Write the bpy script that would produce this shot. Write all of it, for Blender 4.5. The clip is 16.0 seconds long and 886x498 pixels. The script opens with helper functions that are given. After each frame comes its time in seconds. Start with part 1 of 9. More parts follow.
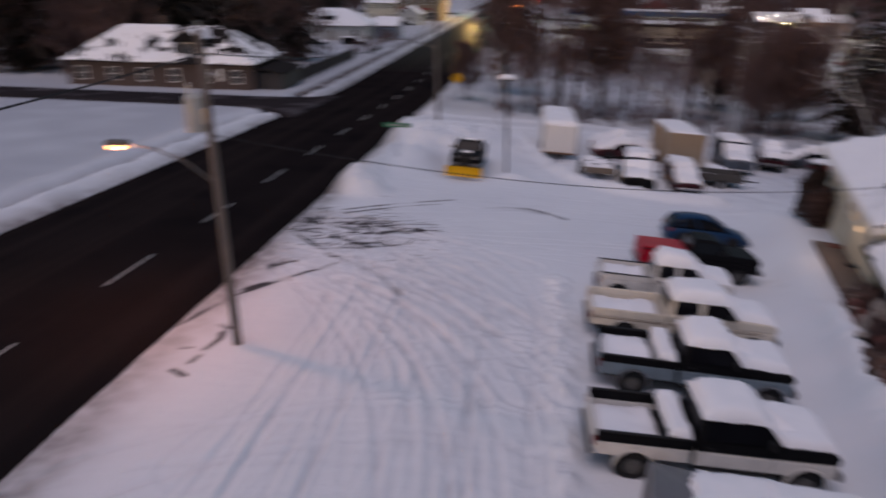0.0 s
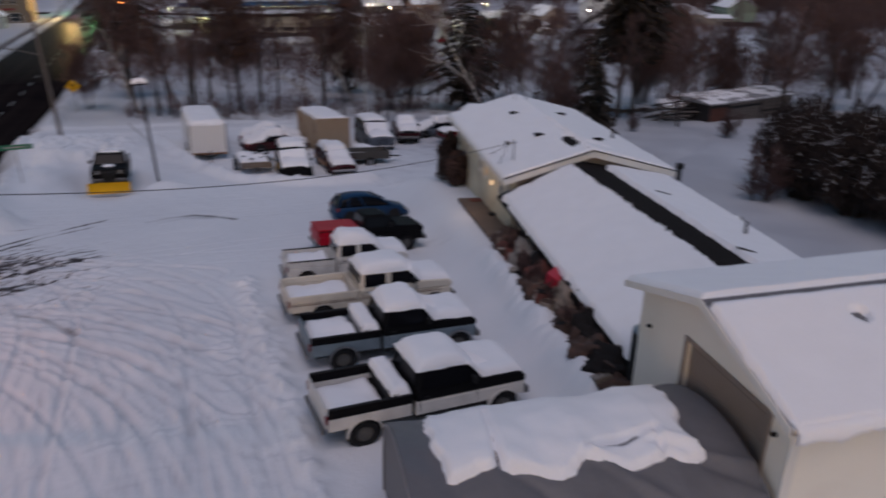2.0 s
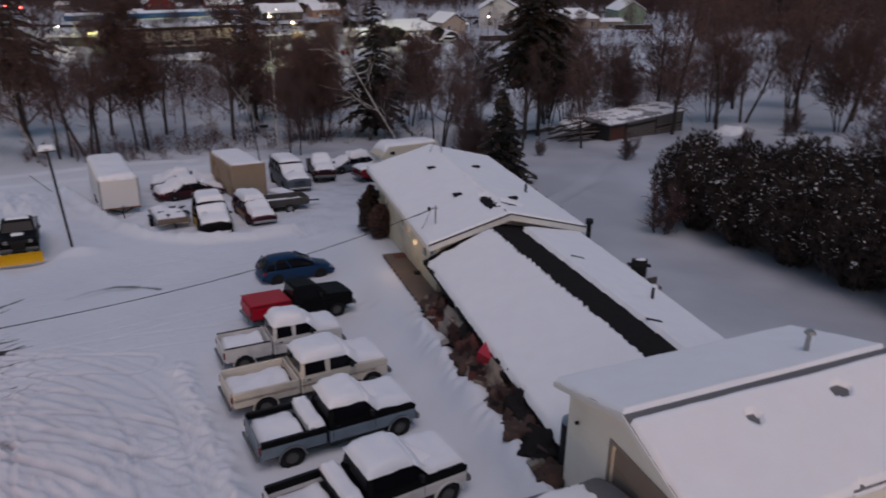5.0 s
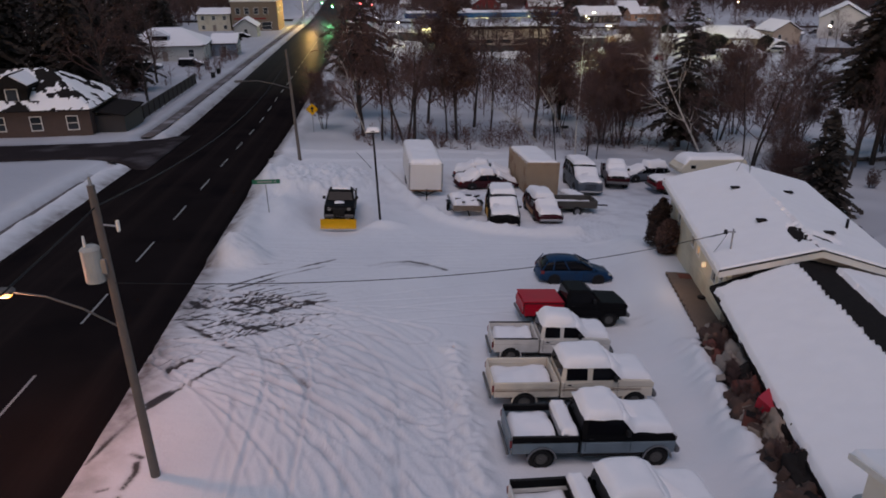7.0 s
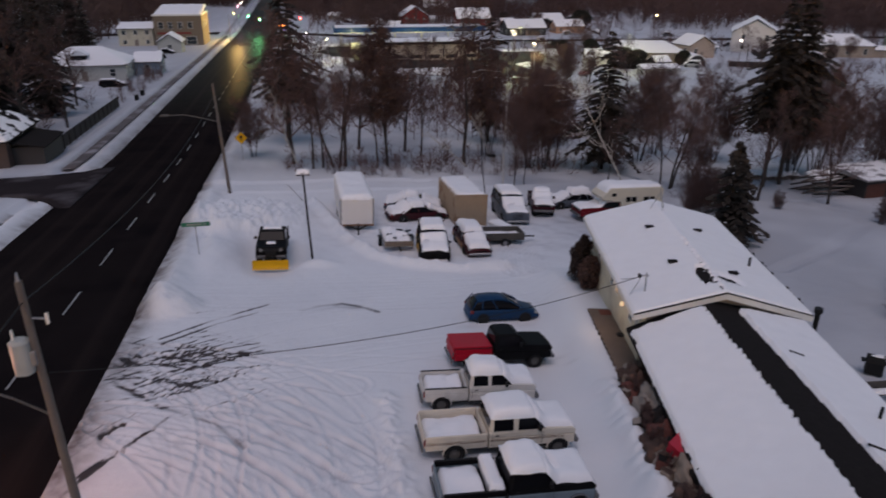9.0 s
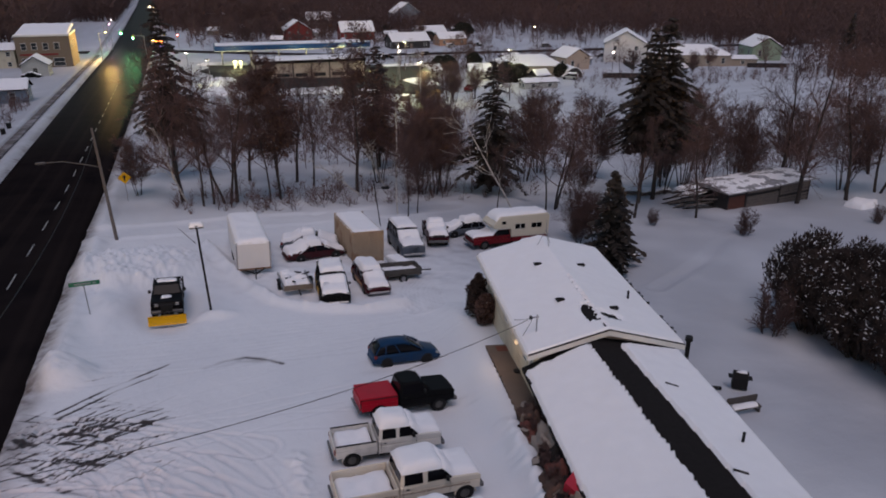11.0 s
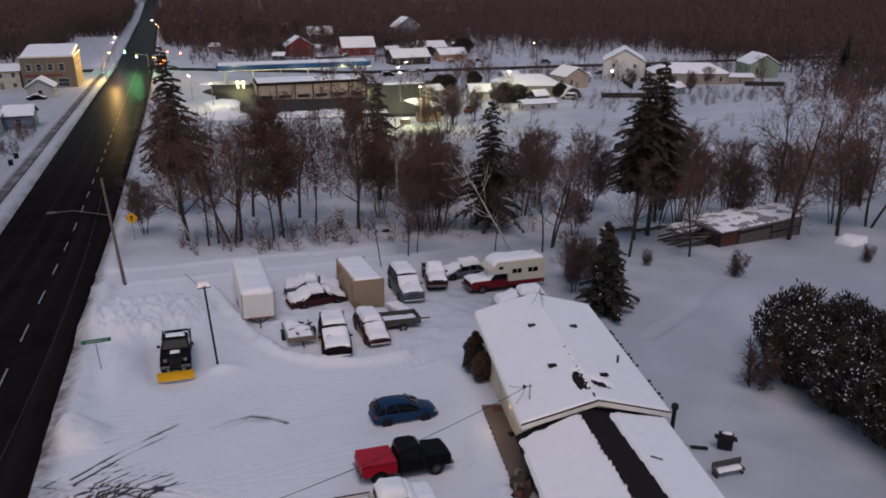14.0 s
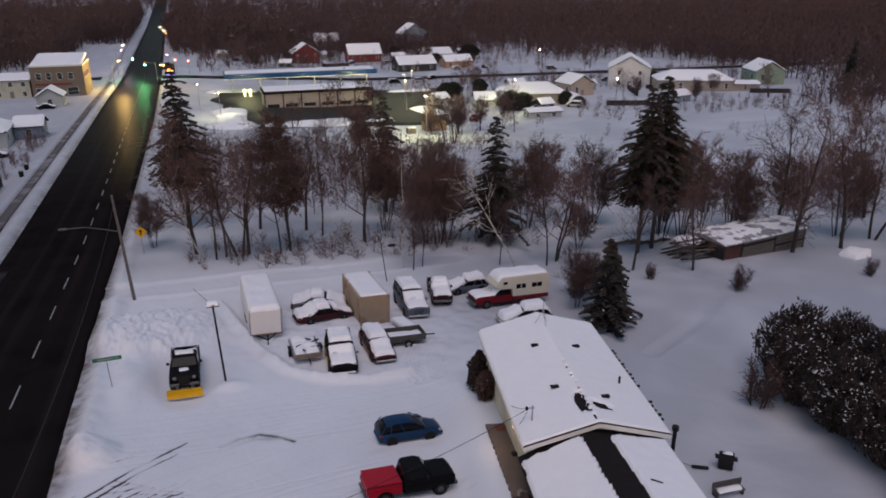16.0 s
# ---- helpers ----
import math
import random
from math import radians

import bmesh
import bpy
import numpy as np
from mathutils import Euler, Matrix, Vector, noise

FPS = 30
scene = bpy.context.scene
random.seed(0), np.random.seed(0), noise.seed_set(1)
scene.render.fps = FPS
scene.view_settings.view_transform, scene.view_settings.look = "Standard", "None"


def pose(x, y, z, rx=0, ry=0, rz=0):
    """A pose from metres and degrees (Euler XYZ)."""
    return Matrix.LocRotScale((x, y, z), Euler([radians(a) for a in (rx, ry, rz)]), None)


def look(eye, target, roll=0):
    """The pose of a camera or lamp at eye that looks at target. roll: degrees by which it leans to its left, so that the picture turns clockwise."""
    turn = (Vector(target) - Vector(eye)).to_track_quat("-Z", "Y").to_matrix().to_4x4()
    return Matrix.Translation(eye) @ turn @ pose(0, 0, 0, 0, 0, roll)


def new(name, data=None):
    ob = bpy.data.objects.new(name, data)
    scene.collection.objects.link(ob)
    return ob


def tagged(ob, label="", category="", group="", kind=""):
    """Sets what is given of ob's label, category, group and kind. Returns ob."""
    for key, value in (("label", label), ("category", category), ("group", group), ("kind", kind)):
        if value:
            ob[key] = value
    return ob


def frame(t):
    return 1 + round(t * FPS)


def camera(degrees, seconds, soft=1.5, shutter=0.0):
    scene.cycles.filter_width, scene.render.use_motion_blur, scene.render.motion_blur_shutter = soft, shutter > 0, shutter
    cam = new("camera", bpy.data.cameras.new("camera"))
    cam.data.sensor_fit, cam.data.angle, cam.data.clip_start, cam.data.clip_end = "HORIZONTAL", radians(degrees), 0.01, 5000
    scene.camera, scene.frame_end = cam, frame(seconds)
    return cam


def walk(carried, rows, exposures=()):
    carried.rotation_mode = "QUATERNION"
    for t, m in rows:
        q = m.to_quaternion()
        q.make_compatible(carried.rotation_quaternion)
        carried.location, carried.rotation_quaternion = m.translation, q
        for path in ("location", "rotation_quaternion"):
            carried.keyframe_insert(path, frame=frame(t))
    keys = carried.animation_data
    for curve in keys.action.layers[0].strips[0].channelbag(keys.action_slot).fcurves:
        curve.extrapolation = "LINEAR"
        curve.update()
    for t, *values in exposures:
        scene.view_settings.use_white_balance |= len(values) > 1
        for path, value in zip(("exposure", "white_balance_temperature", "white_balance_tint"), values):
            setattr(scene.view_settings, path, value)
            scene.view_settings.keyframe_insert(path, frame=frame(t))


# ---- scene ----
cam = camera(64.1, 16.0, soft=1.8, shutter=0.7)

PATH = [
    (0, (1.06, 3.064, 10.901), (0.852, 4.899, 10.133), 1.0),
    (0.5, (0.809, 2.766, 11.137), (1.114, 4.587, 10.367), 0.8),
    (1, (0.539, 2.652, 11.215), (1.061, 4.419, 10.438), 0.7),
    (1.5, (0.411, 2.709, 11.168), (0.94, 4.473, 10.388), 0.6),
    (2, (0.319, 2.738, 11.106), (1.025, 4.439, 10.326), 0.5),
    (2.5, (0.18, 2.745, 11.409), (1.128, 4.316, 10.613), 0.0),
    (3, (0.123, 2.9, 11.75), (1.177, 4.407, 10.963), 0.7),
    (5.5, (-0.294, 2.983, 14.435), (0.501, 4.643, 13.652), -0.2),
    (6, (-0.285, 3.148, 14.274), (0.196, 4.925, 13.493), -0.3),
    (6.5, (-0.261, 3.188, 14.156), (0.02, 5.008, 13.376), -0.3),
    (7, (-0.224, 3.186, 14.213), (-0.036, 5.018, 13.435), -0.3),
    (7.5, (-0.145, 3.182, 14.667), (0.042, 5.015, 13.889), -0.2),
    (8, (-0.034, 3.065, 15.124), (0.198, 4.896, 14.353), 0.1),
    (8.5, (-0.027, 2.947, 15.67), (0.272, 4.772, 14.907), 0.3),
    (9, (0.037, 2.927, 16.306), (0.404, 4.74, 15.545), 0.2),
    (9.5, (-0.085, 2.747, 16.875), (0.414, 4.533, 16.125), 0.3),
    (10, (-0.15, 2.641, 17.459), (0.463, 4.392, 16.712), 0.2),
    (12.5, (-0.138, 2.341, 20.547), (0.52, 4.08, 19.811), 0.2),
    (13, (-0.13, 2.255, 21.098), (0.525, 3.997, 20.366), 0.1),
    (13.5, (-0.145, 2.198, 21.707), (0.508, 3.943, 20.98), 0.1),
    (14, (-0.122, 2.095, 22.292), (0.526, 3.844, 21.569), 0.1),
    (14.5, (-0.152, 2.0, 22.812), (0.494, 3.752, 22.093), 0.0),
    (15, (-0.139, 1.908, 23.168), (0.503, 3.662, 22.453), 0.0),
    (15.5, (-0.117, 1.875, 23.374), (0.52, 3.632, 22.661), -0.0),
    (16, (-0.119, 1.807, 23.479), (0.514, 3.565, 22.766), -0.1),
]
walk(cam, [(t, look(eye, target, roll)) for t, eye, target, roll in PATH], [(0.0, 0.80, 6700, 29), (1.0, 0.59, 6400, 24), (3.0, 0.60, 6450, 23), (7.0, 0.67, 6600, 24), (10.0, 0.77, 6600, 24), (13.0, 0.93, 6650, 24), (16.0, 0.98, 6650, 24)])

# ---- world and light ----
world = bpy.data.worlds.new("dusk_sky")
scene.world = world
world.use_nodes = True
wn = world.node_tree.nodes
sky = wn.new("ShaderNodeTexSky")
sky.sky_type = "NISHITA"
sky.sun_disc = False
sky.sun_elevation = radians(3.0)
sky.sun_rotation = radians(205.0)
sky.air_density, sky.dust_density, sky.ozone_density = 1.0, 0.8, 2.0
world.node_tree.links.new(sky.outputs[0], wn["Background"].inputs[0])
wn["Background"].inputs[1].default_value = 0.15

sun = new("sun", bpy.data.lights.new("sun", "SUN"))
sun.data.energy, sun.data.angle, sun.data.color = 0.55, radians(40), (1.0, 0.90, 0.86)
sun.matrix_world = look((0, 0, 60), (8, 22, 0))


def lamp(name, loc, watts, color, radius=0.15):
    lt = new(name, bpy.data.lights.new(name, "POINT"))
    lt.data.energy, lt.data.color, lt.data.shadow_soft_size = watts, color, radius
    lt.location = loc
    return lt


SODIUM, GREENISH, WARM = (1.0, 0.44, 0.26), (0.95, 1.0, 0.45), (1.0, 0.72, 0.42)

# ---- materials ----
MATS = {}


def mat(name, color, rough=0.6, metal=0.0, vary=0.15, scale=3.0, bump=0.2, fine=40.0, coat=0.0, island=0.0, stain=None, coords="Object", spec=0.5):
    """A surface with two scales of colour variation and relief. stain: a second colour in patches."""
    if name in MATS:
        return MATS[name]
    m = bpy.data.materials.new(name)
    m.use_nodes = True
    n, l = m.node_tree.nodes, m.node_tree.links
    b = n["Principled BSDF"]
    b.inputs["Roughness"].default_value = rough
    b.inputs["Metallic"].default_value = metal
    b.inputs["Specular IOR Level"].default_value = spec
    b.inputs["Coat Weight"].default_value = coat
    tc = n.new("ShaderNodeTexCoord")
    big, small = n.new("ShaderNodeTexNoise"), n.new("ShaderNodeTexNoise")
    for t, s, d in ((big, scale, 4), (small, fine, 3)):
        t.inputs["Scale"].default_value, t.inputs["Detail"].default_value = s, d
        l.new(tc.outputs[coords], t.inputs["Vector"])
    mix = n.new("ShaderNodeMix")
    mix.data_type = "RGBA"
    dark = [c * (1 - vary) for c in color]
    light = [min(1, c * (1 + vary)) for c in color]
    mix.inputs[6].default_value, mix.inputs[7].default_value = (*dark, 1), (*light, 1)
    add = n.new("ShaderNodeMath")
    add.operation = "MULTIPLY_ADD"
    add.inputs[1].default_value, add.inputs[2].default_value = 0.45, 0.0
    l.new(small.outputs["Fac"], add.inputs[0])
    add2 = n.new("ShaderNodeMath")
    add2.operation = "MULTIPLY_ADD"
    add2.inputs[1].default_value = 0.75
    l.new(big.outputs["Fac"], add2.inputs[0])
    l.new(add.outputs[0], add2.inputs[2])
    l.new(add2.outputs[0], mix.inputs[0])
    out = mix.outputs[2]
    if stain:
        ramp = n.new("ShaderNodeValToRGB")
        ramp.color_ramp.elements[0].position, ramp.color_ramp.elements[1].position = 0.52, 0.66
        third = n.new("ShaderNodeTexNoise")
        third.inputs["Scale"].default_value, third.inputs["Detail"].default_value = scale * 0.6, 6
        l.new(tc.outputs[coords], third.inputs["Vector"])
        l.new(third.outputs["Fac"], ramp.inputs[0])
        m2 = n.new("ShaderNodeMix")
        m2.data_type = "RGBA"
        m2.inputs[7].default_value = (*stain, 1)
        l.new(ramp.outputs[0], m2.inputs[0])
        l.new(out, m2.inputs[6])
        out = m2.outputs[2]
    if island:
        g = n.new("ShaderNodeNewGeometry")
        h = n.new("ShaderNodeHueSaturation")
        mr = n.new("ShaderNodeMapRange")
        mr.inputs[3].default_value, mr.inputs[4].default_value = 1 - island, 1 + island
        l.new(g.outputs["Random Per Island"], mr.inputs[0])
        l.new(mr.outputs[0], h.inputs["Value"])
        l.new(out, h.inputs["Color"])
        out = h.outputs[0]
    l.new(out, b.inputs["Base Color"])
    if bump:
        bp = n.new("ShaderNodeBump")
        bp.inputs["Strength"].default_value, bp.inputs["Distance"].default_value = bump, 0.02
        l.new(add2.outputs[0], bp.inputs["Height"])
        l.new(bp.outputs[0], b.inputs["Normal"])
    MATS[name] = m
    return m


def glow(name, color, strength):
    if name in MATS:
        return MATS[name]
    m = bpy.data.materials.new(name)
    m.use_nodes = True
    b = m.node_tree.nodes["Principled BSDF"]
    b.inputs["Base Color"].default_value = (*color, 1)
    b.inputs["Emission Color"].default_value = (*color, 1)
    b.inputs["Emission Strength"].default_value = strength
    MATS[name] = m
    return m


def snow_ground():
    """Snow with fine relief, and slush and mud where the mesh carries dirt."""
    m = bpy.data.materials.new("snow_ground")
    m.use_nodes = True
    n, l = m.node_tree.nodes, m.node_tree.links
    b = n["Principled BSDF"]
    tc, att = n.new("ShaderNodeTexCoord"), n.new("ShaderNodeAttribute")
    att.attribute_name = "dirt"
    noises = []
    for s, d in ((0.22, 4), (1.6, 5), (14.0, 4)):
        t = n.new("ShaderNodeTexNoise")
        t.inputs["Scale"].default_value, t.inputs["Detail"].default_value = s, d
        l.new(tc.outputs["Object"], t.inputs["Vector"])
        noises.append(t)
    clean = n.new("ShaderNodeMix")
    clean.data_type = "RGBA"
    clean.inputs[6].default_value, clean.inputs[7].default_value = (0.66, 0.685, 0.735, 1), (0.80, 0.82, 0.855, 1)
    l.new(noises[0].outputs["Fac"], clean.inputs[0])
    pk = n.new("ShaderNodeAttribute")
    pk.attribute_name = "packed_and_dim"
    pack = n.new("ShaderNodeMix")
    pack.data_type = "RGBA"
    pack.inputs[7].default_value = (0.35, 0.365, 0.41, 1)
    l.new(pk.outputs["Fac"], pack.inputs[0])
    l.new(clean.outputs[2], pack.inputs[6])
    sl_, brown = n.new("ShaderNodeAttribute"), n.new("ShaderNodeMix")
    sl_.attribute_name = "slush"
    brown.data_type = "RGBA"
    brown.inputs[7].default_value = (0.085, 0.055, 0.045, 1)
    grit, mul = n.new("ShaderNodeMapRange"), n.new("ShaderNodeMath")
    grit.inputs[1].default_value, grit.inputs[2].default_value, grit.inputs[3].default_value, grit.inputs[4].default_value = 0.3, 0.7, 0.55, 1.25
    mul.operation, mul.use_clamp = "MULTIPLY", True
    l.new(noises[1].outputs["Fac"], grit.inputs[0])
    l.new(grit.outputs[0], mul.inputs[0])
    l.new(sl_.outputs["Fac"], mul.inputs[1])
    l.new(mul.outputs[0], brown.inputs[0])
    l.new(pack.outputs[2], brown.inputs[6])
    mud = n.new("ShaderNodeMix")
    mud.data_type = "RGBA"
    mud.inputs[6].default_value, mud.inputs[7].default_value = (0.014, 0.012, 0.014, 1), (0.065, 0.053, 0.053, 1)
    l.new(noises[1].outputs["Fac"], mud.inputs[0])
    # dirt breaks up along its noise
    f = n.new("ShaderNodeMath")
    f.operation = "MULTIPLY_ADD"
    f.inputs[1].default_value, f.inputs[2].default_value = 0.9, -0.45
    l.new(noises[2].outputs["Fac"], f.inputs[0])
    f2 = n.new("ShaderNodeMath")
    f2.operation, f2.use_clamp = "ADD", True
    l.new(att.outputs["Fac"], f2.inputs[0])
    l.new(f.outputs[0], f2.inputs[1])
    f3 = n.new("ShaderNodeMath")
    f3.operation, f3.use_clamp = "MULTIPLY", True
    l.new(f2.outputs[0], f3.inputs[0])
    l.new(att.outputs["Fac"], f3.inputs[1])
    crisp = n.new("ShaderNodeMapRange")
    crisp.interpolation_type = "SMOOTHSTEP"
    crisp.inputs[1].default_value, crisp.inputs[2].default_value = 0.15, 0.58
    crisp.inputs[3].default_value, crisp.inputs[4].default_value = 0.0, 0.34
    l.new(f3.outputs[0], crisp.inputs[0])
    f4 = n.new("ShaderNodeMath")
    f4.operation, f4.use_clamp = "MULTIPLY_ADD", True
    f4.inputs[1].default_value = 1.0
    l.new(f3.outputs[0], f4.inputs[0])
    l.new(crisp.outputs[0], f4.inputs[2])
    mx = n.new("ShaderNodeMix")
    mx.data_type = "RGBA"
    l.new(f4.outputs[0], mx.inputs[0])
    l.new(brown.outputs[2], mx.inputs[6])
    l.new(mud.outputs[2], mx.inputs[7])
    l.new(mx.outputs[2], b.inputs["Base Color"])
    b.inputs["Roughness"].default_value = 0.75
    h = n.new("ShaderNodeMath")
    h.operation = "MULTIPLY_ADD"
    h.inputs[1].default_value = 0.35
    l.new(noises[2].outputs["Fac"], h.inputs[0])
    l.new(noises[1].outputs["Fac"], h.inputs[2])
    bp = n.new("ShaderNodeBump")
    bp.inputs["Strength"].default_value, bp.inputs["Distance"].default_value = 0.42, 0.08
    l.new(h.outputs[0], bp.inputs["Height"])
    l.new(bp.outputs[0], b.inputs["Normal"])
    return m


SNOW_GROUND = snow_ground()
SNOW = mat("snow", (0.86, 0.86, 0.885), 0.75, vary=0.05, scale=1.5, bump=0.35, fine=18)
ASPHALT = mat("damp_asphalt", (0.028, 0.024, 0.026), 0.75, vary=0.35, scale=0.35, bump=0.25, fine=30, stain=(0.09, 0.082, 0.088), spec=0.0)
TRODDEN = mat("trodden_slush", (0.12, 0.108, 0.11), 0.8, vary=0.35, scale=0.5, bump=0.4, fine=12, stain=(0.30, 0.29, 0.31), spec=0.05)


def road_surface():
    """Dark asphalt, damp near by and standing wet towards the junction, with worn wheel tracks."""
    m = mat("main_road_asphalt", (0.0125, 0.0103, 0.0108), 0.42, vary=0.35, scale=0.35, bump=0.25, fine=30, stain=(0.009, 0.008, 0.009), spec=0.0)
    n, l = m.node_tree.nodes, m.node_tree.links
    tc, sep, mr = n.new("ShaderNodeTexCoord"), n.new("ShaderNodeSeparateXYZ"), n.new("ShaderNodeMapRange")
    l.new(tc.outputs["Object"], sep.inputs[0])
    l.new(sep.outputs["Y"], mr.inputs[0])
    for k, v in ((1, 100.0), (2, 230.0), (3, 0.0), (4, 0.004)):
        mr.inputs[k].default_value = v
    b = n["Principled BSDF"]
    l.new(mr.outputs[0], b.inputs["Specular IOR Level"])
    # long wheel-worn streaks
    mp, ns, mx = n.new("ShaderNodeMapping"), n.new("ShaderNodeTexNoise"), n.new("ShaderNodeMix")
    mp.inputs["Scale"].default_value = (1.0, 0.012, 0.0)
    ns.inputs["Scale"].default_value, ns.inputs["Detail"].default_value = 0.9, 3
    mx.data_type = "RGBA"
    mx.inputs[7].default_value = (0.026, 0.020, 0.019, 1)
    rp = n.new("ShaderNodeMapRange")
    rp.inputs[1].default_value, rp.inputs[2].default_value, rp.inputs[4].default_value = 0.48, 0.75, 0.8
    old = b.inputs["Base Color"].links[0].from_socket
    l.new(tc.outputs["Object"], mp.inputs[0])
    l.new(mp.outputs[0], ns.inputs["Vector"])
    l.new(ns.outputs["Fac"], rp.inputs[0])
    l.new(rp.outputs[0], mx.inputs[0])
    l.new(old, mx.inputs[6])
    l.new(mx.outputs[2], b.inputs["Base Color"])
    return m


ROADMAT = road_surface()
LOT = mat("lot_asphalt", (0.035, 0.034, 0.032), 0.7, vary=0.3, scale=0.3, bump=0.2, spec=0.05)
ROADPAINT = mat("road_paint", (0.26, 0.26, 0.255), 0.6, vary=0.25, scale=2, bump=0.1)
TYRE = mat("tyre_rubber", (0.014, 0.014, 0.015), 0.9, vary=0.2, scale=6, spec=0.2)
STEEL = mat("dull_steel", (0.32, 0.32, 0.33), 0.45, 0.8, vary=0.2, scale=5)
BUMPER = mat("dull_bumper", (0.11, 0.11, 0.115), 0.55, 0.3, vary=0.2)
CHROME = mat("chrome", (0.30, 0.30, 0.31), 0.38, 1.0, vary=0.08)
GLASS = mat("dark_car_glass", (0.006, 0.006, 0.008), 0.12, vary=0.1, bump=0.0, spec=0.14)
PLASTIC = mat("black_plastic", (0.013, 0.013, 0.014), 0.65, vary=0.15, spec=0.2)
REDLENS = mat("red_lens", (0.16, 0.010, 0.012), 0.25, vary=0.1, bump=0)
LAMPLENS = mat("clear_lens", (0.28, 0.28, 0.28), 0.15, vary=0.1, bump=0)
BARK = mat("dark_bark", (0.040, 0.031, 0.028), 0.9, vary=0.35, scale=4, bump=0.6)
TWIG = mat("twig_bark", (0.086, 0.049, 0.046), 0.9, vary=0.3, scale=1.0, bump=0.0)
TWIG_RED = mat("reddish_twigs", (0.120, 0.068, 0.061), 0.9, vary=0.3, scale=1.0, bump=0.0)
BIRCH = mat("birch_bark", (0.50, 0.47, 0.44), 0.8, vary=0.3, scale=5, bump=0.4, stain=(0.10, 0.09, 0.085))
NEEDLE = mat("spruce_needles", (0.029, 0.022, 0.018), 0.9, vary=0.35, scale=1.2, bump=0.0, island=0.4)
RUSTLEAF = mat("rusty_evergreen", (0.033, 0.021, 0.018), 0.9, vary=0.35, scale=1.2, bump=0.0, island=0.45)
OAKLEAF = mat("withered_oak_leaves", (0.072, 0.040, 0.034), 0.9, vary=0.35, scale=1.2, bump=0.0, island=0.45)
CEDAR = mat("cedar_scales", (0.018, 0.019, 0.014), 0.9, vary=0.35, scale=1.2, bump=0.0, island=0.4)
WOOD = mat("weathered_wood", (0.15, 0.12, 0.095), 0.85, vary=0.3, scale=3, bump=0.5)
RIMDARK = mat("dirty_rim", (0.09, 0.088, 0.085), 0.6, 0.4, vary=0.25, scale=5)
ARMDARK = mat("weathered_arm", (0.085, 0.08, 0.078), 0.7, vary=0.2, scale=5)
POLEWOOD = mat("pole_wood", (0.115, 0.097, 0.088), 0.9, vary=0.3, scale=4, bump=0.6)
SHINGLE = mat("dark_shingle", (0.020, 0.018, 0.018), 0.95, vary=0.3, scale=6, bump=0.6, spec=0.03)


def paint(name, color, rough=0.35, coat=0.0):
    return mat(name, color, rough, vary=0.10, scale=1.5, bump=0.05, coat=coat * 0.3, spec=0.12, stain=tuple(c * 0.8 + 0.006 for c in color))


# ---- mesh helpers ----
def place(x, y, rz=0.0, dz=0.0):
    return pose(x, y, float(gz(x, y)) + dz, 0, 0, rz)


def link_mesh(name, me, material, parent=None, label="", smooth=False):
    ob = new(name, me)
    if material:
        me.materials.append(material)
    if smooth:
        me.polygons.foreach_set("use_smooth", [True] * len(me.polygons))
    if parent:
        ob.parent = parent
    if label:
        ob["label"] = label
    return ob


def part(name, bm, material, parent=None, label="", smooth=False):
    me = bpy.data.meshes.new(name)
    bmesh.ops.recalc_face_normals(bm, faces=bm.faces)
    bm.to_mesh(me)
    bm.free()
    return link_mesh(name, me, material, parent, label, smooth)


def raw(name, verts, faces, material, parent=None, label="", smooth=False):
    me = bpy.data.meshes.new(name)
    me.from_pydata([tuple(v) for v in verts], [], faces)
    return link_mesh(name, me, material, parent, label, smooth)


def thing(name, m, label, category, group="", kind=""):
    ob = new(name)
    ob.empty_display_size = 0.3
    ob.matrix_world = m
    return tagged(ob, label, category, group, kind)


def box(x0, x1, y0, y1, z0, z1, bev=0.0, bm=None, seg=1):
    own = bmesh.new()
    bmesh.ops.create_cube(own, size=1.0, matrix=Matrix.Translation(((x0 + x1) / 2, (y0 + y1) / 2, (z0 + z1) / 2)) @ Matrix.Diagonal((x1 - x0, y1 - y0, z1 - z0, 1)))
    if bev:
        bmesh.ops.bevel(own, geom=own.edges[:], offset=bev, segments=seg, affect="EDGES", profile=0.5)
    return merge(bm, own)


def merge(bm, own):
    if bm is None:
        return own
    me = bpy.data.meshes.new("tmp")
    own.to_mesh(me)
    bm.from_mesh(me)
    own.free()
    bpy.data.meshes.remove(me)
    return bm


def prism(pts, a, b, axis="y", bev=0.0, bm=None):
    """A polygon extruded from a to b. axis y: points are (x, z); x: (y, z); z: (x, y)."""
    own = bmesh.new()
    at = {"y": lambda p, t: (p[0], t, p[1]), "x": lambda p, t: (t, p[0], p[1]), "z": lambda p, t: (p[0], p[1], t)}[axis]
    va, vb = [own.verts.new(at(p, a)) for p in pts], [own.verts.new(at(p, b)) for p in pts]
    own.faces.new(va), own.faces.new(vb[::-1])
    for i in range(len(pts)):
        j = (i + 1) % len(pts)
        own.faces.new((va[i], vb[i], vb[j], va[j]))
    if bev:
        rim = [e for e in own.edges if len({v in set(va) for v in e.verts}) == 1]
        bmesh.ops.bevel(own, geom=rim, offset=bev, segments=2, affect="EDGES", profile=0.5)
    return merge(bm, own)


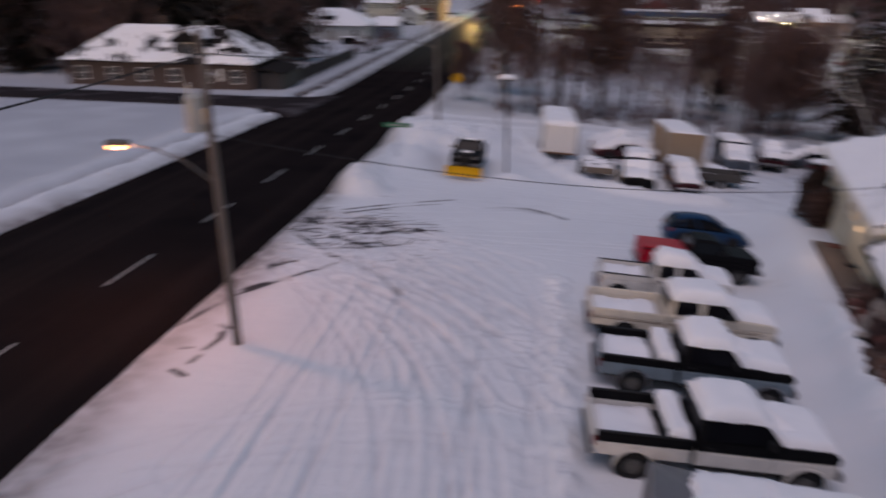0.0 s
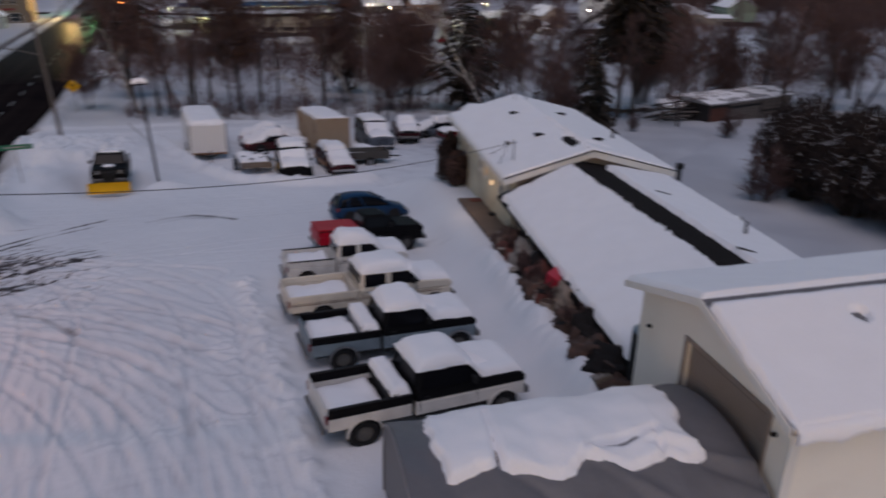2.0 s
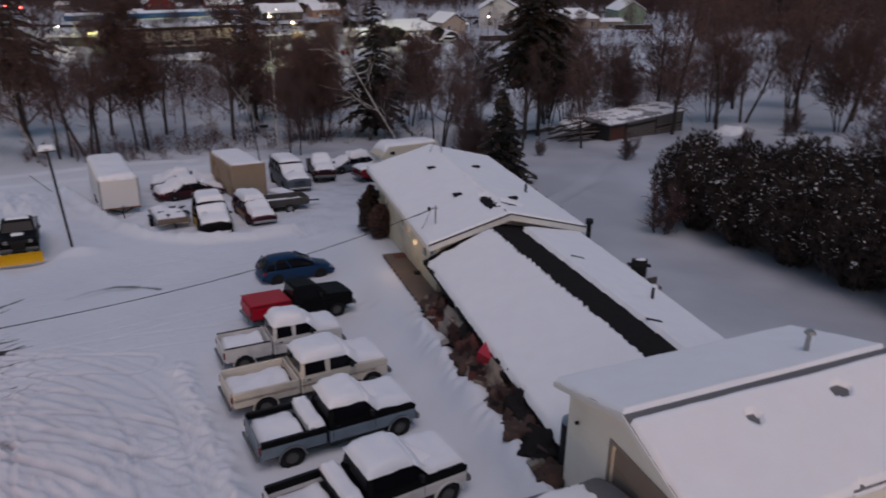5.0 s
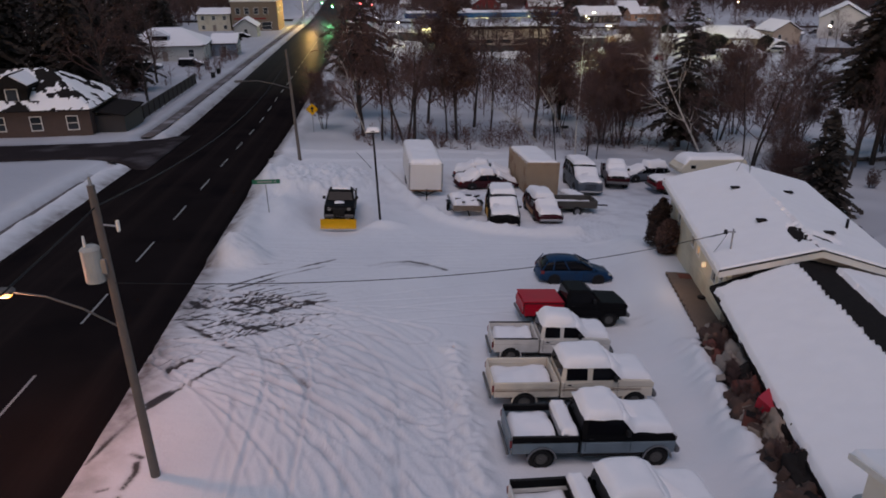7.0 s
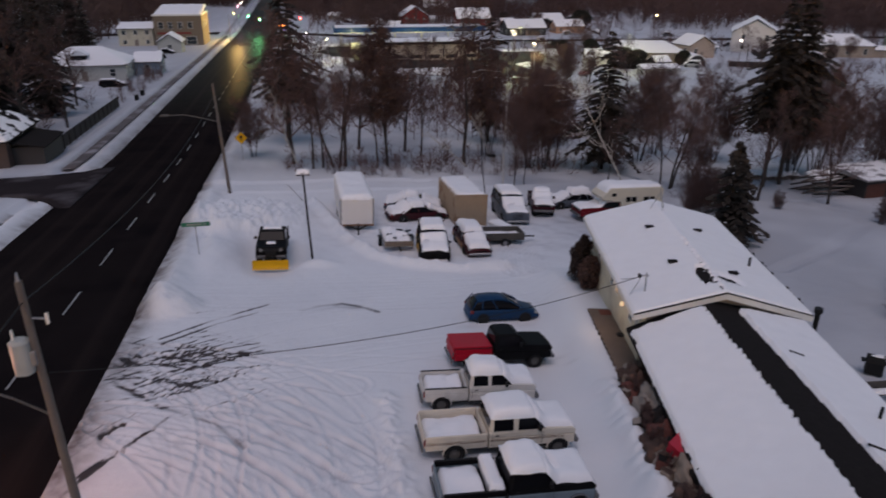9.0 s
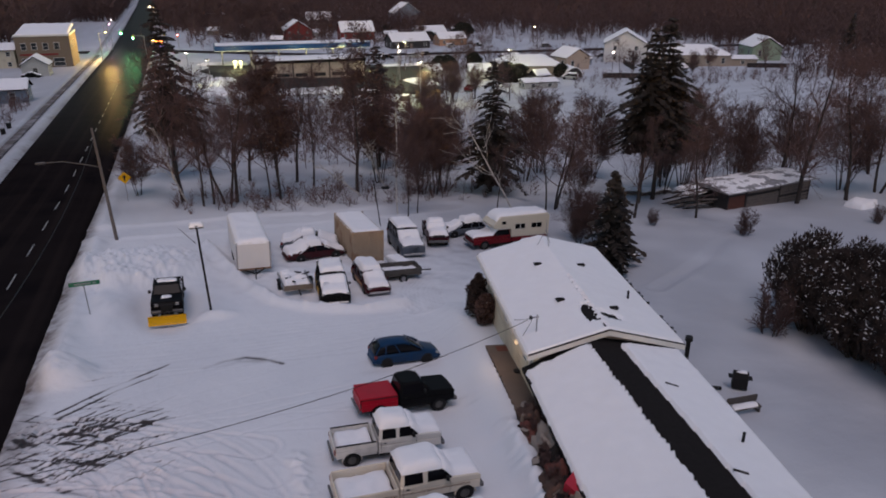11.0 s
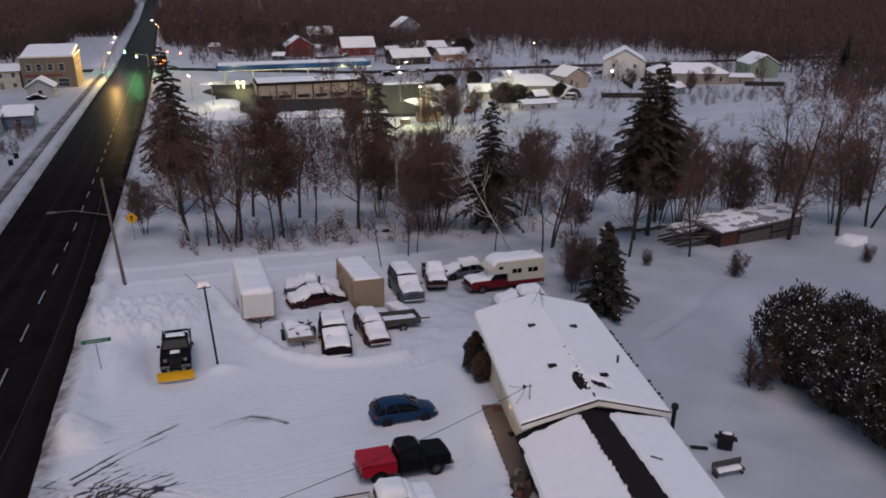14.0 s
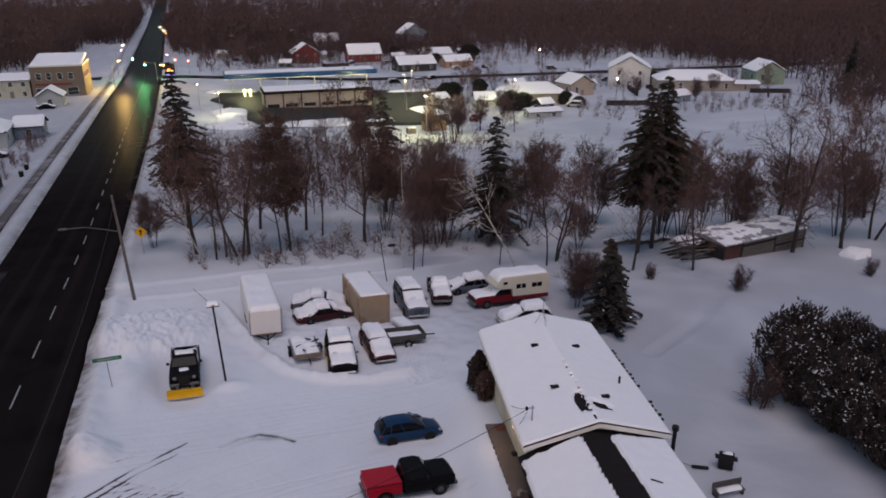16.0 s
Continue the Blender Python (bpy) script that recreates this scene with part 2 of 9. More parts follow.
def tube(p0, p1, r0, r1=None, n=10, bm=None):
    bm = bm or bmesh.new()
    p0, p1 = Vector(p0), Vector(p1)
    q = (p1 - p0).to_track_quat("Z", "Y").to_matrix()
    rings = []
    for p, r in ((p0, r0), (p1, r0 if r1 is None else r1)):
        rings.append([bm.verts.new(p + q @ Vector((r * math.cos(k * math.tau / n), r * math.sin(k * math.tau / n), 0))) for k in range(n)])
    for k in range(n):
        j = (k + 1) % n
        bm.faces.new((rings[0][k], rings[0][j], rings[1][j], rings[1][k]))
    bm.faces.new(rings[0][::-1]), bm.faces.new(rings[1])
    return bm


def wire(name, pts, r, material, parent=None):
    """A cable as a swept tube through the points."""
    bm = bmesh.new()
    n, rings = 5, []
    for i, p in enumerate(pts):
        d = (Vector(pts[min(i + 1, len(pts) - 1)]) - Vector(pts[max(i - 1, 0)]))
        q = d.to_track_quat("Z", "Y").to_matrix()
        rings.append([bm.verts.new(Vector(p) + q @ Vector((r * math.cos(k * math.tau / n), r * math.sin(k * math.tau / n), 0))) for k in range(n)])
    for a, b in zip(rings, rings[1:]):
        for k in range(n):
            bm.faces.new((a[k], a[(k + 1) % n], b[(k + 1) % n], b[k]))
    return part(name, bm, material, parent)


def sag(a, b, drop, n=24):
    a, b = Vector(a), Vector(b)
    return [a.lerp(b, i / n) - Vector((0, 0, drop * 4 * (i / n) * (1 - i / n))) for i in range(n + 1)]


def loft(sections, bm=None, smooth=True):
    """Closed rings of equal length joined one to the next, with end caps."""
    bm = bm or bmesh.new()
    rings = [[bm.verts.new(p) for p in s] for s in sections]
    n = len(rings[0])
    for a, b in zip(rings, rings[1:]):
        for k in range(n):
            bm.faces.new((a[k], a[(k + 1) % n], b[(k + 1) % n], b[k]))
    bm.faces.new(rings[0][::-1]), bm.faces.new(rings[-1])
    return bm


def snow_cap(name, x0, x1, y0, y1, z, thick, parent=None, seed=0, step=0.12, rough=0.03, label="", zf=None, edge=0.16, wavy=0.05):
    """A blanket of snow with rounded, uneven edges over a rectangle; zf gives the height beneath it."""
    nx, ny = max(4, round((x1 - x0) / step)), max(4, round((y1 - y0) / step))
    verts, faces = [], []
    zf = zf or (lambda x, y: z)
    top = {}
    for i in range(nx + 1):
        for j in range(ny + 1):
            u, v = i / nx, j / ny
            x, y = x0 + (x1 - x0) * u, y0 + (y1 - y0) * v
            dx, dy = min(x - x0, x1 - x), min(y - y0, y1 - y)
            d = edge - math.hypot(max(0.0, edge - dx), max(0.0, edge - dy))
            f = math.sqrt(max(0.0, 1 - (1 - min(1.0, d / edge)) ** 2)) if d > 0 else -0.35
            nz = noise.noise((x * 0.9 + seed * 7.1, y * 0.9, seed * 3.3)) + 0.5 * noise.noise((x * 3 + seed, y * 3, 5.5))
            wx = wavy * noise.noise((y * 2.3, seed * 2.0, u * 2))
            wy = wavy * noise.noise((x * 2.3, seed * 4.0, v * 2))
            top[i, j] = len(verts)
            verts.append((x + wx, y + wy, zf(x, y) + 0.004 + thick * f * (1 + 0.25 * nz) + rough * nz * f))
    for i in range(nx):
        for j in range(ny):
            faces.append((top[i, j], top[i + 1, j], top[i + 1, j + 1], top[i, j + 1]))
    rim = [(i, 0) for i in range(nx)] + [(nx, j) for j in range(ny)] + [(i, ny) for i in range(nx, 0, -1)] + [(0, j) for j in range(ny, 0, -1)]
    low = []
    for i, j in rim:
        x, y, zz = verts[top[i, j]]
        low.append(len(verts))
        verts.append((x, y, zz - 0.03))
    for k in range(len(rim)):
        a, b = top[rim[k]], top[rim[(k + 1) % len(rim)]]
        faces.append((b, a, low[k], low[(k + 1) % len(rim)]))
    faces.append(tuple(low))
    return raw(name, verts, faces, SNOW, parent, label, smooth=True)

# ---- ground ----
def soft_min(v, a, w):
    return a - w * np.logaddexp(0, (a - v) / w)


def soft_max(v, a, w):
    return a + w * np.logaddexp(0, (v - a) / w)


def gz(x, y):
    """The lie of the land: it falls away down the road and to the east, and levels out."""
    x, y = np.asarray(x, float), np.asarray(y, float)
    xs = soft_max(soft_min(x, 66, 2.0), -13, 1.0)
    ya = soft_min(y, 82, 2.0)
    yb = soft_min(soft_max(y, 82, 2.0), 286, 10.0)
    far = np.maximum(0, y - 620)
    s = (x - 12.86) * 0.191 + (y - 26.61) * 0.982
    p = (x - 12.86) * 0.982 - (y - 26.61) * 0.191
    terrace = 1.0 / ((1 + np.exp(np.clip(-(p + 1.75) / 0.4, -60, 60))) * (1 + np.exp(np.clip((p - 8.0) / 0.5, -60, 60))) * (1 + np.exp(np.clip(-(s + 14.0) / 0.5, -60, 60))) * (1 + np.exp(np.clip((s - 14.0) / 0.8, -60, 60))))
    apron = 0.36 * np.exp(-np.minimum(60, (((x - 4) / 8) ** 2 + ((y - 20) / 13) ** 2) ** 2))
    return terrace + apron + 1.485 - 0.045 * xs - 0.066 * np.maximum(ya, -60) - 0.035 * (yb - 82) + 0.02 * far


def bump_at(x, y, cx, cy, rx, ry, h, power=2.0):
    return h * np.exp(-(((x - cx) / rx) ** 2 + ((y - cy) / ry) ** 2) ** (power / 2))


def along(x, y, pts):
    """Distance to a polyline."""
    best = np.full(np.shape(x), 1e9)
    for (ax, ay), (bx, by) in zip(pts, pts[1:]):
        dx, dy = bx - ax, by - ay
        t = np.clip(((x - ax) * dx + (y - ay) * dy) / (dx * dx + dy * dy), 0, 1)
        best = np.minimum(best, np.hypot(x - ax - t * dx, y - ay - t * dy))
    return best


def close_to(x, y, pts, reach):
    """Which points lie within reach of a polyline's bounding box."""
    px, py = [p[0] for p in pts], [p[1] for p in pts]
    return (x > min(px) - reach) & (x < max(px) + reach) & (y > min(py) - reach) & (y < max(py) + reach)


def wave_noise(x, y, s, seed):
    """Cheap smooth noise from summed sines."""
    r = np.random.RandomState(seed)
    v = 0
    for k in range(7):
        a, f, p = r.uniform(0, math.tau), s * r.uniform(0.6, 1.9), r.uniform(0, math.tau)
        v = v + np.sin((x * math.cos(a) + y * math.sin(a)) * f + p + 1.3 * np.sin((x * math.sin(a) - y * math.cos(a)) * f * 0.7 + p * 2))
    return v / 7


ROAD_L, ROAD_R = -19.6, -9.0


def road_left(y):
    return ROAD_L - 0.010 * np.clip(np.asarray(y, float) - 80, 0, 140)


def road_right(y):
    return ROAD_R + 0.012 * np.clip(np.asarray(y, float) - 60, 0, 120)


HOUSE_O, HOUSE_A = Vector((12.86, 26.61)), math.radians(12.1)


def house_xy(s, p):
    """Plan point from metres along the house's west eave (s) and metres east of it (p)."""
    return HOUSE_O.x + s * math.sin(HOUSE_A) + p * math.cos(HOUSE_A), HOUSE_O.y + s * math.cos(HOUSE_A) - p * math.sin(HOUSE_A)


rr = np.random.RandomState(5)
TRACKS = []


def drive(x, y, a, turn, n, depth, step=0.8, ease=0.0, stop=None):
    pts = []
    for i in range(n):
        pts.append((x, y))
        x, y = x + step * math.cos(a), y + step * math.sin(a)
        a += turn * (1 + ease * i)
        if stop is not None:
            a = max(a, stop) if turn < 0 else min(a, stop)
        if (x > 1.7 and y < 28.5) or x < -9.0 or y < 1:
            break
    if len(pts) > 5:
        TRACKS.append((pts, depth))


for k in range(19):
    # in from the gate, swinging round to run south past the row
    drive(-8.4 + rr.uniform(0, 1.5), 29.5 + rr.uniform(-3.5, 4), rr.uniform(-0.85, -0.15), rr.uniform(-0.085, -0.035), 46, rr.uniform(0.012, 0.055), stop=rr.uniform(-1.72, -1.40))
for k in range(22):
    # fine tread lines fanning south over the open lot
    drive(-6.8 + rr.uniform(0, 5.5), 31.5 - rr.uniform(0, 6), rr.uniform(-1.25, -0.7), rr.uniform(-0.05, -0.015), 38, rr.uniform(0.012, 0.03), stop=rr.uniform(-1.80, -1.45))
for k in range(5):
    # straight across to the row
    drive(-8.6, 31 + rr.uniform(-2, 4), rr.uniform(-0.1, 0.35), rr.uniform(-0.02, 0.01), 22, rr.uniform(0.01, 0.02))
for k in range(5):
    # backing out of the row
    drive(1.5, 14 + rr.uniform(-2, 14), math.pi + rr.uniform(-0.5, 0.35), rr.uniform(0.05, 0.11), 14, rr.uniform(0.01, 0.02), stop=4.6)
for k in range(8):
    yy = 37.0 + k * 0.62 + rr.uniform(-0.15, 0.15)
    TRACKS.append(([(-7 + i * 1.6, yy + 0.4 * math.sin(i * 0.35 + k) + 0.012 * (i - 6) ** 2) for i in range(14)], 0.014))
for k in range(5):
    TRACKS.append(([(12.6 + 0.25 * k, 41.5), (13.2 + 0.3 * k, 44.5), (14.6 + 0.4 * k, 47.0), (16.4 + 0.3 * k, 49.5)], 0.06))
MUD_TRACKS = [
    # pairs of wheel marks from the gate
    (((-7.3, 34.4), (-5.1, 36.3), (-2.4, 38.1)), 0.10, 1.0), (((-7.1, 33.9), (-4.9, 35.8), (-2.9, 37.1)), 0.08, 0.85),
    (((-8.4, 30.3), (-6.3, 28.2), (-4.0, 26.5), (-2.8, 24.6)), 0.14, 0.72), (((-8.1, 30.7), (-6.0, 28.7), (-3.7, 27.0)), 0.07, 0.45),
    (((-8.9, 20.7), (-8.3, 23.0), (-7.7, 24.2), (-6.7, 25.8), (-5.8, 27.2)), 0.12, 0.85), (((-8.4, 23.4), (-7.5, 24.9), (-6.3, 26.4)), 0.05, 0.5),
    (((-8.8, 25.6), (-7.6, 27.2), (-6.5, 27.8)), 0.07, 0.45), (((-8.9, 24.6), (-7.8, 26.5), (-6.9, 27.4)), 0.06, 0.45),
    # torn patches down to the soil
    (((-8.7, 32.7), (-7.7, 31.8)), 0.17, 1.0), (((-8.0, 26.3), (-7.4, 27.0)), 0.15, 1.1), (((-7.95, 23.9), (-7.6, 24.5)), 0.17, 1.1),
    (((-7.75, 21.1), (-7.4, 20.9)), 0.13, 1.1), (((-7.45, 20.6), (-7.35, 20.2), (-7.5, 19.5)), 0.15, 1.1), (((-7.5, 19.1), (-7.56, 18.7)), 0.14, 1.1), (((-8.15, 19.4), (-7.9, 19.5)), 0.09, 1.0), (((-7.8, 18.2), (-7.4, 18.0)), 0.12, 1.0),
    (((-6.8, 32.6), (-5.4, 31.9)), 0.12, 0.95), (((-6.3, 30.2), (-4.9, 29.4)), 0.11, 0.95), (((-6.6, 31.6), (-5.5, 31.2)), 0.08, 0.85),
    (((-0.6, 37.1), (0.4, 37.6), (1.5, 37.75), (2.5, 37.2), (3.3, 36.3)), 0.19, 0.95), (((0.0, 36.9), (1.2, 37.35), (2.3, 36.95)), 0.24, 0.55),
]
for k in range(130):
    # thin scratches of spun slush between the gate and the lot
    cx, cy = rr.normal(-5.6, 1.7), rr.normal(31.6, 2.0)
    if cx < -8.6 or cx > -1.8:
        continue
    a, ln = (-0.42, 0.30, -0.05, 0.60, 0.42)[k % 5] + rr.normal(0, 0.13), rr.uniform(0.8, 3.6)
    dx, dy = ln * math.cos(a) / 2, ln * math.sin(a) / 2
    MUD_TRACKS.append((((cx - dx, cy - dy), (cx, cy + rr.uniform(-0.03, 0.03)), (cx + dx, cy + dy)), rr.uniform(0.03, 0.055), rr.uniform(0.3, 0.95)))
for k in range(12):
    cx, cy = rr.uniform(-8.6, -6.4), rr.uniform(29, 35.5)
    a, ln = 0.65 + rr.uniform(-0.2, 0.2), rr.uniform(0.8, 2.4)
    MUD_TRACKS.append((((cx, cy), (cx + ln * math.cos(a), cy + ln * math.sin(a))), rr.uniform(0.045, 0.08), rr.uniform(0.4, 0.8)))


def snow_height(x, y):
    """Snow banks, ploughed piles, ruts and drifts laid over the land."""
    h = np.zeros(np.shape(x))
    lot = (1 / (1 + np.exp(np.clip(-(x + 8.2) * 3, -60, 60)))) * (1 / (1 + np.exp(np.clip((x - 14) * 1.5, -60, 60)))) * (1 / (1 + np.exp(np.clip((y - 44) * 1.5, -60, 60))))
    open_field = 1 - lot
    h += open_field * (0.10 * wave_noise(x, y, 0.35, 3) + 0.05 * wave_noise(x, y, 1.3, 4)) + (0.006 + 0.016 * open_field) * wave_noise(x, y, 3.2, 6) + (0.006 * wave_noise(x, y, 7.5, 7) + 0.005 * wave_noise(x, y, 14.0, 8)) * (x > -10) * (y < 70)
    # banks beside the road
    for edge, out, seed in ((road_right(y), 1, 11), (road_left(y), -1, 12)):
        d = (x - edge) * out
        gate = 1.0
        if out == 1:
            gate = 1 / (1 + np.exp(np.clip(-(y - 37.5) * 1.6, -60, 60))) * (1 - np.exp(-((y - 65.5) / 2.2) ** 4))
        else:
            gate = 1 - np.exp(-((y - 66.6) / 6.9) ** 8)
        lump = 0.75 + 0.35 * wave_noise(x, y, 1.1, seed) + 0.2 * wave_noise(x, y, 3.0, seed + 5)
        h += gate * lump * 0.55 * np.exp(-((d - 1.25) / 0.75) ** 2)
        if out == -1:
            south = y < 68
            h += gate * lump * 0.35 * np.exp(-((d - np.where(south, 3.7, 4.6)) / 0.8) ** 2) - 0.30 * np.exp(-((d - np.where(south, 2.45, 3.1)) / np.where(south, 0.55, 0.75)) ** 6)
    # big piles
    h += bump_at(x, y, -7.4, 38.3, 1.35, 1.3, 0.85, 4) * (1 + 0.25 * wave_noise(x, y, 2.2, 21) + 0.15 * wave_noise(x, y, 6.0, 26))
    h += bump_at(x, y, -4.2, 54.6, 4.6, 4.2, 1.15, 5) * (1 + 0.25 * wave_noise(x, y, 1.7, 22) + 0.24 * wave_noise(x, y, 4.0, 24) + 0.16 * wave_noise(x, y, 8.0, 25))
    h += bump_at(x, y, -5.9, 48.5, 1.2, 4.5, 0.55, 3) * (1 + 0.3 * wave_noise(x, y, 2.0, 23))
    h -= bump_at(x, y, -2.4, 46.6, 1.9, 4.2, 0.30, 6)
    # plough ridges round the storage yard
    d = along(x, y, [(0.6, 59.5), (1.5, 55.0), (2.6, 49.6), (4.2, 45.6), (6.5, 43.3), (9.5, 42.3), (12.2, 42.6)])
    h += 0.48 * np.exp(-(d / 0.42) ** 2) * (1 + 0.35 * wave_noise(x, y, 2.5, 31) + 0.3 * wave_noise(x, y, 6.0, 32))
    h += bump_at(x, y, 0.5, 44.3, 1.1, 0.6, 0.35)
    yard = bump_at(x, y, 12.5, 52.0, 12.0, 8.5, 1.0, 6)
    h += yard * (0.055 * wave_noise(x, y, 2.0, 37) + 0.045 * wave_noise(x, y, 5.0, 38))
    # ridge behind the tailgates of the parked row
    d = along(x, y, [(2.2, 11.5), (2.5, 20.0), (2.6, 27.0)])
    h += 0.17 * np.exp(-(d / 0.38) ** 2) * (1 + 0.6 * wave_noise(x, y, 3.2, 33) + 0.9 * wave_noise(x, y, 8.0, 36))
    d = along(x, y, [house_xy(-13.5, -0.95), house_xy(-6, -0.95), house_xy(-1.2, -1.1)])
    h += 0.30 * np.exp(-(d / 0.42) ** 2) * (1 + 0.6 * wave_noise(x, y, 3.0, 34) + 0.6 * wave_noise(x, y, 7.0, 35))
    # the lane behind the yard
    d = along(x, y, [(-8, 65.2), (6, 66.0), (24, 66.8)])
    h += -0.10 * np.exp(-(d / 1.6) ** 4) + 0.16 * np.exp(-((d - 2.0) / 0.4) ** 2)
    d = along(x, y, [(30, 40), (38, 44.5), (44, 49), (46.5, 53), (44, 57)])
    h += -0.16 * np.exp(-(d / 0.5) ** 4) + 0.08 * np.exp(-((d - 0.8) / 0.25) ** 2)
    d = along(x, y, [(11, 68), (16, 72), (17, 77), (13, 84), (8, 92)])
    h += -0.10 * np.exp(-(((d - 0.7) / 0.22) ** 2)) - 0.06 * np.exp(-(d / 1.6) ** 4)
    # ruts
    near = (np.abs(x + 1) < 24) & (y > -2) & (y < 48)
    if near.any():
        xn, yn, hn = x[near], y[near], np.zeros(near.sum())
        for pts, depth in TRACKS:
            m = close_to(xn, yn, pts, 1.3)
            d = along(xn[m], yn[m], pts)
            hn[m] -= 1.5 * depth * np.exp(-((d - 0.75) / 0.085) ** 4) - 0.9 * depth * np.exp(-((d - 0.91) / 0.06) ** 2)
        for pts, w, k in MUD_TRACKS:
            m = close_to(xn, yn, pts, 0.6)
            hn[m] -= 0.03 * np.exp(-(along(xn[m], yn[m], pts) / w) ** 2)
        h[near] += hn * (0.7 + 0.5 * wave_noise(xn, yn, 1.1, 41))
    # footprints beside the big pile
    for i in range(16):
        h -= bump_at(x, y, -6.9 + 0.22 * (-1) ** i + 0.25 * math.sin(i * 0.9), 49.6 + i * 0.62, 0.16, 0.2, 0.16)
    # sunk beneath the roads
    under = np.exp(-(((x - (road_left(y) + road_right(y)) / 2) / ((road_right(y) - road_left(y)) / 2 - 0.05)) ** 40))
    mouth = 3.5 + np.where(y < 69.1, 5.2, 2.9) * np.exp(-np.clip((-19.4 - x) / 2.3, 0, 60))
    side = (x < -18.6) * np.exp(-((y - 69.1) / mouth) ** 16)
    mid = 292 - 0.16 * np.maximum(0, x) + 0.00022 * np.maximum(0, x - 60) ** 2
    back = (x > -9.5) * np.exp(-((y - mid) / 4.4) ** 16) + (x < -22) * np.exp(-((y - 292.5) / 4.4) ** 16)
    lot_r = 57 + 28 * np.clip((y - 154) / 90, 0, 1)
    forecourt = np.exp(-((x - (5 + lot_r) / 2) / ((lot_r - 5) / 2 - 0.4)) ** 30 - ((y - 203) / 40) ** 30)
    under = np.maximum(np.maximum(under, side), np.maximum(back, forecourt))
    return h * (1 - under) - 0.25 * under


def slush_amount(x, y):
    """Brown thrown slush along the road's edges and on the trodden paths."""
    d = np.zeros(np.shape(x))
    for edge, out in ((road_right(y), 1), (road_left(y), -1)):
        q = (x - edge) * out
        d += (0.95 if out == 1 else 0.8) * np.exp(-(np.maximum(0, q - 0.05) / (0.58 + 0.45 * np.exp(-((y - 47) / 9) ** 2) + 0.50 / (1 + np.exp(np.clip((y - 35.0) / 1.5, -60, 60))) if out == 1 else 0.65)) ** 2) * (q > -1.5) * (0.75 + 0.5 * wave_noise(x, y, 1.2, 51))
    d += 0.75 * np.exp(-((x + 23.0 + 0.01 * (y - 80)) / 0.55) ** 4) * (y > 76) + 0.62 * np.exp(-((x + 22.05) / 0.45) ** 4) * (y < 60)
    d += 0.4 * np.exp(-((np.abs(y - 69.1) - 3.9) / 0.7) ** 2) * (x < -24) * (0.8 + 0.6 * wave_noise(x, y, 0.9, 57))
    return np.clip(d, 0, 1)


def dirt_amount(x, y):
    """Soil and tyre-blackened marks, and dark spots round two parked vehicles."""
    d = np.zeros(np.shape(x))
    near = (np.abs(x + 2) < 20) & (y > 0) & (y < 46)
    if near.any():
        xn, yn = x[near], y[near]
        dn = np.zeros(near.sum())
        for pts, w, k in MUD_TRACKS:
            m = close_to(xn, yn, pts, 0.6)
            q = along(xn[m], yn[m], pts)
            dn[m] += k * np.exp(-(q / w) ** 2) * (0.8 + 0.6 * wave_noise(xn[m], yn[m], 1.6, 52))
        # thin slush film round the gate
        dn += bump_at(xn, yn, -5.0, 31.6, 2.4, 2.4, 0.24) * np.clip(0.6 + 0.9 * wave_noise(xn, yn, 1.4, 54), 0, 1.3)
        dn += bump_at(xn, yn, -8.1, 33.2, 1.1, 2.6, 0.55) * np.clip(0.55 + 1.0 * wave_noise(xn, yn, 2.6, 58), 0, 1.3)
        dn += 0.3 * np.clip(bump_at(xn, yn, -8.6, 20, 0.6, 9, 1.0), 0, 1) * np.clip(0.4 + wave_noise(xn, yn, 1.8, 56), 0, 1)
        # darker spots by the black pickup and the hatchback
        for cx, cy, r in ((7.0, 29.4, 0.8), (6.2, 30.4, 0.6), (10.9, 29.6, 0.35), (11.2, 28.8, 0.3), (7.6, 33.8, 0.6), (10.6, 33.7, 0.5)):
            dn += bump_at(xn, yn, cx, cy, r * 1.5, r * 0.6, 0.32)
        d[near] += dn
    # bare strip at the foot of the house
    q = along(x, y, [house_xy(-13.5, 0.25), house_xy(0.5, 0.25)])
    d += 0.95 * np.exp(-(q / 0.72) ** 4)
    return np.clip(d, 0, 1)


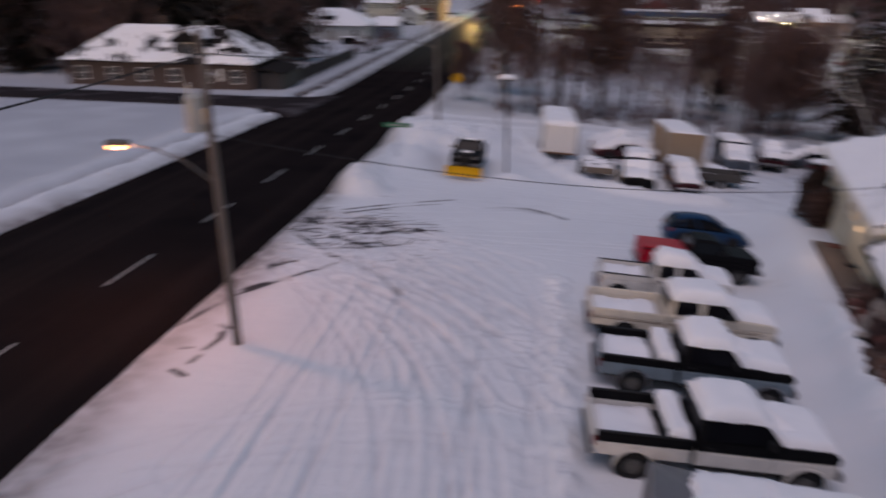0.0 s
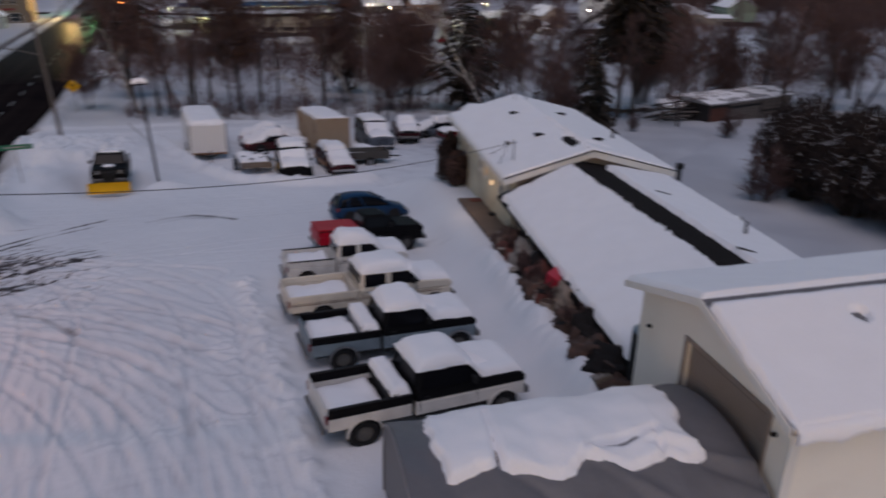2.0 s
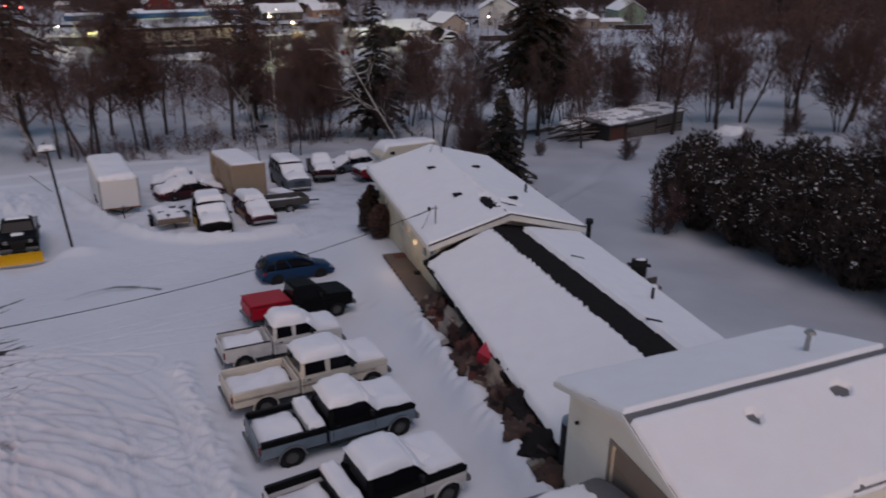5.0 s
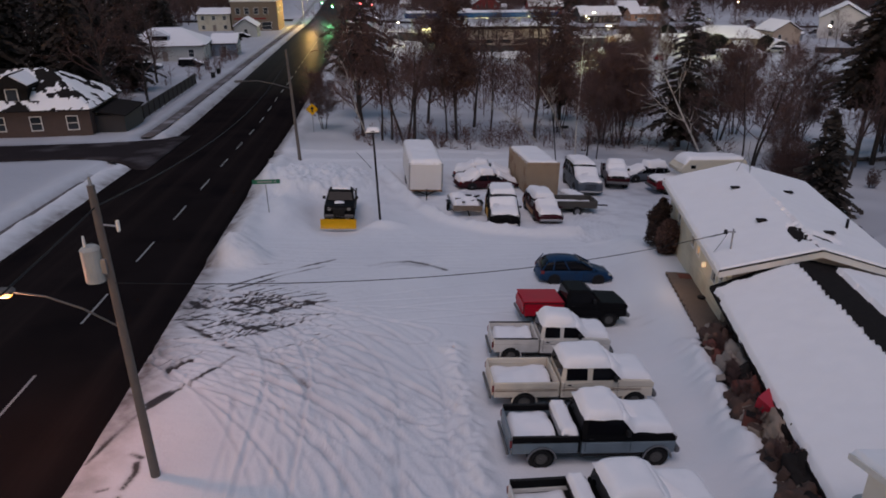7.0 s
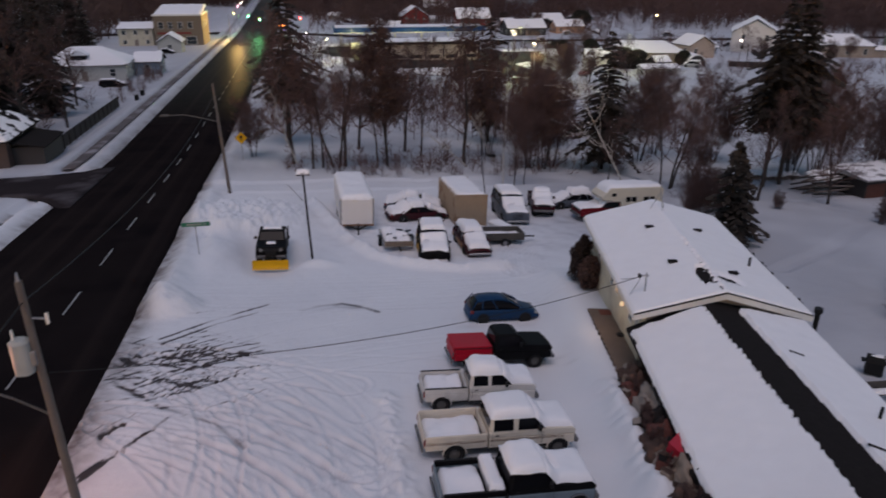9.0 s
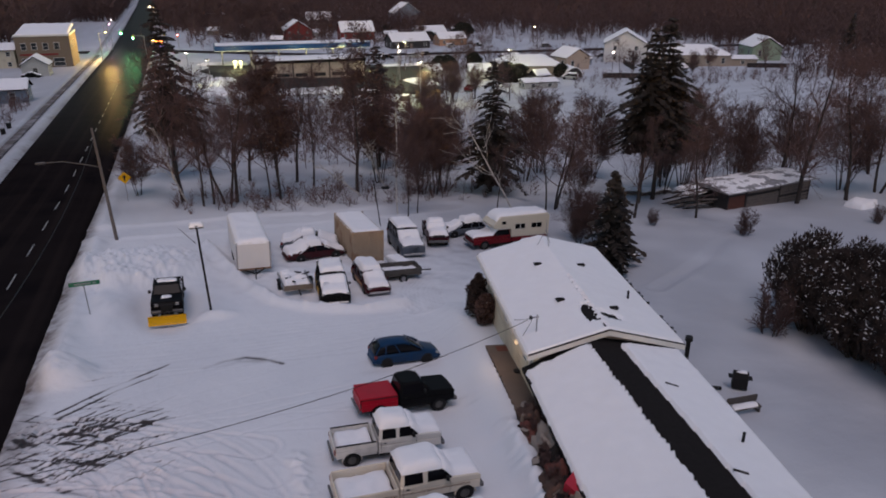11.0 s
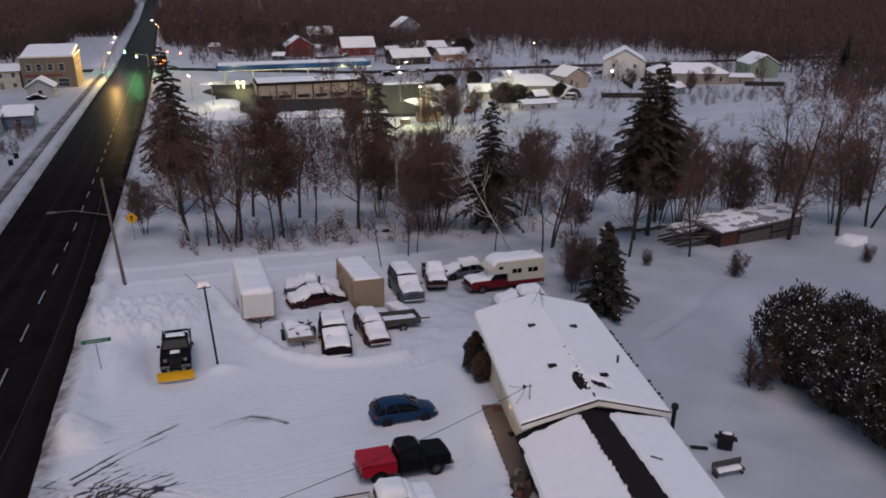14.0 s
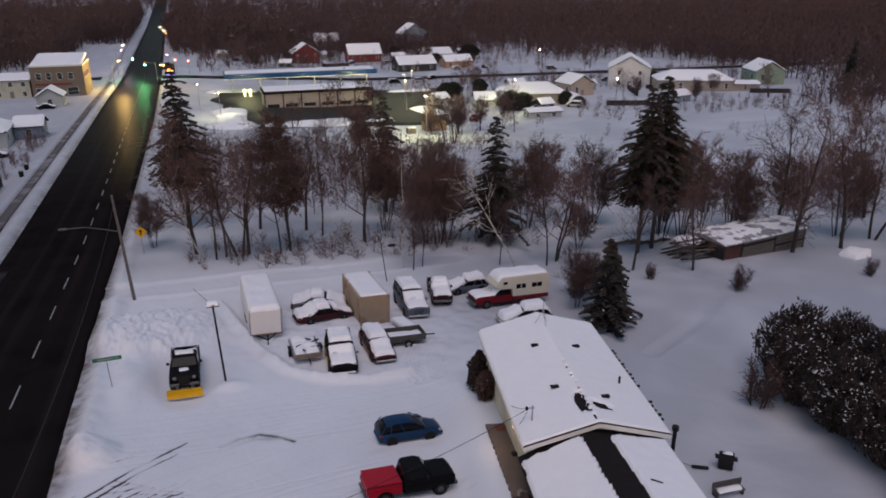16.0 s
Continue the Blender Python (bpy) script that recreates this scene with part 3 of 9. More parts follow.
def packed_and_dim_amount(x, y):
    """Snow pressed hard by wheels, and fields coloured darker for their dimmer light."""
    d = np.zeros(np.shape(x))
    near = (np.abs(x + 1) < 24) & (y > -2) & (y < 48)
    xn, yn, hn = x[near], y[near], np.zeros(near.sum())
    for pts, depth in TRACKS:
        m = close_to(xn, yn, pts, 1.3)
        hn[m] += depth * 7.5 * np.exp(-((along(xn[m], yn[m], pts) - 0.75) / 0.06) ** 2) * np.clip(0.6 + 0.9 * wave_noise(xn[m], yn[m], 5.0, 64), 0, 1.3)
    lot = bump_at(xn, yn, 3, 36, 14, 5, 0.08, 4) + bump_at(xn, yn, -3, 22, 5, 14, 0.10, 4)
    yd = (np.abs(x - 12) < 14) & (np.abs(y - 52) < 11)
    d[yd] += np.clip(bump_at(x[yd], y[yd], 12.5, 52.0, 12.0, 8.5, 1.0, 6) * (0.06 + 0.5 * wave_noise(x[yd], y[yd], 2.6, 65)), 0, 0.4)
    # thin snow over stubble in the open fields, toned darker for their dimmer light
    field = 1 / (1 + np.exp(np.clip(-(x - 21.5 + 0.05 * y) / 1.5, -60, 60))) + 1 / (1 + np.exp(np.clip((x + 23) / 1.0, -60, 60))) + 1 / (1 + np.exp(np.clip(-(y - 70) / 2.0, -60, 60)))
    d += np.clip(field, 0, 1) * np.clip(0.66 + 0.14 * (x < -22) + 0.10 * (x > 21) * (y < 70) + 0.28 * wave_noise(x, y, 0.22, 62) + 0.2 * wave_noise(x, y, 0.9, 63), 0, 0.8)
    d[near] += np.clip((hn + lot) * (0.7 + 0.5 * wave_noise(xn, yn, 1.4, 61)), 0, 0.55)
    return np.clip(d, 0, 0.85)


def axis(stops):
    """Grid lines from (from, to, step) stretches, and widening beyond."""
    v = []
    for a, b, s in stops:
        v += list(np.arange(a, b, s))
    return v


def widen(start, end, first, rate):
    v, s = [start], first
    while v[-1] < end:
        s *= rate
        v.append(v[-1] + s)
    return v[1:]


gx = [-q for q in widen(48, 2600, 1.2, 1.16)][::-1] + axis([(-48, -25, 0.8), (-25, -18.5, 0.28), (-18.5, -10.5, 1.0), (-10.5, -9.2, 0.12), (-9.2, -2.6, 0.062), (-2.6, 3.0, 0.095), (3.0, 15.0, 0.17), (15.0, 34, 0.34), (34, 66, 0.7)]) + [66.0] + widen(66, 2600, 1.0, 1.13)
gy = [-q for q in widen(30, 1500, 1.5, 1.25)][::-1] + axis([(-30, 3, 1.4), (3, 17.5, 0.125), (17.5, 37.5, 0.075), (37.5, 42.0, 0.125), (42.0, 68, 0.22), (68, 110, 0.7), (110, 300, 2.2)]) + [300.0] + widen(300, 3200, 3.0, 1.14)
GX, GY = np.meshgrid(np.array(gx), np.array(gy), indexing="ij")
GZ = gz(GX, GY) + snow_height(GX, GY)
nxg, nyg = GX.shape
gv = np.stack([GX, GY, GZ], -1).reshape(-1, 3)
idx = np.arange(nxg * nyg).reshape(nxg, nyg)
gf = np.stack([idx[:-1, :-1], idx[1:, :-1], idx[1:, 1:], idx[:-1, 1:]], -1).reshape(-1, 4)
gme = bpy.data.meshes.new("ground")
gme.vertices.add(len(gv))
gme.vertices.foreach_set("co", gv.ravel())
gme.loops.add(gf.size)
gme.loops.foreach_set("vertex_index", gf.ravel())
gme.polygons.add(len(gf))
gme.polygons.foreach_set("loop_start", np.arange(0, gf.size, 4))
gme.polygons.foreach_set("loop_total", np.full(len(gf), 4))
gme.update()
gme.validate()
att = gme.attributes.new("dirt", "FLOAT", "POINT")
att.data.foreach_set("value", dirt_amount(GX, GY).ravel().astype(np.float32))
att = gme.attributes.new("slush", "FLOAT", "POINT")
att.data.foreach_set("value", slush_amount(GX, GY).ravel().astype(np.float32))
att = gme.attributes.new("packed_and_dim", "FLOAT", "POINT")
att.data.foreach_set("value", packed_and_dim_amount(GX, GY).ravel().astype(np.float32))
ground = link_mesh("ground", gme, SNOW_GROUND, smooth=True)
tagged(ground, "snow-covered ground with tyre ruts and ploughed banks", "ground", kind="structure")


def ribbon(name, ys, left, right, material, lift, label, category, n=9, thick=0.12, along_y=True):
    """A strip of paving that follows the land, with thickness."""
    verts, faces = [], []
    for y in ys:
        a, b = left(y), right(y)
        for i in range(n):
            c = a + (b - a) * i / (n - 1)
            x, yy = (c, y) if along_y else (y, c)
            crown = 0.06 * (1 - (2 * i / (n - 1) - 1) ** 2)
            verts.append((x, yy, float(gz(x, yy)) + lift + crown))
    m = len(ys)
    for j in range(m - 1):
        for i in range(n - 1):
            q = j * n + i
            faces.append((q, q + 1, q + n + 1, q + n))
    ob = raw(name, verts, faces, material, smooth=True)
    s = ob.modifiers.new("thickness", "SOLIDIFY")
    s.thickness, s.offset = thick, -1
    return tagged(ob, label, category, kind="structure")


road = ribbon("road", list(np.arange(-60, 300, 4)) + list(np.arange(300, 1100, 15)), road_left, road_right, ROADMAT, -0.02, "wet dark asphalt road between snow banks", "road", n=13)
ribbon("road_side", list(np.arange(-160, -34, 3)) + list(np.arange(-34, -18.2, 0.75)), lambda x: 69.1 - 3.6 - 5.3 * math.exp(-max(0, -19.4 - x) / 2.3), lambda x: 69.1 + 3.6 + 3.0 * math.exp(-max(0, -19.4 - x) / 2.3), ASPHALT, -0.08, "dark side street joining the main road", "road", along_y=False)
ribbon("road_cross", list(np.arange(-300, -22, 8)), lambda x: 288, lambda x: 297, ASPHALT, -0.02, "cross street at the far junction", "road", along_y=False)


def cross_mid(x):
    return 292 - 0.16 * max(0, x) + (0.00022 * max(0, x - 60) ** 2)


ribbon("road_cross", list(np.arange(-9, 420, 8)), lambda x: cross_mid(x) - 4.5, lambda x: cross_mid(x) + 4.5, ASPHALT, 0.03, "cross street behind the filling station", "road", along_y=False)

ribbon("forecourt", list(np.arange(162, 245, 5)), lambda y: 11.0 + 3.5 * math.sin((y - 150) * 0.07) + 1.2 * math.sin(y * 0.31), lambda y: 57 + 28 * min(1, max(0, (y - 154) / 90)), LOT, 0.0, "ploughed asphalt forecourt of the filling station", "pavement", n=15)

# dashed centre line
dash_y = np.arange(15.3, 300, 7.5)
for i, y0 in enumerate(dash_y):
    x = -12.47 - 0.004 * max(0, y0 - 90)
    z0, z1 = float(gz(x, y0)), float(gz(x, y0 + 3.2))
    pts = [(x - 0.05, y0, z0 + 0.052), (x + 0.05, y0, z0 + 0.052), (x + 0.05, y0 + 3.2, z1 + 0.052), (x - 0.05, y0 + 3.2, z1 + 0.052)]
    raw("lane_dash", pts, [(0, 1, 2, 3)], ROADPAINT, parent=road)

ribbon("pavement", list(np.arange(76, 282, 3)), lambda y: float(road_left(y)) - 3.7, lambda y: float(road_left(y)) - 2.5, TRODDEN, -0.02, "narrow cleared pavement between snow banks", "pavement", n=4, thick=0.1)
ribbon("pavement", list(np.arange(-30, 60, 3)), lambda y: float(road_left(y)) - 2.75, lambda y: float(road_left(y)) - 2.15, TRODDEN, -0.16, "narrow trodden pavement between snow banks", "pavement", n=4, thick=0.1)

# ---- the house with its low wing, the workshop and the tarpaulin shelter ----
CREAM = mat("cream_siding", (0.62, 0.56, 0.43), 0.7, vary=0.10, scale=1.2, bump=0.15, stain=(0.52, 0.46, 0.35))
WHITEWALL = mat("white_metal_siding", (0.83, 0.785, 0.70), 0.6, vary=0.05, scale=0.8, bump=0.08, stain=(0.79, 0.74, 0.655))
TRIM = mat("white_trim", (0.72, 0.70, 0.66), 0.55, vary=0.08, scale=3)
DOORBROWN = mat("brown_shop_door", (0.24, 0.19, 0.16), 0.6, vary=0.2, scale=2)
ROOFMETAL = mat("grey_roof_metal", (0.13, 0.125, 0.13), 0.7, 0.0, vary=0.2, scale=2)
WINGLASS = mat("window_glass", (0.03, 0.035, 0.04), 0.1, vary=0.1, bump=0)
WINLIT = glow("lit_window", (1.0, 0.66, 0.30), 0.10)


def gable(w, z_eave, z_ridge):
    """Height of a gable roof across its width."""
    return lambda p: z_eave + (z_ridge - z_eave) * (1 - abs(p / w * 2 - 1))


def roof_snow(name, parent, x0, x1, y0, y1, zf, thick, seed, bare=None, step=0.13, label="", edge=0.16):
    """A blanket of snow on a roof; where bare() says so it has slid or melted off."""
    nx, ny = round((x1 - x0) / step), round((y1 - y0) / step)
    verts, faces = [], []
    for i in range(nx + 1):
        for j in range(ny + 1):
            x, y = x0 + (x1 - x0) * i / nx, y0 + (y1 - y0) * j / ny
            d = min(x - x0, x1 - x, y - y0, y1 - y)
            f = math.sqrt(max(0.0, 1 - (1 - min(1.0, d / edge)) ** 2))
            nz = 0.5 * noise.noise((x * 0.5 + seed * 9.0, y * 0.5, seed)) + 0.22 * noise.noise((x * 2.1, y * 2.1 + seed, 3.0))
            h = thick * f * (1 + 0.5 * nz)
            if bare:
                b = bare(x, y)
                h = h * (1 - b) - 0.06 * b
            wob = 0.035 * noise.noise((x * 2.7, y * 2.7, seed)) * (1 if d < 0.05 else 0)
            verts.append((x + wob, y + wob, zf(x, y) + 0.005 + h))
    for i in range(nx):
        for j in range(ny):
            q = i * (ny + 1) + j
            faces.append((q, q + ny + 1, q + ny + 2, q + 1))
    ob = raw(name, verts, faces, SNOW, parent, label, smooth=True)
    return ob


def vent_box(s, p, zf, parent, base, tall=0.12, size=0.26, seed=0):
    t = thing("roof_vent", Matrix.Translation((0, 0, 0)), "dark square roof vent poking out of the snow", "vent", group="roof vents")
    x, y = main_xy(s, p)
    t.matrix_world = pose(x, y, zf, 0, 0, -12.1)
    part("vent_base", box(-size * 0.6, size * 0.6, -size * 0.5, size * 0.5, -0.06, 0.05, 0.02), PLASTIC, t)
    part("vent_hood", box(-size * 0.85, size * 0.85, -size * 0.55, size * 0.55, 0.05, tall, 0.02), SHINGLE, t)
    return t


ZB = -1.9
MAIN_O, MAIN_A = Vector(house_xy(0.42, 0.08)), HOUSE_A


def main_xy(s, p):
    """Plan point from metres along the main block's west eave (s) and east of it (p)."""
    return MAIN_O.x + s * math.sin(MAIN_A) + p * math.cos(MAIN_A), MAIN_O.y + s * math.cos(MAIN_A) - p * math.sin(MAIN_A)


HOUSE_M = pose(MAIN_O.x, MAIN_O.y, ZB, 0, 0, -12.1)
house = thing("house", HOUSE_M, "cream single-storey house with a snow-covered low gable roof", "house")
WA, LA = 7.4, 12.0
ZE, ZR = 2.60 - ZB, 3.62 - ZB
gA = gable(WA, ZE, ZR)
x0, x1, y0, y1 = 0.45, WA - 0.45, 0.35, LA - 0.35
# walls with window openings along the west side
WIN_A = [(0.75, 1.25), (1.75, 2.3), (4.6, 5.15), (5.7, 6.25), (8.9, 9.45)]
WB_, WT_ = 1.25 - ZB, 2.25 - ZB
cuts = [y0] + [v for w in WIN_A for v in w] + [y1]
for a, b in zip(cuts[::2], cuts[1::2]):
    part("wall", box(x0, x0 + 0.18, a, b, 0, ZE + 0.08), CREAM, house, "cream siding")
for a, b in WIN_A:
    part("wall", box(x0, x0 + 0.18, a, b, 0, WB_), CREAM, house)
    part("wall", box(x0, x0 + 0.18, a, b, WT_, ZE + 0.08), CREAM, house)
part("wall", box(x1 - 0.18, x1, y0, y1, 0, ZE + 0.08), CREAM, house)
# near gable wall is door-brown so its colour holds the shade under the roof
for yy in (y0, y1 - 0.18):
    part("wall", prism([(x0 + 0.18, 0), (x1 - 0.18, 0), (x1 - 0.18, ZE + 0.06), (WA / 2, ZR - 0.02), (x0 + 0.18, ZE + 0.06)], yy, yy + 0.18), DOORBROWN if yy == y0 else CREAM, house)
for k in range(6):
    part("siding_lap", box(x0 - 0.014, x0, y0 + 0.01, y1 - 0.01, 1.2 + k * 0.3, 1.22 + k * 0.3), CREAM, house)
for i, (a, b) in enumerate(WIN_A):
    w = part("window", box(x0 + 0.06, x0 + 0.10, a, b, WB_, WT_), WINLIT if i == 2 else WINGLASS, house, "lit window" if i == 2 else "")
    f = bmesh.new()
    for q in ((a - 0.06, a + 0.02, WB_ - 0.06, WT_ + 0.06), (b - 0.02, b + 0.06, WB_ - 0.06, WT_ + 0.06), (a + 0.02, b - 0.02, WT_ - 0.02, WT_ + 0.06), (a + 0.02, b - 0.02, WB_ - 0.06, WB_ + 0.02), (a + 0.02, b - 0.02, (WB_ + WT_) / 2 - 0.02, (WB_ + WT_) / 2 + 0.02)):
        box(x0 - 0.03, x0 + 0.055, q[0], q[1], q[2], q[3], bm=f)
    part("window_frame", f, TRIM, w)
# roof slab
part("roof", prism([(0, ZE - 0.12), (WA / 2, ZR - 0.12), (WA, ZE - 0.12), (WA, ZE), (WA / 2, ZR), (0, ZE)], 0.0, LA), SHINGLE, house, "dark asphalt shingles")
for sgn in (0, 1):
    xa, xb = (0.0, WA / 2) if sgn == 0 else (WA / 2, WA)
    za, zb = (ZE, ZR) if sgn == 0 else (ZR, ZE)
    for yy in (-0.045, LA + 0.005):
        part("fascia", prism([(xa, za - 0.24), (xb, zb - 0.24), (xb, zb + 0.02), (xa, za + 0.02)], yy, yy + 0.04), TRIM, house, "white gable trim")
        part("drip_edge", prism([(xa, za + 0.023), (xb, zb + 0.023), (xb, zb + 0.06), (xa, za + 0.06)], yy - 0.02, yy + 0.06), SHINGLE, house, "dark drip edge")
    xx = -0.05 if sgn == 0 else WA + 0.005
    part("gutter", box(xx, xx + 0.045, 0, LA, ZE - 0.2, ZE + 0.01), TRIM, house, "white eave gutter")


def bare_A(x, y):
    rough = 0.30 * noise.noise((x * 9.0, y * 4.0, 1.0)) + 0.35 * noise.noise((x * 4.0, y * 2.0, 1.0))
    r = math.hypot((x - 3.40) / 0.26, (y - 1.95) / 0.95) + rough
    r2 = math.hypot((x - 4.35) / 0.62, (y - 1.65 - 0.25 * (4.4 - x)) / 0.36) + rough
    line = 1.0 if (abs(x - 3.66) < 0.07 and 0.3 < y < 6.0 and noise.noise((y * 4.0, 2.0, 2.0)) > -0.02) else 0.0
    return max(line, min(1.0, max(0.0, 0.5 + (1.0 - r) * 3.0)), 0.75 * min(1.0, max(0.0, 0.5 + (1.0 - r2) * 2.0)))


roof_snow("snow", house, -0.01, WA + 0.01, 0.02, LA, lambda x, y: gA(x), 0.13, 1, bare_A, step=0.07, edge=0.09, label="thick snow on the roof")

for k in range(19):
    if k in (5, 6, 7):
        continue
    s = 1.5 + k * 0.40 + 0.04 * math.sin(k * 3.1)
    part("rafter_tail", box(WA + 0.06, WA + 0.30 + 0.06 * math.sin(k * 1.9), s - 0.07, s + 0.07, ZE - 0.20, ZE - 0.10, 0.015), SHINGLE, house, "dark rafter tail")

# low wing
wing = thing("house_wing", pose(HOUSE_O.x, HOUSE_O.y, ZB, 0, 0, -12.1), "low snow-covered wing with a bare dark shingle strip along its ridge", "house")
RP, PL_, PR_, LB = 3.05, -0.08, 7.1, 12.9
zeb, zrb, zre = 1.82 - ZB, 3.20 - ZB, 2.35 - ZB


def gB(p):
    return zeb + (zrb - zeb) * (p - PL_) / (RP - PL_) if p < RP else zrb + (zre - zrb) * (p - RP) / (PR_ - RP)


part("wall", box(0.85, 1.03, -LB, 1.2, 0, gB(0.9) - 0.1), CREAM, wing)
part("wall", box(PR_ - 0.6, PR_ - 0.42, -LB, 1.2, 0, zre + 0.05), CREAM, wing)
part("roof", prism([(PL_, zeb - 0.13), (RP, zrb - 0.13), (PR_, zre - 0.13), (PR_, zre), (RP, zrb), (PL_, zeb)], -LB, 0.75), SHINGLE, wing, "dark asphalt shingles")


def bare_B(x, y):
    tooth = 0.11 * ((y * 2.6) % 1.0) - 0.05 + 0.05 * noise.noise((y * 6.0, 1.0, 8.0)) + 0.08 * noise.noise((y * 1.3, 1.0, 8.0))
    if x < PL_ + 0.02 + 0.16 * noise.noise((y * 1.1, 9.0, 2.0)) + 0.10 * noise.noise((y * 4.0, 9.0, 5.0)):
        return 1.0
    if y > 0.16 + 0.10 * noise.noise((x * 2.2, 4.0, 1.0)):
        return 1.0
    left, right = RP - 0.30 - 0.035 * y + tooth, RP + 1.22 - 0.065 * y + 0.04 * noise.noise((y * 2, 3.0, 0))
    return 1.0 if left < x < right else 0.0


roof_snow("snow", wing, PL_ + 0.012, PR_ + 0.04, -LB, 0.72, lambda x, y: gB(x), 0.20, 2, bare_B, step=0.065, edge=0.12, label="thick snow blanket")
for s, p, hh in ((8.15, 2.63, 0.0), (3.67, 2.54, 0.0), (7.83, 5.0, 0.0), (2.42, 4.85, 0.0)):
    vent_box(s, p, gA(p) + ZB + 0.10, house, 0)
x, y = main_xy(4.2, 6.3)
t = thing("roof_pipe", pose(x, y, gA(6.3) + ZB, 0, 0, 0), "short dark plumbing pipe on the snowy roof", "pipe")
part("pipe", tube((0, 0, -0.05), (0, 0, 0.55), 0.06), PLASTIC, t)
for s, p in ((-3.2, 5.15), (-8.6, 5.1)):
    x, y = house_xy(s, p)
    t = thing("roof_flap", pose(x, y, gB(p) + ZB + 0.17, 0, 14, -30), "lifted dark shingle flap in the snow", "shingle")
    part("flap", box(-0.3, 0.25, -0.06, 0.06, 0.0, 0.05, 0.015), SHINGLE, t)
x, y = house_xy(-6.8, 6.2)
t = thing("roof_pipe", pose(x, y, gB(6.2) + ZB, 0, 0, 0), "short dark plumbing pipe on the snowy roof", "pipe")
part("pipe", tube((0, 0, -0.05), (0, 0, 0.6), 0.055), PLASTIC, t)

# stove pipe beside the east eave
x, y = main_xy(0.30, 7.75)
t = thing("stove_pipe", pose(x, y, float(gz(x, y)), 0, 0, 0), "dark metal stove pipe with a rain cap beside the eave", "chimney")
hh = 2.62 - float(gz(x, y))
part("pipe", tube((0, 0, 0), (0, 0, hh), 0.105, n=12), PLASTIC, t)
part("cap", tube((0, 0, hh + 0.02), (0, 0, hh + 0.22), 0.18, 0.17, n=14), PLASTIC, t)

# service mast with its guy wires, and the tripod at the far end of the ridge
mx, my = 14.14, 28.39
mast = thing("service_mast", pose(mx, my, 2.95, 0, 0, -12), "grey conduit mast with a small crosspiece for the cable", "mast")
part("conduit", tube((0, 0, -0.1), (0, 0, 0.86), 0.035), STEEL, mast)
part("crosspiece", box(-0.32, 0.10, -0.03, 0.03, 0.70, 0.76, 0.01), STEEL, mast)
part("insulator", box(-0.36, -0.24, -0.06, 0.06, 0.64, 0.82, 0.02), PLASTIC, mast)
tx, ty = main_xy(10.4, WA / 2)
tri = thing("antenna_tripod", pose(tx, ty, gA(WA / 2) + ZB + 0.1), "thin metal antenna tripod on the ridge end", "antenna")
for k in range(3):
    a = k * math.tau / 3 + 0.5
    part("leg", tube((0.45 * math.cos(a), 0.45 * math.sin(a), -0.05), (0, 0, 0.95), 0.018, n=6), STEEL, tri)
part("mast", tube((0, 0, 0.5), (0, 0, 1.5), 0.02, n=6), STEEL, tri)

# ---- workshop ----
GA = math.radians(8.9)


def shop_xy(u, v):
    return 8.74 + u * math.cos(GA) + v * math.sin(GA), 8.93 - u * math.sin(GA) + v * math.cos(GA)


ZS = 0.0
shop = thing("workshop", pose(8.74, 8.93, ZS, 0, 0, -8.9), "white metal workshop with a snowy gable roof and tall brown door", "garage")
WS, LS = 5.5, 7.6
ES, RS = 4.33, 5.22
gS = gable(WS, ES, RS)
DV0, DV1, DT = 0.85, 3.35, 3.98
v0, v1 = 0.28, WS - 0.28
zt = lambda v: gS(v) - 0.12
part("wall", prism([(v0, 0), (DV0, 0), (DV0, zt(DV0)), (v0, zt(v0))], 0.30, 0.45, axis="x"), WHITEWALL, shop, "white gable wall")
part("wall", prism([(DV1, 0), (v1, 0), (v1, zt(v1)), (DV1, zt(DV1))], 0.30, 0.45, axis="x"), WHITEWALL, shop)
part("wall", prism([(DV0, DT), (DV1, DT), (DV1, zt(DV1)), (WS / 2, zt(WS / 2)), (DV0, zt(DV0))], 0.30, 0.45, axis="x"), WHITEWALL, shop)
part("wall", box(0.45, LS - 0.3, v0, v0 + 0.15, 0, zt(v0)), WHITEWALL, shop)
part("wall", box(0.45, LS - 0.3, v1 - 0.15, v1, 0, zt(v1)), WHITEWALL, shop)
part("wall", prism([(v0, 0), (v1, 0), (v1, zt(v1)), (WS / 2, zt(WS / 2)), (v0, zt(v0))], LS - 0.3, LS - 0.15, axis="x"), WHITEWALL, shop)
door = part("shop_door", box(0.40, 0.44, DV0, DV1, 0, DT), DOORBROWN, shop, "brown overhead door")
for k in range(7):
    part("door_panel", box(0.385, 0.40, DV0 + 0.06, DV1 - 0.06, 0.08 + k * 0.55, 0.55 + k * 0.55, 0.006), DOORBROWN, door)
for a, b, c, d in ((DV1, DV1 + 0.09, 0, DT + 0.08), (DV0 - 0.09, DV0, 0, DT + 0.08), (DV0, DV1, DT, DT + 0.08)):
    part("door_trim", box(0.27, 0.298, a, b, c, d), DOORBROWN, shop)
part("roof", prism([(0, ES - 0.1), (WS / 2, RS - 0.1), (WS, ES - 0.1), (WS, ES), (WS / 2, RS), (0, ES)], 0.0, LS, axis="x"), ROOFMETAL, shop, "grey metal roofing")
for a, b in ((0, WS / 2), (WS / 2, WS)):
    part("fascia", prism([(a, gS(a) - 0.13), (b, gS(b) - 0.13), (b, gS(b) + 0.02), (a, gS(a) + 0.02)], -0.035, -0.003, axis="x"), TRIM, shop)
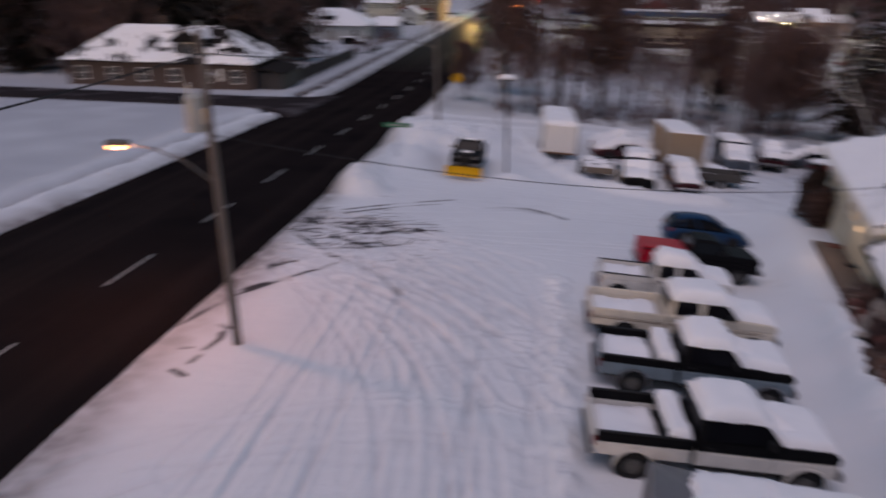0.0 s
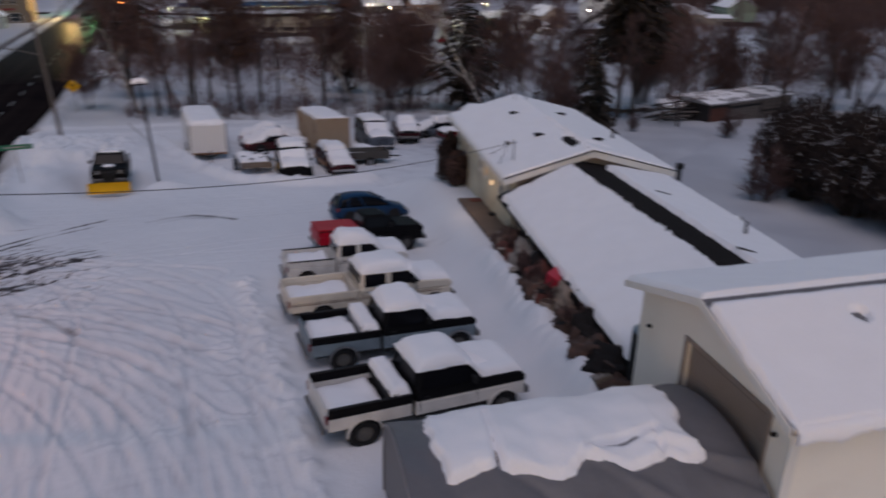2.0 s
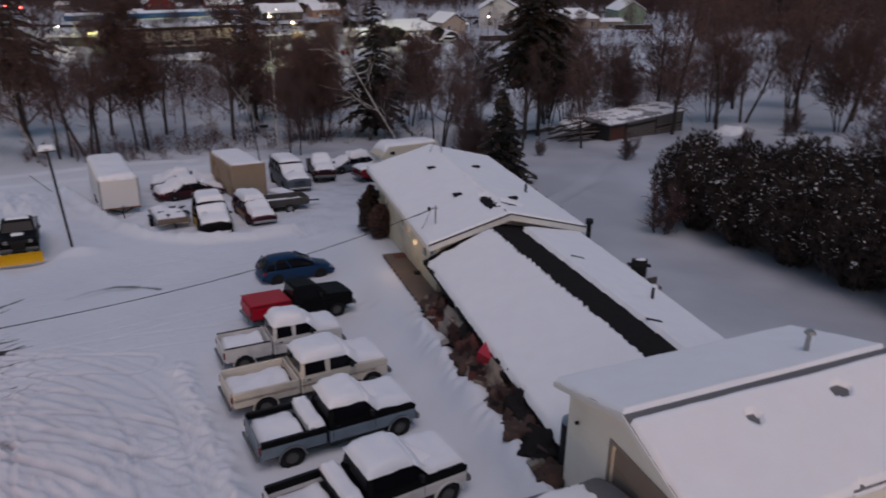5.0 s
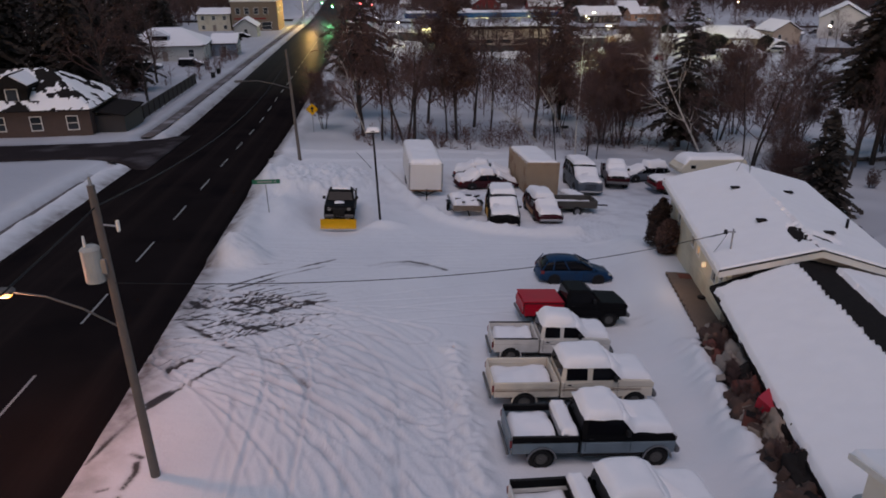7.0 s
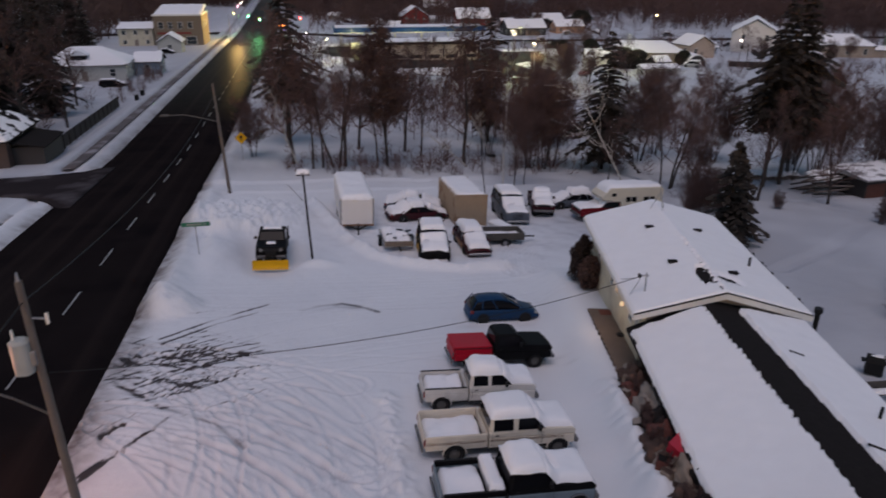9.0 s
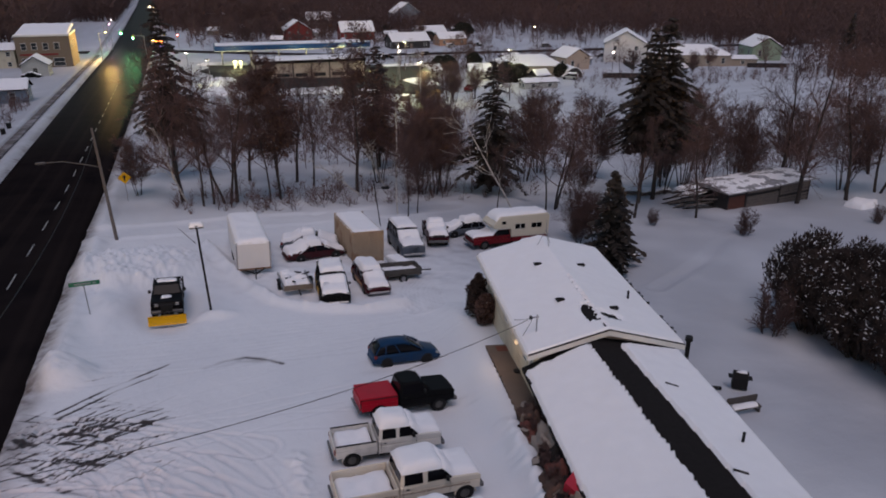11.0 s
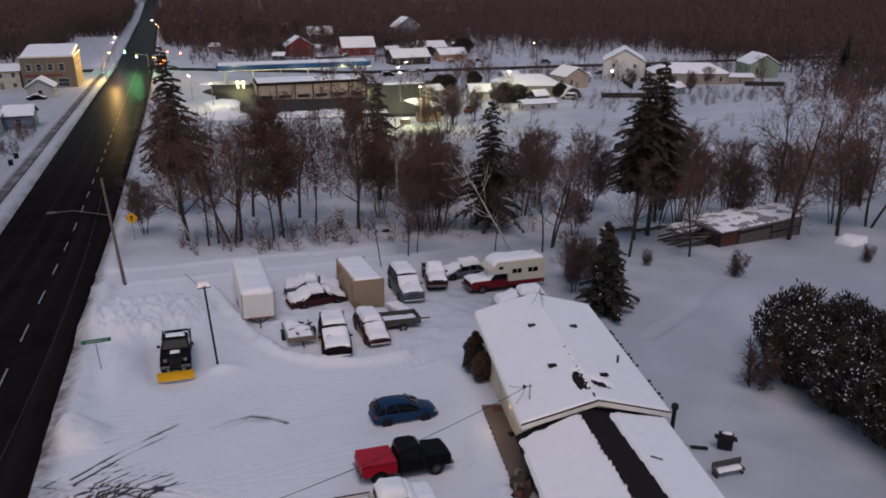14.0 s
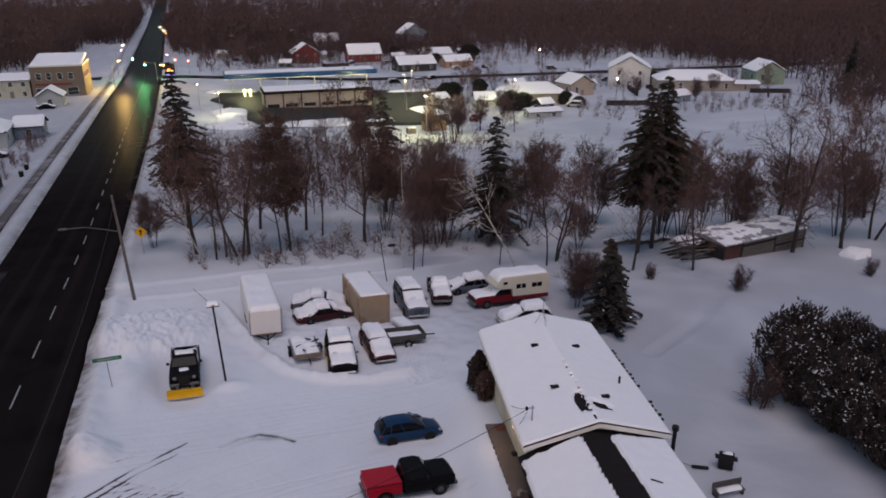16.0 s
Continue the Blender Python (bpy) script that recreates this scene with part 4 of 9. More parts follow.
part("corner_trim", box(0.28, 0.47, v0 - 0.03, v0 - 0.003, 0, zt(v0)), TRIM, shop)


def bare_S(x, y):
    w = 0.22 + 0.03 * noise.noise((x * 0.8, 2.0, 2.0)) + 0.012 * noise.noise((x * 5, 2.0, 2.0))
    if WS / 2 - w < y < WS / 2 + 0.02:
        return 1.0
    if x > 3.6 and y < 0.02 + 0.10 * noise.noise((x * 2.2, 7.0, 1.0)) + 0.05 * noise.noise((x * 7.0, 7.0, 3.0)):
        return 1.0
    if math.hypot((x - 2.75) / 0.16, (y - 1.9) / 0.17) < 1 or math.hypot((x - 5.3) / 0.26, (y - 2.0) / 0.18) < 1:
        return 1.0
    return 0.0


roof_snow("snow", shop, 0.02, LS, -0.06, WS + 0.06, lambda x, y: gS(y), 0.12, 3, bare_S, step=0.06, edge=0.08, label="snow on the roof")
verts, faces = [], []
for i in range(53):
    u = 0.02 + i * 0.05
    drop = (0.10 + 0.07 * noise.noise((u * 1.7, 3.0, 3.0)) + 0.03 * noise.noise((u * 9.0, 3.0, 3.0)) + (0.06 if u < 1.0 else 0.0)) * min(1.0, (2.7 - u) / 0.25)
    for yy, zz in ((0.10, 0.10), (-0.06, 0.085), (-0.13, 0.02), (-0.15, -0.03 - drop * 0.6), (-0.13, -0.05 - drop), (-0.09, -0.04 - drop), (-0.045, 0.0)):
        verts.append((u, yy, ES + zz))
for i in range(52):
    for j in range(6):
        q = i * 7 + j
        faces.append((q, q + 1, q + 8, q + 7))
raw("hanging_snow", verts, faces, SNOW, shop, "snow sliding over the eave", smooth=True)
for v, z in ((4.75, 3.55), (0.62, 3.75)):
    part("wall_lamp", box(0.20, 0.30, v - 0.035, v + 0.035, z - 0.03, z + 0.04, 0.01), PLASTIC, shop, "small dark wall lamp")
t = thing("stove_pipe", pose(*shop_xy(5.85, 3.5), gS(3.5)), "pale metal flue pipe with a round cap on the workshop roof", "chimney")
part("pipe", tube((0, 0, -0.1), (0, 0, 0.6), 0.06, n=12), STEEL, t)
part("cap", tube((0, 0, 0.61), (0, 0, 0.69), 0.14, 0.10, n=14), STEEL, t)

x, y = shop_xy(5.6, -0.55)
t = thing("snow_drift", place(x, y, -9, 0.0), "low snow drift against the workshop wall", "snow pile")
snow_cap("snow_mass", -0.9, 0.9, -0.5, 0.55, 0.0, 0.5, t, seed=71, step=0.12, edge=0.52, rough=0.08, wavy=0.2)

# ---- tarpaulin shelter in front of the workshop door ----
TARP = mat("grey_tarpaulin", (0.125, 0.122, 0.132), 0.55, vary=0.18, scale=1.2, bump=0.3, fine=10)
shelter = thing("tarp_shelter", pose(*shop_xy(0.22, 2.0), 0.25, 0, 0, -8.9), "grey tarpaulin shelter with sagging snow on its arched roof", "shelter")
HW, TOPZ = 2.15, 3.05


def arch(v):
    q = abs(v) / HW
    return TOPZ * (1 - 0.30 * min(1, q) ** 2.2) if q < 0.8 else TOPZ * (0.816) * max(0.0, 1 - ((q - 0.8) / 0.2)) ** 0.45


RIBS = [-6.0, -4.45, -2.95, -1.45, -0.05]


def crease(u, v):
    """Taut folds that run from the ridge to the frame's near corner by the door."""
    fold = 0.0
    for k, (ua, va, ub, vb) in enumerate(((-1.9, -0.35, -0.05, -1.25), (-1.7, -0.55, -0.05, -1.55), (-2.9, -0.5, -1.6, -1.7), (-4.4, -0.5, -3.2, -1.7))):
        t = max(0.0, min(1.0, ((u - ua) * (ub - ua) + (v - va) * (vb - va)) / ((ub - ua) ** 2 + (vb - va) ** 2)))
        d = math.hypot(u - ua - t * (ub - ua), v - va - t * (vb - va))
        fold += (1 if k % 2 == 0 else -1) * math.exp(-(d / 0.09) ** 2)
    return fold


def tarp_z(u, v):
    near = min(abs(u - r) for r in RIBS)
    return arch(v) - 0.10 * min(1, near / 0.7) * (1 - (v / HW) ** 2) + 0.03 * noise.noise((u * 2.5, v * 2.5, 1)) + 0.07 * crease(u, v)


verts, faces = [], []
us = np.linspace(-6.0, -0.05, 121)
vs = [HW * math.sin(a) * (1 + 0.0) for a in np.linspace(-math.pi / 2, math.pi / 2, 71)]
for u in us:
    for v in vs:
        verts.append((u, v, max(0.0, tarp_z(u, v))))
for i in range(len(us) - 1):
    for j in range(len(vs) - 1):
        q = i * len(vs) + j
        faces.append((q, q + len(vs), q + len(vs) + 1, q + 1))
tp = raw("tarpaulin", verts, faces, TARP, shelter, smooth=True)
sm = tp.modifiers.new("thickness", "SOLIDIFY")
sm.thickness = 0.02
pts = [(v, arch(v)) for v in vs]
part("end_flap", prism([(v, z - 0.03) for v, z in pts], -5.98, -5.96, axis="x"), TARP, shelter, "hanging grey end flap")
for r in RIBS:
    rib = bmesh.new()
    for (va, za), (vb, zb) in zip(pts, pts[1:]):
        tube((r, va, za - 0.05), (r, vb, zb - 0.05), 0.025, n=6, bm=rib)
    part("frame_rib", rib, STEEL, shelter)


def bare_T(u, v):
    """How bare the tarpaulin lies: slid edges that scallop from rib to rib, and slits along the folds."""
    n1 = noise.noise((u * 0.75 + 3, v * 0.9, 4.0)) + 0.5 * noise.noise((u * 2.0, v * 2.0, 9.0))
    n2 = noise.noise((u * 5.0, v * 5.0, 2.0)) + 0.6 * noise.noise((u * 11.0, v * 11.0, 2.0))
    bay = abs(math.sin(math.pi * (u + 1.45) / 1.5))
    low = -0.66 - 0.20 * bay - 0.10 * (u + 3) + 0.20 * n1 + 0.05 * n2
    east = -0.80 - 0.25 * max(0.0, -v) + 0.30 * n1 + 0.10 * n2
    west = -5.35 + 0.30 * n1 + 0.06 * n2
    gone = max(low - v, u - east, west - u, v - 1.35 - 0.2 * n1)
    for r, a, b, w in ((-4.45, -1.4, 0.95, 0.10), (-2.9, -1.4, -0.45, 0.05), (-1.55, -1.4, -0.25, 0.05)):
        if a < v < b:
            gone = max(gone, w * (b - v) / (b - a) - abs(u - r - 0.12 * (v + 0.6)))
    gone = max(gone, 0.07 * (1 - ((u + 2.2) / 0.6) ** 2) - abs(v + 0.42 - 0.10 * (u + 2.2)))
    return min(1.0, max(0.0, 0.5 + gone * 9.0))


roof_snow("snow", shelter, -5.9, -0.3, -2.0, 1.75, tarp_z, 0.15, 5, bare_T, step=0.055, label="patches of sliding snow")

# ---- vehicles ----
def arc_profile(x0, x1, z0, z1, arches, r, zc):
    """Side profile (x, z) from x0 to x1, flat top z1, with wheel arches cut in the bottom edge."""
    pts = [(x0, z1), (x0, z0)]
    for c in sorted(arches):
        if x0 < c - r and c + r < x1:
            s = math.asin(max(-1, min(1, (z0 - zc) / r)))
            for k in range(9):
                a = math.pi - s - (math.pi - 2 * s) * k / 8
                pts.append((c + r * math.cos(a), zc + r * math.sin(a)))
    pts += [(x1, z0), (x1, z1)]
    return pts


WHEEL_CACHE = {}


def wheel(parent, x, y, z, r, w, rim=STEEL, snowy=False):
    side = 1 if y > 0 else -1
    key = (round(r, 3), round(w, 3), rim.name, side)
    if key not in WHEEL_CACHE:
        b = bmesh.new()
        prof = [(0.62 * r, -w / 2), (0.93 * r, -w / 2), (r, -w / 2 + 0.035), (r, w / 2 - 0.035), (0.93 * r, w / 2), (0.62 * r, w / 2)]
        n, rings = 24, []
        for k in range(n):
            a = k * math.tau / n
            rings.append([b.verts.new((q * math.cos(a), s, q * math.sin(a))) for q, s in prof])
        for k in range(n):
            A, B = rings[k], rings[(k + 1) % n]
            for i in range(len(prof)):
                j = (i + 1) % len(prof)
                b.faces.new((A[i], A[j], B[j], B[i]))
        c = bmesh.new()
        o = side * (w / 2 - 0.03)
        tube((0, o - side * 0.08, 0), (0, o - side * 0.03, 0), 0.62 * r, n=18, bm=c)
        tube((0, o - side * 0.03, 0), (0, o, 0), 0.56 * r, 0.50 * r, n=18, bm=c)
        tube((0, o, 0), (0, o + side * 0.03, 0), 0.2 * r, 0.15 * r, n=12, bm=c)
        for k in range(6):
            a = k * math.tau / 6
            tube((0.36 * r * math.cos(a), o - 0.004 * side, 0.36 * r * math.sin(a)), (0.36 * r * math.cos(a), o + 0.008 * side, 0.36 * r * math.sin(a)), 0.07 * r, n=6, bm=c)
        ty = part("tyre", b, TYRE, None, smooth=True)
        rm = part("rim", c, rim, None)
        WHEEL_CACHE[key] = (ty.data, rm.data)
        bpy.data.objects.remove(ty)
        bpy.data.objects.remove(rm)
    td, rd = WHEEL_CACHE[key]
    t = new("wheel", td)
    t.name = "tyre"
    t.parent, t.location = parent, (x, y, z)
    q = new("rim", rd)
    q.parent = t
    return t


def trapezoid_loft(x0b, x1b, x0t, x1t, zb, zt, wb, wt, curve=0.06):
    """A cab: a rounded tapering block from belt line to roof."""
    rings = []
    for f in (0, 0.5, 0.85, 1.0):
        z = zb + (zt - zb) * f
        g = f if f < 1 else 1.0
        shrink = 0.0 if f < 0.9 else curve
        xa, xb = x0b + (x0t - x0b) * g + shrink, x1b + (x1t - x1b) * g - shrink
        w = wb + (wt - wb) * g - shrink
        c = 0.10
        ring = []
        for sx, sy, order in ((xa, -w, 0), (xb, -w, 1), (xb, w, 2), (xa, w, 3)):
            dx, dy = (c if sx == xa else -c), (c if sy < 0 else -c)
            pair = [(sx, sy + dy, z), (sx + dx, sy, z)]
            if order in (1, 3):
                pair = pair[::-1]
            ring += pair
        rings.append(ring)
    return loft(rings)


def quad_panel(pts, thick, nrm):
    """A thin slab from four corners, pushed out along a normal."""
    b = bmesh.new()
    n = Vector(nrm).normalized()
    lo, hi = [b.verts.new(Vector(p)) for p in pts], [b.verts.new(Vector(p) + n * thick) for p in pts]
    b.faces.new(lo[::-1]), b.faces.new(hi)
    for i in range(len(pts)):
        j = (i + 1) % len(pts)
        b.faces.new((lo[i], lo[j], hi[j], hi[i]))
    return b


def pickup(name, m, label, L=5.5, W=1.95, wb=3.5, lift=0.0, wr=0.36, bed=2.1, cab=1.6, lower="", upper="", cabcol=None, snow=0.18, bed_snow=0.12, toolbox=False, stripes=None, ext=False, cover=None, rim=RIMDARK, split=0.62, flare=None, group="pickups parked in a row", dark_rail=True, ra=None):
    """A pickup truck that faces +x; x = 0 at its tail."""
    t = thing(name, m, label, "pickup truck", group)
    cabcol = cabcol or upper
    z0, zr = 0.48 + lift, 1.08 + lift
    zs = z0 + (zr - z0) * split
    ra = ra or L * 0.215
    fa = ra + wb
    h = W / 2
    xc0 = bed + 0.12
    xc1 = xc0 + cab
    ar, zc = wr + 0.075, wr
    hoodz = zr + 0.04
    # front clip and doors, in two paint colours
    prof = arc_profile(xc0, L - 0.12, z0, zs, [fa], ar, zc)
    part("lower_body", prism(prof, -h, h, bev=0.04), lower, t)
    prof = [(xc0, zs), (L - 0.10, zs), (L - 0.08, hoodz - 0.12), (L - 0.22, hoodz), (xc1 + 0.05, hoodz + 0.05), (xc1 - 0.2, zr), (xc0, zr)]
    part("upper_body", prism(prof, -h + 0.01, h - 0.01, bev=0.05), upper, t)
    # cargo bed
    for s in (-1, 1):
        ya, yb = (h - 0.09, h) if s > 0 else (-h, -h + 0.09)
        part("bed_side", prism(arc_profile(0.06, bed, z0 + 0.04, zs, [ra], ar, zc), ya, yb, bev=0.015), lower, t)
        part("bed_side", box(0.06, bed, ya + (0.008 if s < 0 else 0.0), yb - (0.008 if s > 0 else 0.0), zs, zr, 0.02), upper, t)
        if dark_rail:
            part("bed_rail", box(0.06, bed, ya, yb, zr + 0.002, zr + 0.035, 0.01), PLASTIC, t)
        for xw in (ra, fa):
            arch_b = bmesh.new()
            ringpts = [(xw + (ar + 0.03) * math.cos(a), zc + (ar + 0.03) * math.sin(a)) for a in np.linspace(0.05, math.pi - 0.05, 13)] + [(xw + (ar - 0.01) * math.cos(a), zc + (ar - 0.01) * math.sin(a)) for a in np.linspace(math.pi - 0.05, 0.05, 13)]
            fl = 0.05 if flare else 0.02
            prism(ringpts, s * (h - 0.05), s * (h + fl), bm=arch_b)
            part("wheel_arch", arch_b, flare or lower, t)
            part("wheel_well", tube((xw, s * (h - 0.34), zc), (xw, s * (h - 0.10), zc), ar - 0.012, n=18), PLASTIC, t)
        for xw in (ra, fa):
            wheel(t, xw, s * (h - 0.13), wr, wr, 0.24, rim)
        part("tail_light", box(-0.012, 0.05, s * h - (0.14 if s > 0 else -0.02), s * h - (0.02 if s > 0 else -0.14), z0 + 0.24, zr - 0.16, 0.01), REDLENS, t, "red tail light")
        part("headlight", box(L - 0.13, L - 0.085, s * (h - 0.36) - 0.14, s * (h - 0.36) + 0.14, zs + 0.02, zs + 0.19, 0.015), LAMPLENS, t, "clear headlight")
        part("mirror", box(xc1 - 0.28, xc1 - 0.16, s * (h + 0.10) - 0.09, s * (h + 0.10) + 0.09, zr + 0.08, zr + 0.27, 0.02), PLASTIC, t, "black door mirror")
        part("door_handle", box(xc0 + 0.22, xc0 + 0.36, s * h - 0.012, s * h + 0.012, zs + 0.10, zs + 0.14, 0.004), PLASTIC, t)
        part("door_gap", box(xc0 + 0.10, xc0 + 0.112, s * h - 0.004, s * h + 0.003, z0 + 0.08, zr - 0.02), PLASTIC, t)
        part("door_gap", box(xc1 - 0.08, xc1 - 0.068, s * h - 0.004, s * h + 0.003, z0 + 0.08, zr - 0.02), PLASTIC, t)
        part("rocker", box(xc0, fa - ar - 0.08, s * (h - 0.06) - 0.04, s * (h - 0.06) + 0.04, z0 - 0.10, z0 - 0.002, 0.015), PLASTIC, t)
        if stripes:
            for k, (za, zb2) in enumerate(((0.46, 0.50), (0.56, 0.585))):
                for xa, xb in ((0.08, bed), (xc0 + 0.02, fa + 0.2)):
                    part("side_stripe", box(xa, xb, s * h - 0.004, s * h + 0.005, z0 + (zr - z0) * za, z0 + (zr - z0) * zb2), stripes, t, "painted side stripe")
    part("bed_floor", box(0.08, bed, -h + 0.09, h - 0.09, z0 + 0.16, z0 + 0.22), PLASTIC, t)
    part("tailgate", box(0.0, 0.06, -h + 0.15, h - 0.15, z0 + 0.05, zr - 0.01, 0.015), upper if split < 0.5 else lower, t)
    part("front_bed_wall", box(bed + 0.002, bed + 0.06, -h + 0.02, h - 0.02, z0 + 0.05, zr, 0.01), upper, t)
    part("rear_bumper", box(-0.10, -0.015, -h + 0.08, h - 0.08, z0 - 0.06, z0 + 0.08, 0.03), BUMPER, t, "dull step bumper")
    part("front_bumper", box(L - 0.10, L + 0.06, -h + 0.02, h - 0.02, z0 - 0.04, z0 + 0.15, 0.035), BUMPER, t, "dull front bumper")
    part("grille", box(L - 0.12, L - 0.075, -0.50, 0.50, zs + 0.0, zs + 0.2, 0.015), PLASTIC, t)
    part("underbody", box(0.2, L - 0.3, -h + 0.35, h - 0.35, z0 - 0.18, z0 + 0.05), PLASTIC, t)
    # cab
    rt = zr + 0.60
    part("cab", trapezoid_loft(xc0 + 0.0, xc1 + 0.18, xc0 + 0.10, xc1 - 0.36, zr - 0.02, rt, h - 0.03, h - 0.17), cabcol, t, smooth=False)
    part("windshield", quad_panel([(xc1 + 0.12, -h + 0.14, zr + 0.08), (xc1 + 0.12, h - 0.14, zr + 0.08), (xc1 - 0.27, h - 0.24, rt - 0.08), (xc1 - 0.27, -h + 0.24, rt - 0.08)], 0.03, (0.8, 0, 0.62)), GLASS, t, "dark windshield")
    part("rear_window", quad_panel([(xc0 + 0.02, -h + 0.2, zr + 0.14), (xc0 + 0.02, h - 0.2, zr + 0.14), (xc0 + 0.085, h - 0.27, rt - 0.12), (xc0 + 0.085, -h + 0.27, rt - 0.12)], 0.02, (-1, 0, 0.1)), GLASS, t, "dark rear window")
    wins = [(xc0 + 0.16, xc1 - 0.10)] if not ext else [(xc0 + 0.16, xc0 + 0.16 + (cab - 0.3) * 0.42), (xc0 + 0.16 + (cab - 0.3) * 0.52, xc1 - 0.06)]
    for s in (-1, 1):
        for k, (xa, xb) in enumerate(wins):
            last = k == len(wins) - 1
            zlo, zhi = zr + 0.06, rt - 0.13
            yl, yh = s * (h - 0.03 - 0.14 * 0.09), s * (h - 0.03 - 0.14 * 0.80)
            part("side_window", quad_panel([(xa, yl, zlo), (xb + (0.10 if last else 0), yl, zlo), (xb - (0.20 if last else 0), yh, zhi), (xa + 0.03, yh, zhi)], 0.012, (0, s, 0.24)), GLASS, t, "dark side window")
    if toolbox:
        part("toolbox", box(bed - 0.50, bed - 0.02, -h + 0.05, h - 0.05, zr - 0.25, zr + 0.10, 0.03), toolbox, t, "tool box across the bed")
        snow_cap("toolbox_snow", bed - 0.52, bed + 0.0, -h + 0.05, h - 0.05, zr + 0.10, 0.13, t, seed=3, label="snow on the tool box", step=0.06, edge=0.13)
    if cover:
        part("bed_cover", box(0.02, bed, -h + 0.01, h - 0.01, zr + 0.038, zr + 0.11, 0.03, seg=2), cover, t, "flat red bed cover")
    sd = round(L * 10) + round(abs(m.translation.y))
    if snow:
        snow_cap("roof_snow", xc0 + 0.04, xc1 - 0.26, -h + 0.13, h - 0.13, rt, snow * 1.15, t, seed=sd, label="snow on the cab roof", edge=0.40)
        snow_cap("hood_snow", xc1 - 0.36, L - 0.08, -h + 0.05, h - 0.05, hoodz, snow * 0.95, t, seed=sd + 1, label="snow over windshield and hood", edge=0.34, zf=lambda x, y: max(hoodz + 0.05 - 0.03 * (x - xc1), min(rt, zr + (xc1 + 0.20 - x) * 1.12)))
    if bed_snow:
        snow_cap("bed_snow", 0.10, bed - (0.52 if toolbox else 0.02), -h + 0.10, h - 0.10, z0 + 0.22, bed_snow, t, seed=sd + 2, rough=0.10, label="snow in the open bed")
    return t


WHITE_P, BLACK_P, LBLUE = paint("white_paint", (0.60, 0.58, 0.55)), mat("black_paint", (0.007, 0.007, 0.008), 0.5, vary=0.2, scale=1.5, bump=0.05, spec=0.04), paint("faded_light_blue_paint", (0.155, 0.20, 0.235))
CREAM_P, RED_P, BLUE_P = paint("cream_paint", (0.62, 0.56, 0.47)), paint("red_paint", (0.40, 0.008, 0.022)), paint("blue_paint", (0.007, 0.036, 0.092))
TAN = paint("brown_stripe", (0.10, 0.05, 0.03))
GREYBLUE, MAROON, YELLOW = paint("slate_paint", (0.085, 0.10, 0.125)), paint("maroon_paint", (0.045, 0.008, 0.012)), paint("plough_yellow", (0.68, 0.36, 0.008))
DKRED, SILVER = paint("dark_red_paint", (0.15, 0.012, 0.018)), paint("silver_paint", (0.35, 0.36, 0.37))


def shrink(m, length, k):
    """The pose m with its thing drawn in towards a point under its cab."""
    c = Matrix.Translation((length * 0.68, 0, 0))
    return m @ c @ Matrix.Scale(k, 4) @ c.inverted()


def tilt_place(x, y, rz):
    """Pose on the sloping ground for a vehicle whose local x points along rz."""
    e = 1.0
    c, s = math.cos(radians(rz)), math.sin(radians(rz))
    fx = (float(gz(x + c * e, y + s * e)) - float(gz(x - c * e, y - s * e))) / (2 * e)
    fy = (float(gz(x - s * e, y + c * e)) - float(gz(x + s * e, y - c * e))) / (2 * e)
    return Matrix.Translation((x, y, float(gz(x, y)) - 0.07)) @ Euler((0, 0, radians(rz))).to_matrix().to_4x4() @ Euler((math.atan(fy), -math.atan(fx), 0)).to_matrix().to_4x4()


pickup("pickup_truck", shrink(tilt_place(2.62, 16.42, 1.2), 5.45, 0.94), "black and white lifted pickup with snow on cab and hood", L=5.45, W=1.96, wb=3.78, ra=0.95, lift=0.12, wr=0.375, bed=2.15, cab=1.75, lower=WHITE_P, upper=BLACK_P, toolbox=PLASTIC, snow=0.17, bed_snow=0.12, split=0.60, flare=WHITE_P)
pickup("pickup_truck", shrink(tilt_place(3.1, 20.15, -1.5), 5.3, 0.94), "black and light blue pickup with snow heaped in its bed", L=5.3, W=1.94, wb=3.63, ra=1.0, lift=0.06, wr=0.36, bed=2.1, cab=1.6, lower=LBLUE, upper=BLACK_P, toolbox=SILVER, snow=0.20, bed_snow=0.28, split=0.66, flare=CHROME)
pickup("pickup_truck", shrink(tilt_place(3.1, 23.25, -1.5), 5.85, 0.94), "cream extended-cab pickup with brown side stripes, snow on top", L=5.85, W=1.96, wb=3.96, ra=1.14, lift=0.06, wr=0.36, bed=2.3, cab=2.1, lower=CREAM_P, upper=CREAM_P, snow=0.20, bed_snow=0.16, stripes=TAN, ext=True, dark_rail=False)
pickup("pickup_truck", shrink(tilt_place(3.72, 26.45, -3.0), 4.85, 0.94), "small white extended-cab pickup buried under fresh snow", L=4.85, W=1.70, wb=3.18, ra=0.75, lift=0.0, wr=0.34, bed=1.8, cab=1.75, lower=WHITE_P, upper=WHITE_P, snow=0.24, bed_snow=0.22, ext=True)
pickup("pickup_truck", shrink(tilt_place(5.55, 29.72, -0.3), 4.9, 0.94), "black pickup with red bed and bed cover, free of snow", L=4.9, W=1.74, wb=3.07, ra=0.93, lift=0.04, wr=0.35, bed=1.85, cab=1.45, lower=BLACK_P, upper=BLACK_P, snow=0, bed_snow=0, cover=RED_P)
for ob in bpy.data.objects:
    if ob.name.startswith(("bed_side", "tailgate")) and ob.parent and "with red bed" in ob.parent.get("label", ""):
        ob.data.materials.clear()
        ob.data.materials.append(RED_P)


